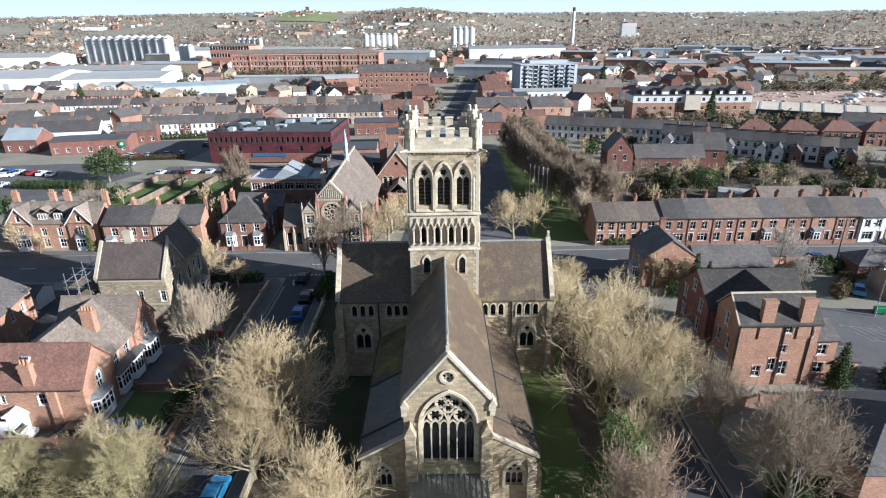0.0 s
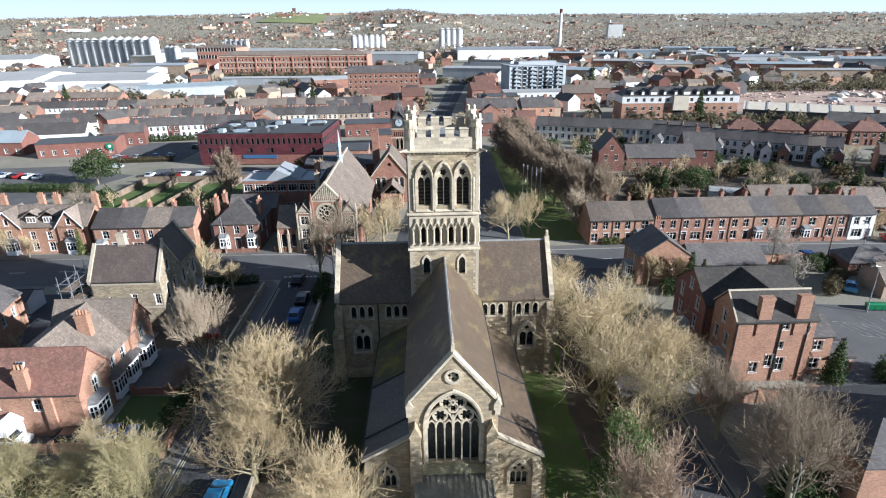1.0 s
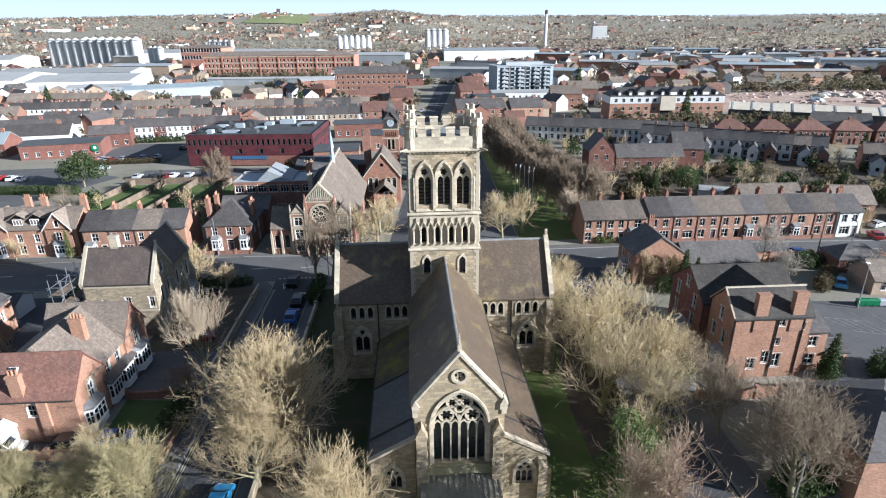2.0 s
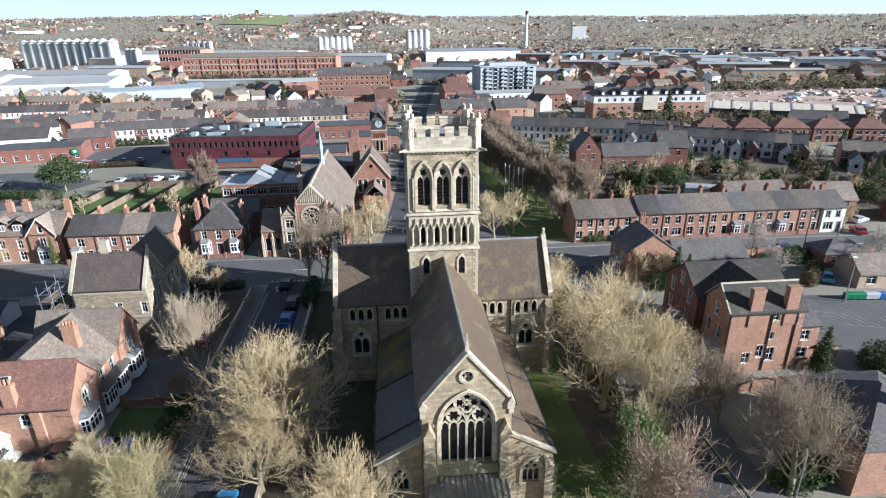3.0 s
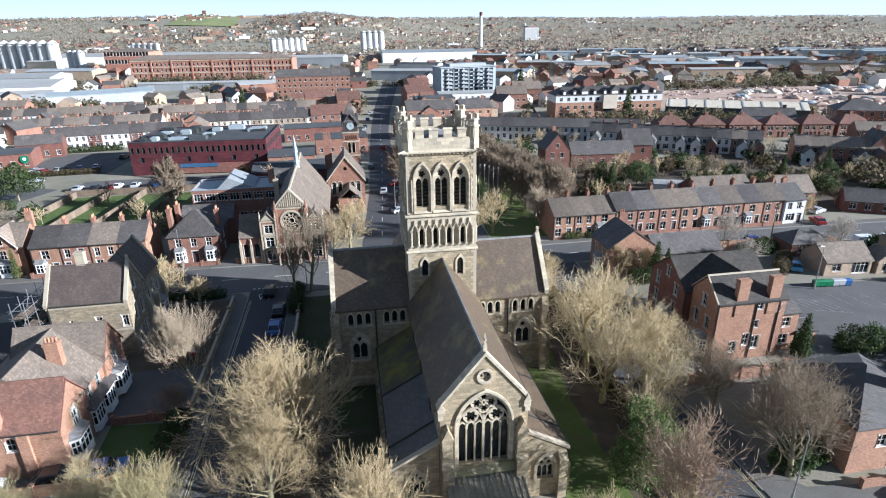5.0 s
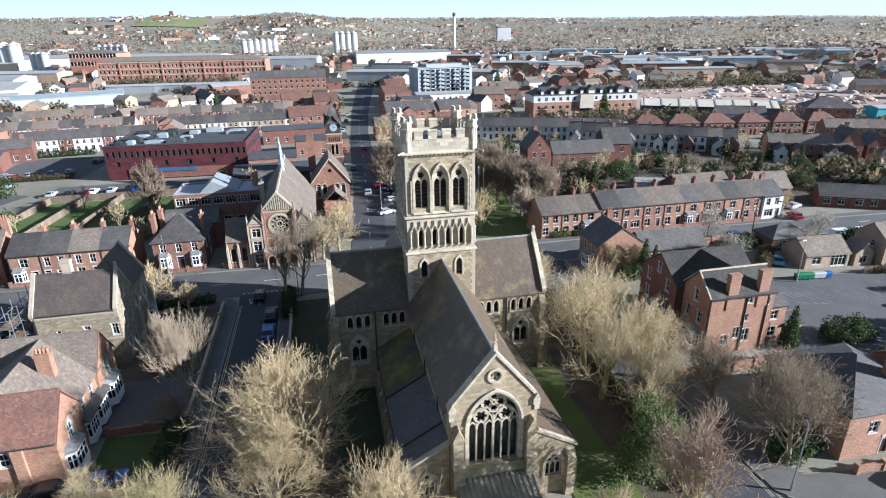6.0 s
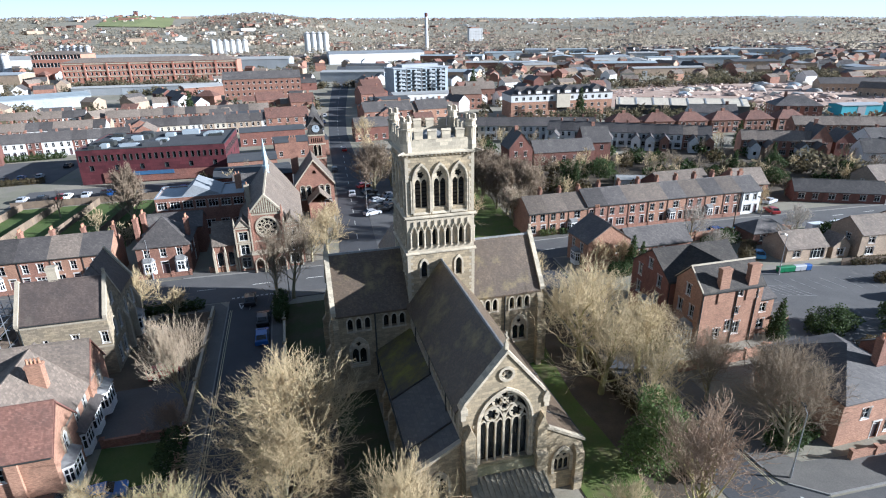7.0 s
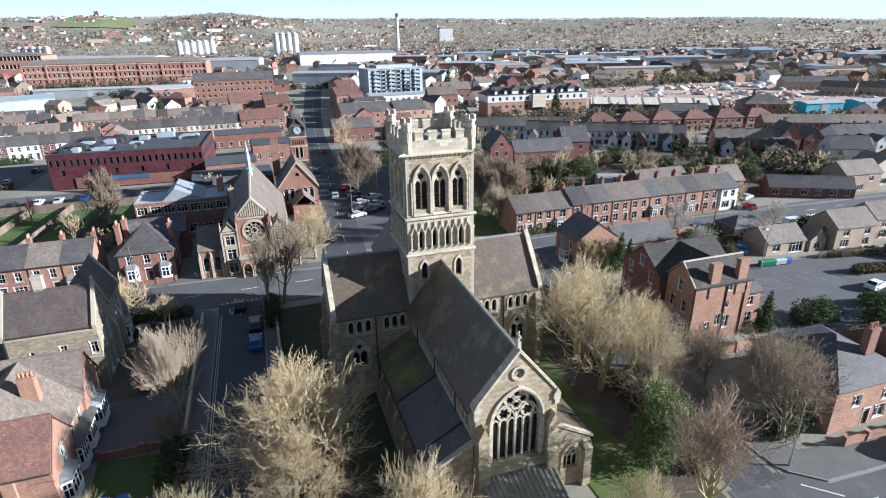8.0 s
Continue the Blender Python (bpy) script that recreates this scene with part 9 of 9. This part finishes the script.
# far houses and far woods: countless, one sheet of stuff each
def far_houses(n, r0, r1, seed, power=1.3):
    rg = np.random.RandomState(seed)
    co, fs, mi = [], [], []
    for i in range(n):
        r = r0 + (r1 - r0) * rg.rand() ** power
        az = radians(rg.uniform(-50, 66))
        x, y = r * math.sin(az), r * math.cos(az)
        if (r > 900 and noise.noise((x / 260, y / 260, 0.3)) < -0.12) or (r < 900 and not free(x, y, 6)):
            continue
        z = float(land(x, y)) - 0.3
        w, d, h, q = rg.uniform(3.6, 6.5), rg.uniform(3.4, 4.6), rg.uniform(4.6, 6.0), rg.uniform(2.0, 3.0)
        if r < 900:
            TAKEN.append((x, y, 5))
        if rg.rand() < 0.06 and r > 900:
            w, d, h, q = w * 4, d * 3.5, h * 1.3, 0.8
        a = rg.choice((0.1, 0.1, -0.45, 1.67, 1.1)) + rg.normal(0, 0.1)
        c, s0 = math.cos(a), math.sin(a)
        b0 = len(co)
        for u, v, zz in ((-w, -d, 0), (w, -d, 0), (w, d, 0), (-w, d, 0), (-w, -d, h), (w, -d, h), (w, d, h), (-w, d, h), (-w, 0, h + q), (w, 0, h + q)):
            co.append((x + c * u - s0 * v, y + s0 * u + c * v, z + zz))
        wm, rm = int(rg.choice((0, 0, 0, 2, 2, 1) if r < 900 else (0, 0, 0, 0, 2, 2, 2, 6, 6, 1))), int(rg.choice((3, 4, 4, 5)))
        for f, m9 in (((0, 1, 5, 4), wm), ((1, 2, 6, 9, 5), wm), ((2, 3, 7, 6), wm), ((3, 0, 4, 8, 7), wm), ((4, 5, 9, 8), rm), ((6, 7, 8, 9), rm)):
            fs.append(tuple(b0 + k for k in f))
            mi.append(m9)
    me = bpy.data.meshes.new("far_houses")
    me.from_pydata(co, [], fs)
    for m9 in (BRICK, WHITEWALL, BUFF, SLATE, GREYTILE, REDTILE, CREAM):
        me.materials.append(m9)
    me.polygons.foreach_set("material_index", mi)
    return tagged(new("far_houses", me), "countless small houses of the far town and hillsides", "houses", kind="stuff")


far_houses(900, 230, 900, 15, 0.8)
far_houses(7000, 880, 3900, 5, 1.15)


def leaf_cloud(n, r0, r1, seed, size, power, keep, each, name, label, mat, boxes=None, flake=0.3):
    """Distant bare trees and bushes: each a loose crown of small tilted flakes with gaps."""
    rg = np.random.RandomState(seed)
    r = r0 + (r1 - r0) * rg.rand(n) ** power
    az = np.radians(rg.uniform(-52, 68, n))
    x, y = r * np.sin(az), r * np.cos(az)
    if boxes:
        x = np.concatenate([rg.uniform(b[0], b[2], b[4]) for b in boxes])
        y = np.concatenate([rg.uniform(b[1], b[3], b[4]) for b in boxes])
        n = 0
    ok = np.array([not n or (noise.noise((a / 120, b / 120, 0.7)) > (keep - 0.35 if a < 0 and b > 1700 else keep) and (b > 800 or free(a, b, 4)) and not (-640 < a < -290 and 1840 < b < 2680)) for a, b in zip(x, y)])
    x, y = x[ok], y[ok]
    k = len(x)
    sc = size * rg.uniform(0.5, 1.4, (k, 1, 1)) * np.array([[[1.15, 1.15, 1.0]]])
    d = rg.normal(0, 1, (k, each, 3))
    d /= np.linalg.norm(d, axis=2, keepdims=True)
    c = d * sc * rg.uniform(0.35, 1.0, (k, each, 1)) + np.stack([x, y, land(x, y)], axis=1)[:, None, :] + sc * np.array([[[0, 0, 0.95]]])
    t = rg.normal(0, 1, (k, each, 3)) + d
    t /= np.linalg.norm(t, axis=2, keepdims=True)
    w = np.cross(t, rg.normal(0, 1, (k, each, 3)))
    w /= np.linalg.norm(w, axis=2, keepdims=True)
    q = sc * flake
    co = np.stack([c - t * q, c + w * q * 0.5, c + t * q, c - w * q * 0.5], axis=2).reshape(-1, 3)
    me = bpy.data.meshes.new(name)
    me.from_pydata(co.tolist(), [], np.arange(len(co)).reshape(-1, 4).tolist())
    me.materials.append(mat)
    return tagged(new(name, me), label, "trees", kind="stuff")


leaf_cloud(4200, 235, 1000, 18, 2.9, 0.8, -0.12, 36, "town_trees", "bare brown trees and bushes among the town's houses", SCRUBTWIG)
BELTS = ((165, 352, 420, 372, 170), (300, 372, 460, 420, 120), (60, 296, 150, 304, 50), (88, 236, 160, 249, 60), (150, 226, 215, 240, 30), (380, 250, 470, 330, 90), (-120, 436, 40, 446, 110), (-200, 520, -60, 545, 90), (-190, 345, -150, 372, 30), (100, 118, 150, 140, 40), (420, 330, 700, 420, 220), (200, 470, 420, 485, 90))
leaf_cloud(1, 0, 1, 38, 2.3, 1, -1, 48, "scrub_belt", "bare brown scrub and bushes along yards and tracks", SCRUBTWIG, BELTS)
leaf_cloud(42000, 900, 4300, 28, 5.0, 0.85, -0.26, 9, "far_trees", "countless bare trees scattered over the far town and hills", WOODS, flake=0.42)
# loose rubble and scrub of the cleared site
rg = np.random.RandomState(6)
co, fs = [], []
for i in range(1500):
    x, y = rg.uniform(170, 400), rg.uniform(240, 362)
    if noise.noise((x / 22, y / 14, 1.0)) < 0.02:
        continue
    a, b, h, r = rg.uniform(0.4, 2.2), rg.uniform(0.3, 1.2), rg.uniform(0.3, 1.1), rg.uniform(0, 3)
    n0 = len(co)
    for u, v, z in ((-1, -1, 0), (1, -1, 0), (1, 1, 0), (-1, 1, 0), (-0.6, -0.5, 1), (0.5, -0.7, 1), (0.7, 0.5, 1), (-0.5, 0.6, 1)):
        co.append((x + a * u * math.cos(r) - b * v * math.sin(r), y + a * u * math.sin(r) + b * v * math.cos(r), 0.05 + h * z))
    fs += [tuple(n0 + k for k in f) for f in ((4, 5, 6, 7), (0, 1, 5, 4), (1, 2, 6, 5), (2, 3, 7, 6), (3, 0, 4, 7))]
me = bpy.data.meshes.new("rubble")
me.from_pydata(co, [], fs)
me.materials.append(RUBBLE)
tagged(new("rubble", me), "loose demolition rubble strewn over the cleared site", "rubble", kind="stuff")

# ---- cars ----
FAR[0] = False
def car_parts(kind):
    bm = bmesh.new()
    if kind == "van":
        prof = [(-2.4, 0.3), (2.35, 0.3), (2.45, 0.8), (2.2, 1.1), (1.5, 1.25), (0.9, 2.0), (-2.3, 2.05), (-2.42, 1.0)]
        win = [(1.35, 1.28), (0.85, 1.9), (0.05, 1.9), (0.05, 1.28)]
        hw = 0.95
    else:
        prof = [(-2.05, 0.3), (2.0, 0.3), (2.12, 0.62), (1.95, 0.86), (1.05, 0.98), (0.35, 1.44), (-1.2, 1.46), (-1.9, 1.02), (-2.12, 0.9)]
        win = [(0.92, 1.0), (0.32, 1.38), (-1.12, 1.40), (-1.7, 1.03)]
        hw = 0.88
    a = []
    for y, k in ((-hw, 0.94), (-hw + 0.1, 1.0), (hw - 0.1, 1.0), (hw, 0.94)):
        a.append([bm.verts.new((x, y if z < 1.0 else y * 0.86, 0.3 + (z - 0.3) * (k if z > 0.9 else 1))) for x, z in prof])
    n = len(prof)
    for p, q in zip(a, a[1:]):
        for i in range(n):
            bm.faces.new((p[i], p[(i + 1) % n], q[(i + 1) % n], q[i]))
    bm.faces.new(a[0][::-1])
    bm.faces.new(a[-1])
    g = bmesh.new()
    for s in (-1, 1):
        prism(g, [(x, s * (hw * 0.885 + 0.03), z) for x, z in win], (0, -s * 0.12, 0))
    if kind == "van":
        prism(g, [(1.42, -0.75, 1.32), (1.42, 0.75, 1.32), (0.98, 0.7, 1.92), (0.98, -0.7, 1.92)], (0.06, 0, 0.05))
    else:
        prism(g, [(0.98, -0.7, 1.03), (0.98, 0.7, 1.03), (0.42, 0.62, 1.40), (0.42, -0.62, 1.40)], (0.05, 0, 0.05))
        prism(g, [(-1.86, -0.68, 1.06), (-1.86, 0.68, 1.06), (-1.28, 0.6, 1.43), (-1.28, -0.6, 1.43)], (-0.04, 0, 0.05))
    w = bmesh.new()
    tube(w, (0, -0.11, 0), (0, 0.11, 0), 0.32, 0.32, 14)
    r = bmesh.new()
    tube(r, (0, -0.125, 0), (0, 0.125, 0), 0.2, 0.2, 10)
    lm = box(bmesh.new(), -0.05, -0.18, -0.08, 0.05, 0.18, 0.08)
    return bm, mesh_of("window", g, GLASS), mesh_of("wheel", w, RUBBER), mesh_of("rim", r, STEEL), mesh_of("headlight", lm, LAMPGLASS), hw


CARSETS = {}


def car(colour, x, y, rz, kind="car", z=0.05, far=False):
    key = (colour, kind)
    if key not in CARSETS:
        bm, g, w, r, lm, hw = car_parts(kind)
        CARSETS[key] = (mesh_of("body", bm, PAINTS[colour]), g, w, r, lm, hw)
    body, g, w, r, lm, hw = CARSETS[key]
    ob = thing("van" if kind == "van" else "car", x, y, z, rz, "parked %s %s" % (colour.replace("lightblue", "light blue"), "panel van" if kind == "van" else "hatchback car"), "van" if kind == "van" else "car")
    link("body", body, ob)
    link("window", g, ob)
    for sx in (-1.3, 1.3):
        for sy in (-1, 1):
            wh = link("wheel", w, ob, Matrix.Translation((sx, sy * (hw - 0.1), 0.32)))
            if not far:
                link("rim", r, wh)
    if far:
        return ob
    for sy in (-0.6, 0.6):
        link("headlight", lm, ob, Matrix.Translation((2.06 if kind == "car" else 2.38, sy, 0.7)))
    return ob


car("white", -46.6, 49.0, 0, "van").scale = (0.94, 0.94, 0.84)
car("blue", -35.4, 49.6, 8)
car("black", -39.6, 49.3, 4)
car("lightblue", -21.6, 40.2, 88)
car("blue", -21.8, 75.8, 90)
car("black", -21.8, 81.2, 90)
car("black", -24.0, 88.6, 90)
car("red", -33.6, 70.2, 20)
car("black", -37.0, 84.6, 70)
car("lightblue", 67.6, 81.0, 60)
car("white", 75.9, 60.6, 10)
car("lightblue", 75.0, 93.2, -3)
car("blue", 69.0, 93.8, -3)
car("red", 90.6, 101.8, 75)
car("white", 89.6, 88.6, -3, "van")
car("white", 95.2, 88.2, -3, "van")
car("silver", 96.0, 108.0, 20)
car("black", 41.6, 31.9, 20)
car("silver", 1.7, 128.0, 20, far=True), car("black", 4.4, 129.8, 20, far=True), car("black", 7.0, 131.4, 20, far=True), car("silver", 7.8, 135.4, 20, far=True), car("black", 2.8, 133.2, 20, far=True), car("white", 4.4, 137.6, 20, far=True), car("black", 3.8, 141.0, 20, far=True), car("silver", 8.4, 141.4, 20, far=True), car("black", 3.6, 146.0, 20, far=True), car("red", 3.0, 153.0, 20, far=True), car("black", -5.4, 158, 85, far=True), car("black", -3.0, 175, 85, far=True), car("red", 3.0, 205, 85, far=True), car("silver", -1.0, 146, 85, far=True)
car("silver", -106, 192, 5, far=True), car("red", -103, 190, 5, far=True), car("silver", -100, 178, 5, far=True), car("black", -109, 176, 5, far=True), car("silver", -138, 158, 12, far=True), car("white", -130, 165, 12, far=True), car("black", -145, 150, 12, far=True), car("silver", -152, 146, 12, far=True), car("black", -86, 208, 85, far=True)

for x0, y0, x1, y1, n, rz in ((-140, 172, -116, 166, 9, 100), (-150, 160, -122, 154, 9, 100), (-109, 190, -88, 194, 6, 96), (-84, 166, -60, 167, 7, 92), (-50, 166, -20, 167, 8, 92), (150, 140, 166, 133, 5, -20), (142, 128, 150, 122, 3, -20), (-6.4, 205, 3, 300, 6, 85)):
    for i in range(n):
        q = (i + 0.3 * ((i * 7) % 3)) / n
        car(("silver", "black", "white", "black", "blue", "silver", "red")[(i * 3 + n) % 7], x0 + (x1 - x0) * q, y0 + (y1 - y0) * q, rz, far=True)

# ---- boundary walls, fences, bins, poles ----
def garden_wall(pts, h, mat, label, name="garden_wall", piers=3.0, t=0.24):
    ob = thing(name, pts[0][0], pts[0][1], 0, 0, label, "wall")
    o = Vector((*pts[0], 0))
    for a, b in zip(pts, pts[1:]):
        a, b = Vector((*a, 0)) - o, Vector((*b, 0)) - o
        d = b - a
        m = Matrix.Translation(a) @ Matrix.Rotation(math.atan2(d.y, d.x), 4, "Z")
        part("wall_run", box(bmesh.new(), 0, -t / 2, 0, d.length, t / 2, h, m), mat, ob)
        part("coping", box(bmesh.new(), 0, -t / 2 - 0.05, h, d.length, t / 2 + 0.05, h + 0.1, m), DRESSED if mat is STONE else mat, ob)
        for i in range(int(d.length / piers) + 1):
            x = min(i * piers, d.length - 0.2)
            bm = box(bmesh.new(), x - 0.2, -t / 2 - 0.1, 0, x + 0.2, t / 2 + 0.1, h + 0.25, m)
            box(bm, x - 0.25, -t / 2 - 0.15, h + 0.25, x + 0.25, t / 2 + 0.15, h + 0.36, m)
            part("pier", bm, mat, ob)
    return ob


garden_wall([(-62, 47.5), (-29.6, 47.6)], 1.1, ORANGE, "orange brick front wall with piers")
garden_wall([(-29.3, 46.4), (-29.3, 58.0)], 1.3, ORANGE, "brick garden wall along the pavement", piers=6)
garden_wall([(-29.3, 58.0), (-29.3, 86.5)], 1.1, STONE, "stone boundary wall along the pavement", piers=8)
garden_wall([(-37.4, 57.4), (-29.6, 57.4)], 0.9, BRICK, "low brick wall beside the lawn", piers=4)
garden_wall([(58.0, 91.6), (70.0, 91.9)], 1.7, ORANGE, "orange brick wall along the cross road", piers=4)
garden_wall([(70.4, 91.9), (84.0, 90.0)], 1.4, ORANGE, "orange brick wall along the cross road", piers=4)
garden_wall([(29.4, 52.5), (39.4, 52.7), (44.0, 53.4)], 1.3, ORANGE, "low orange brick garden wall", piers=3.5)
garden_wall([(19.6, 36.0), (20.2, 50.0), (23.0, 86.0)], 1.0, STONE, "low stone churchyard wall", piers=7)
garden_wall([(-18.7, 30.0), (-18.7, 86.0)], 1.0, STONE, "low stone churchyard wall", piers=7)
garden_wall([(49.5, 72.0), (49.5, 80.0)], 1.6, ORANGE, "orange brick wall of the car park", piers=4)
garden_wall([(-31.4, 102.9), (-25.6, 102.4)], 0.9, ORANGE, "low brick forecourt wall of the institute", piers=2.2)
garden_wall([(-44.2, 103.0), (-34.6, 103.0)], 0.8, BRICK, "low brick front garden wall", piers=3.2)
garden_wall([(-66.4, 102.8), (-45.4, 102.8)], 0.8, BRICK, "low brick front garden wall", piers=4.8)
garden_wall([(43.7, 102.2), (82.0, 102.2)], 0.8, BRICK, "low brick front garden wall", piers=4.85)
garden_wall([(36, 34.6), (47.5, 34.2)], 0.9, ORANGE, "low brick front wall of the corner house", piers=3)


def fence(x0, y0, x1, y1, h, label, mat=None):
    ob = thing("fence", x0, y0, 0, math.degrees(math.atan2(y1 - y0, x1 - x0)), label, "fence")
    d = math.hypot(x1 - x0, y1 - y0)
    k = max(2, round(d / 1.8))
    for i in range(k):
        part("panel", box(bmesh.new(), i * d / k + 0.06, -0.02, 0.08, (i + 1) * d / k - 0.06, 0.02, h), mat or TIMBER, ob)
    for i in range(k + 1):
        part("post", box(bmesh.new(), i * d / k - 0.05, -0.05, 0, i * d / k + 0.05, 0.05, h + 0.1), mat or TIMBER, ob)
    return ob


for x in (-84.5, -76, -67.2, -57.7, -49.6):
    fence(x, 122, x + 3.4, 158, 1.7, "weathered timber garden fence")
fence(-84, 159, -47, 159, 1.8, "orange-brown timber fence across the gardens")
fence(78.5, 73.2, 92, 70.6, 1.5, "timber fence beside the car park")
for i, c in enumerate(("green", "green", "green", "silver", "silver", "blue")):
    ob = thing("wheeled_bin", 65.6 + i * 1.08, 73.8 - i * 0.1, 0.05, -6, "large %s wheeled refuse bin" % c, "bin", "bins in the car park")
    ob.scale = (0.78, 0.85, 0.85)
    bm = bmesh.new()
    prism(bm, [(-0.62, -0.45, 0.2), (0.62, -0.45, 0.2), (0.68, -0.52, 1.15), (-0.68, -0.52, 1.15)], (0, 0.98, 0))
    part("body", bm, PAINTS[c], ob)
    bm = bmesh.new()
    prism(bm, [(-0.7, -0.56, 1.15), (-0.7, 0.52, 1.15), (-0.7, 0.45, 1.34), (-0.7, -0.3, 1.38)], (1.4, 0, 0))
    part("lid", bm, PAINTS[c], ob)
    for sx in (-0.5, 0.5):
        for sy in (-0.4, 0.4):
            part("wheel", tube(bmesh.new(), (sx - 0.04, sy, 0.1), (sx + 0.04, sy, 0.1), 0.1, 0.1, 8), RUBBER, ob)


def street_lamp(x, y, h=7.5, rz=0.0, label="grey steel street lamp"):
    ob = thing("street_lamp", x, y, 0.05, rz, label, "street lamp")
    part("pole", tube(bmesh.new(), (0, 0, 0), (0, 0, h), 0.09, 0.05, 8), STEEL, ob)
    part("base", tube(bmesh.new(), (0, 0, 0), (0, 0, 1.2), 0.13, 0.12, 8), STEEL, ob)
    part("arm", tube(bmesh.new(), (0, 0, h), (1.0, 0, h + 0.2), 0.04, 0.04, 6), STEEL, ob)
    bm = box(bmesh.new(), 0.8, -0.14, h + 0.14, 1.5, 0.14, h + 0.28)
    part("lamp_head", bm, DARKMETAL, ob)
    part("lens", box(bmesh.new(), 0.9, -0.11, h + 0.1, 1.4, 0.11, h + 0.14), LAMPGLASS, ob)
    return ob


for x, y, rz in ((28.2, 34.2, 60), (64.6, 73.0, 180), (-17.8, 88.2, 90), (76.6, 91.0, 90), (-7.4, 158, 0), (-6, 190, 0), (0.5, 128, 0), (-9.4, 118, 0), (-41.0, 102.6, -90), (11, 150, 180)):
    street_lamp(x, y, rz=rz)
for i in range(5):
    ob = thing("flagpole", 22.0 + i * 0.85, 132.5 - i * 1.1, 0.05, 0, "tall white flagpole on the park lawn", "flagpole", "flagpoles in the park")
    part("pole", tube(bmesh.new(), (0, 0, 0), (0, 0, 9.5), 0.08, 0.045, 8), POLE, ob)
    part("finial", tube(bmesh.new(), (0, 0, 9.5), (0, 0, 9.66), 0.09, 0.05, 8), STEEL, ob)
    part("base", box(bmesh.new(), -0.2, -0.2, 0, 0.2, 0.2, 0.25), KERB, ob)
ob = thing("telegraph_pole", 71.6, 92.4, 0, 0, "brown timber telegraph pole", "pole")
part("pole", tube(bmesh.new(), (0, 0, 0), (0, 0, 8.6), 0.14, 0.1, 8), TIMBER, ob)
part("crossarm", box(bmesh.new(), -0.7, -0.05, 8.0, 0.7, 0.05, 8.12), TIMBER, ob)

# rubble heaps on the cleared site
rnd = random.Random(31)
for i in range(46):
    x, y = rnd.uniform(215, 390), rnd.uniform(255, 345)
    bm = bmesh.new()
    bmesh.ops.create_icosphere(bm, subdivisions=2, radius=1.0)
    for vv in bm.verts:
        k = 1 + 0.35 * noise.noise(vv.co * 2.3 + Vector((i, 0, 0)))
        vv.co = Vector((vv.co.x * 5 * k, vv.co.y * 4 * k, max(vv.co.z, -0.1) * 2.2 * k))
    part("mound", bm, (SOIL, PALEGREY, CREAM, SOIL, WHITEROOF)[i % 5], thing("rubble_mound", x, y, 0.05, rnd.uniform(0, 360), "mound of pinkish demolition rubble", "rubble", "heaps on the cleared site"))

for protos in (red_units, orange_units, white_units, cream_units, dark_units, brick_units):
    drop(protos)
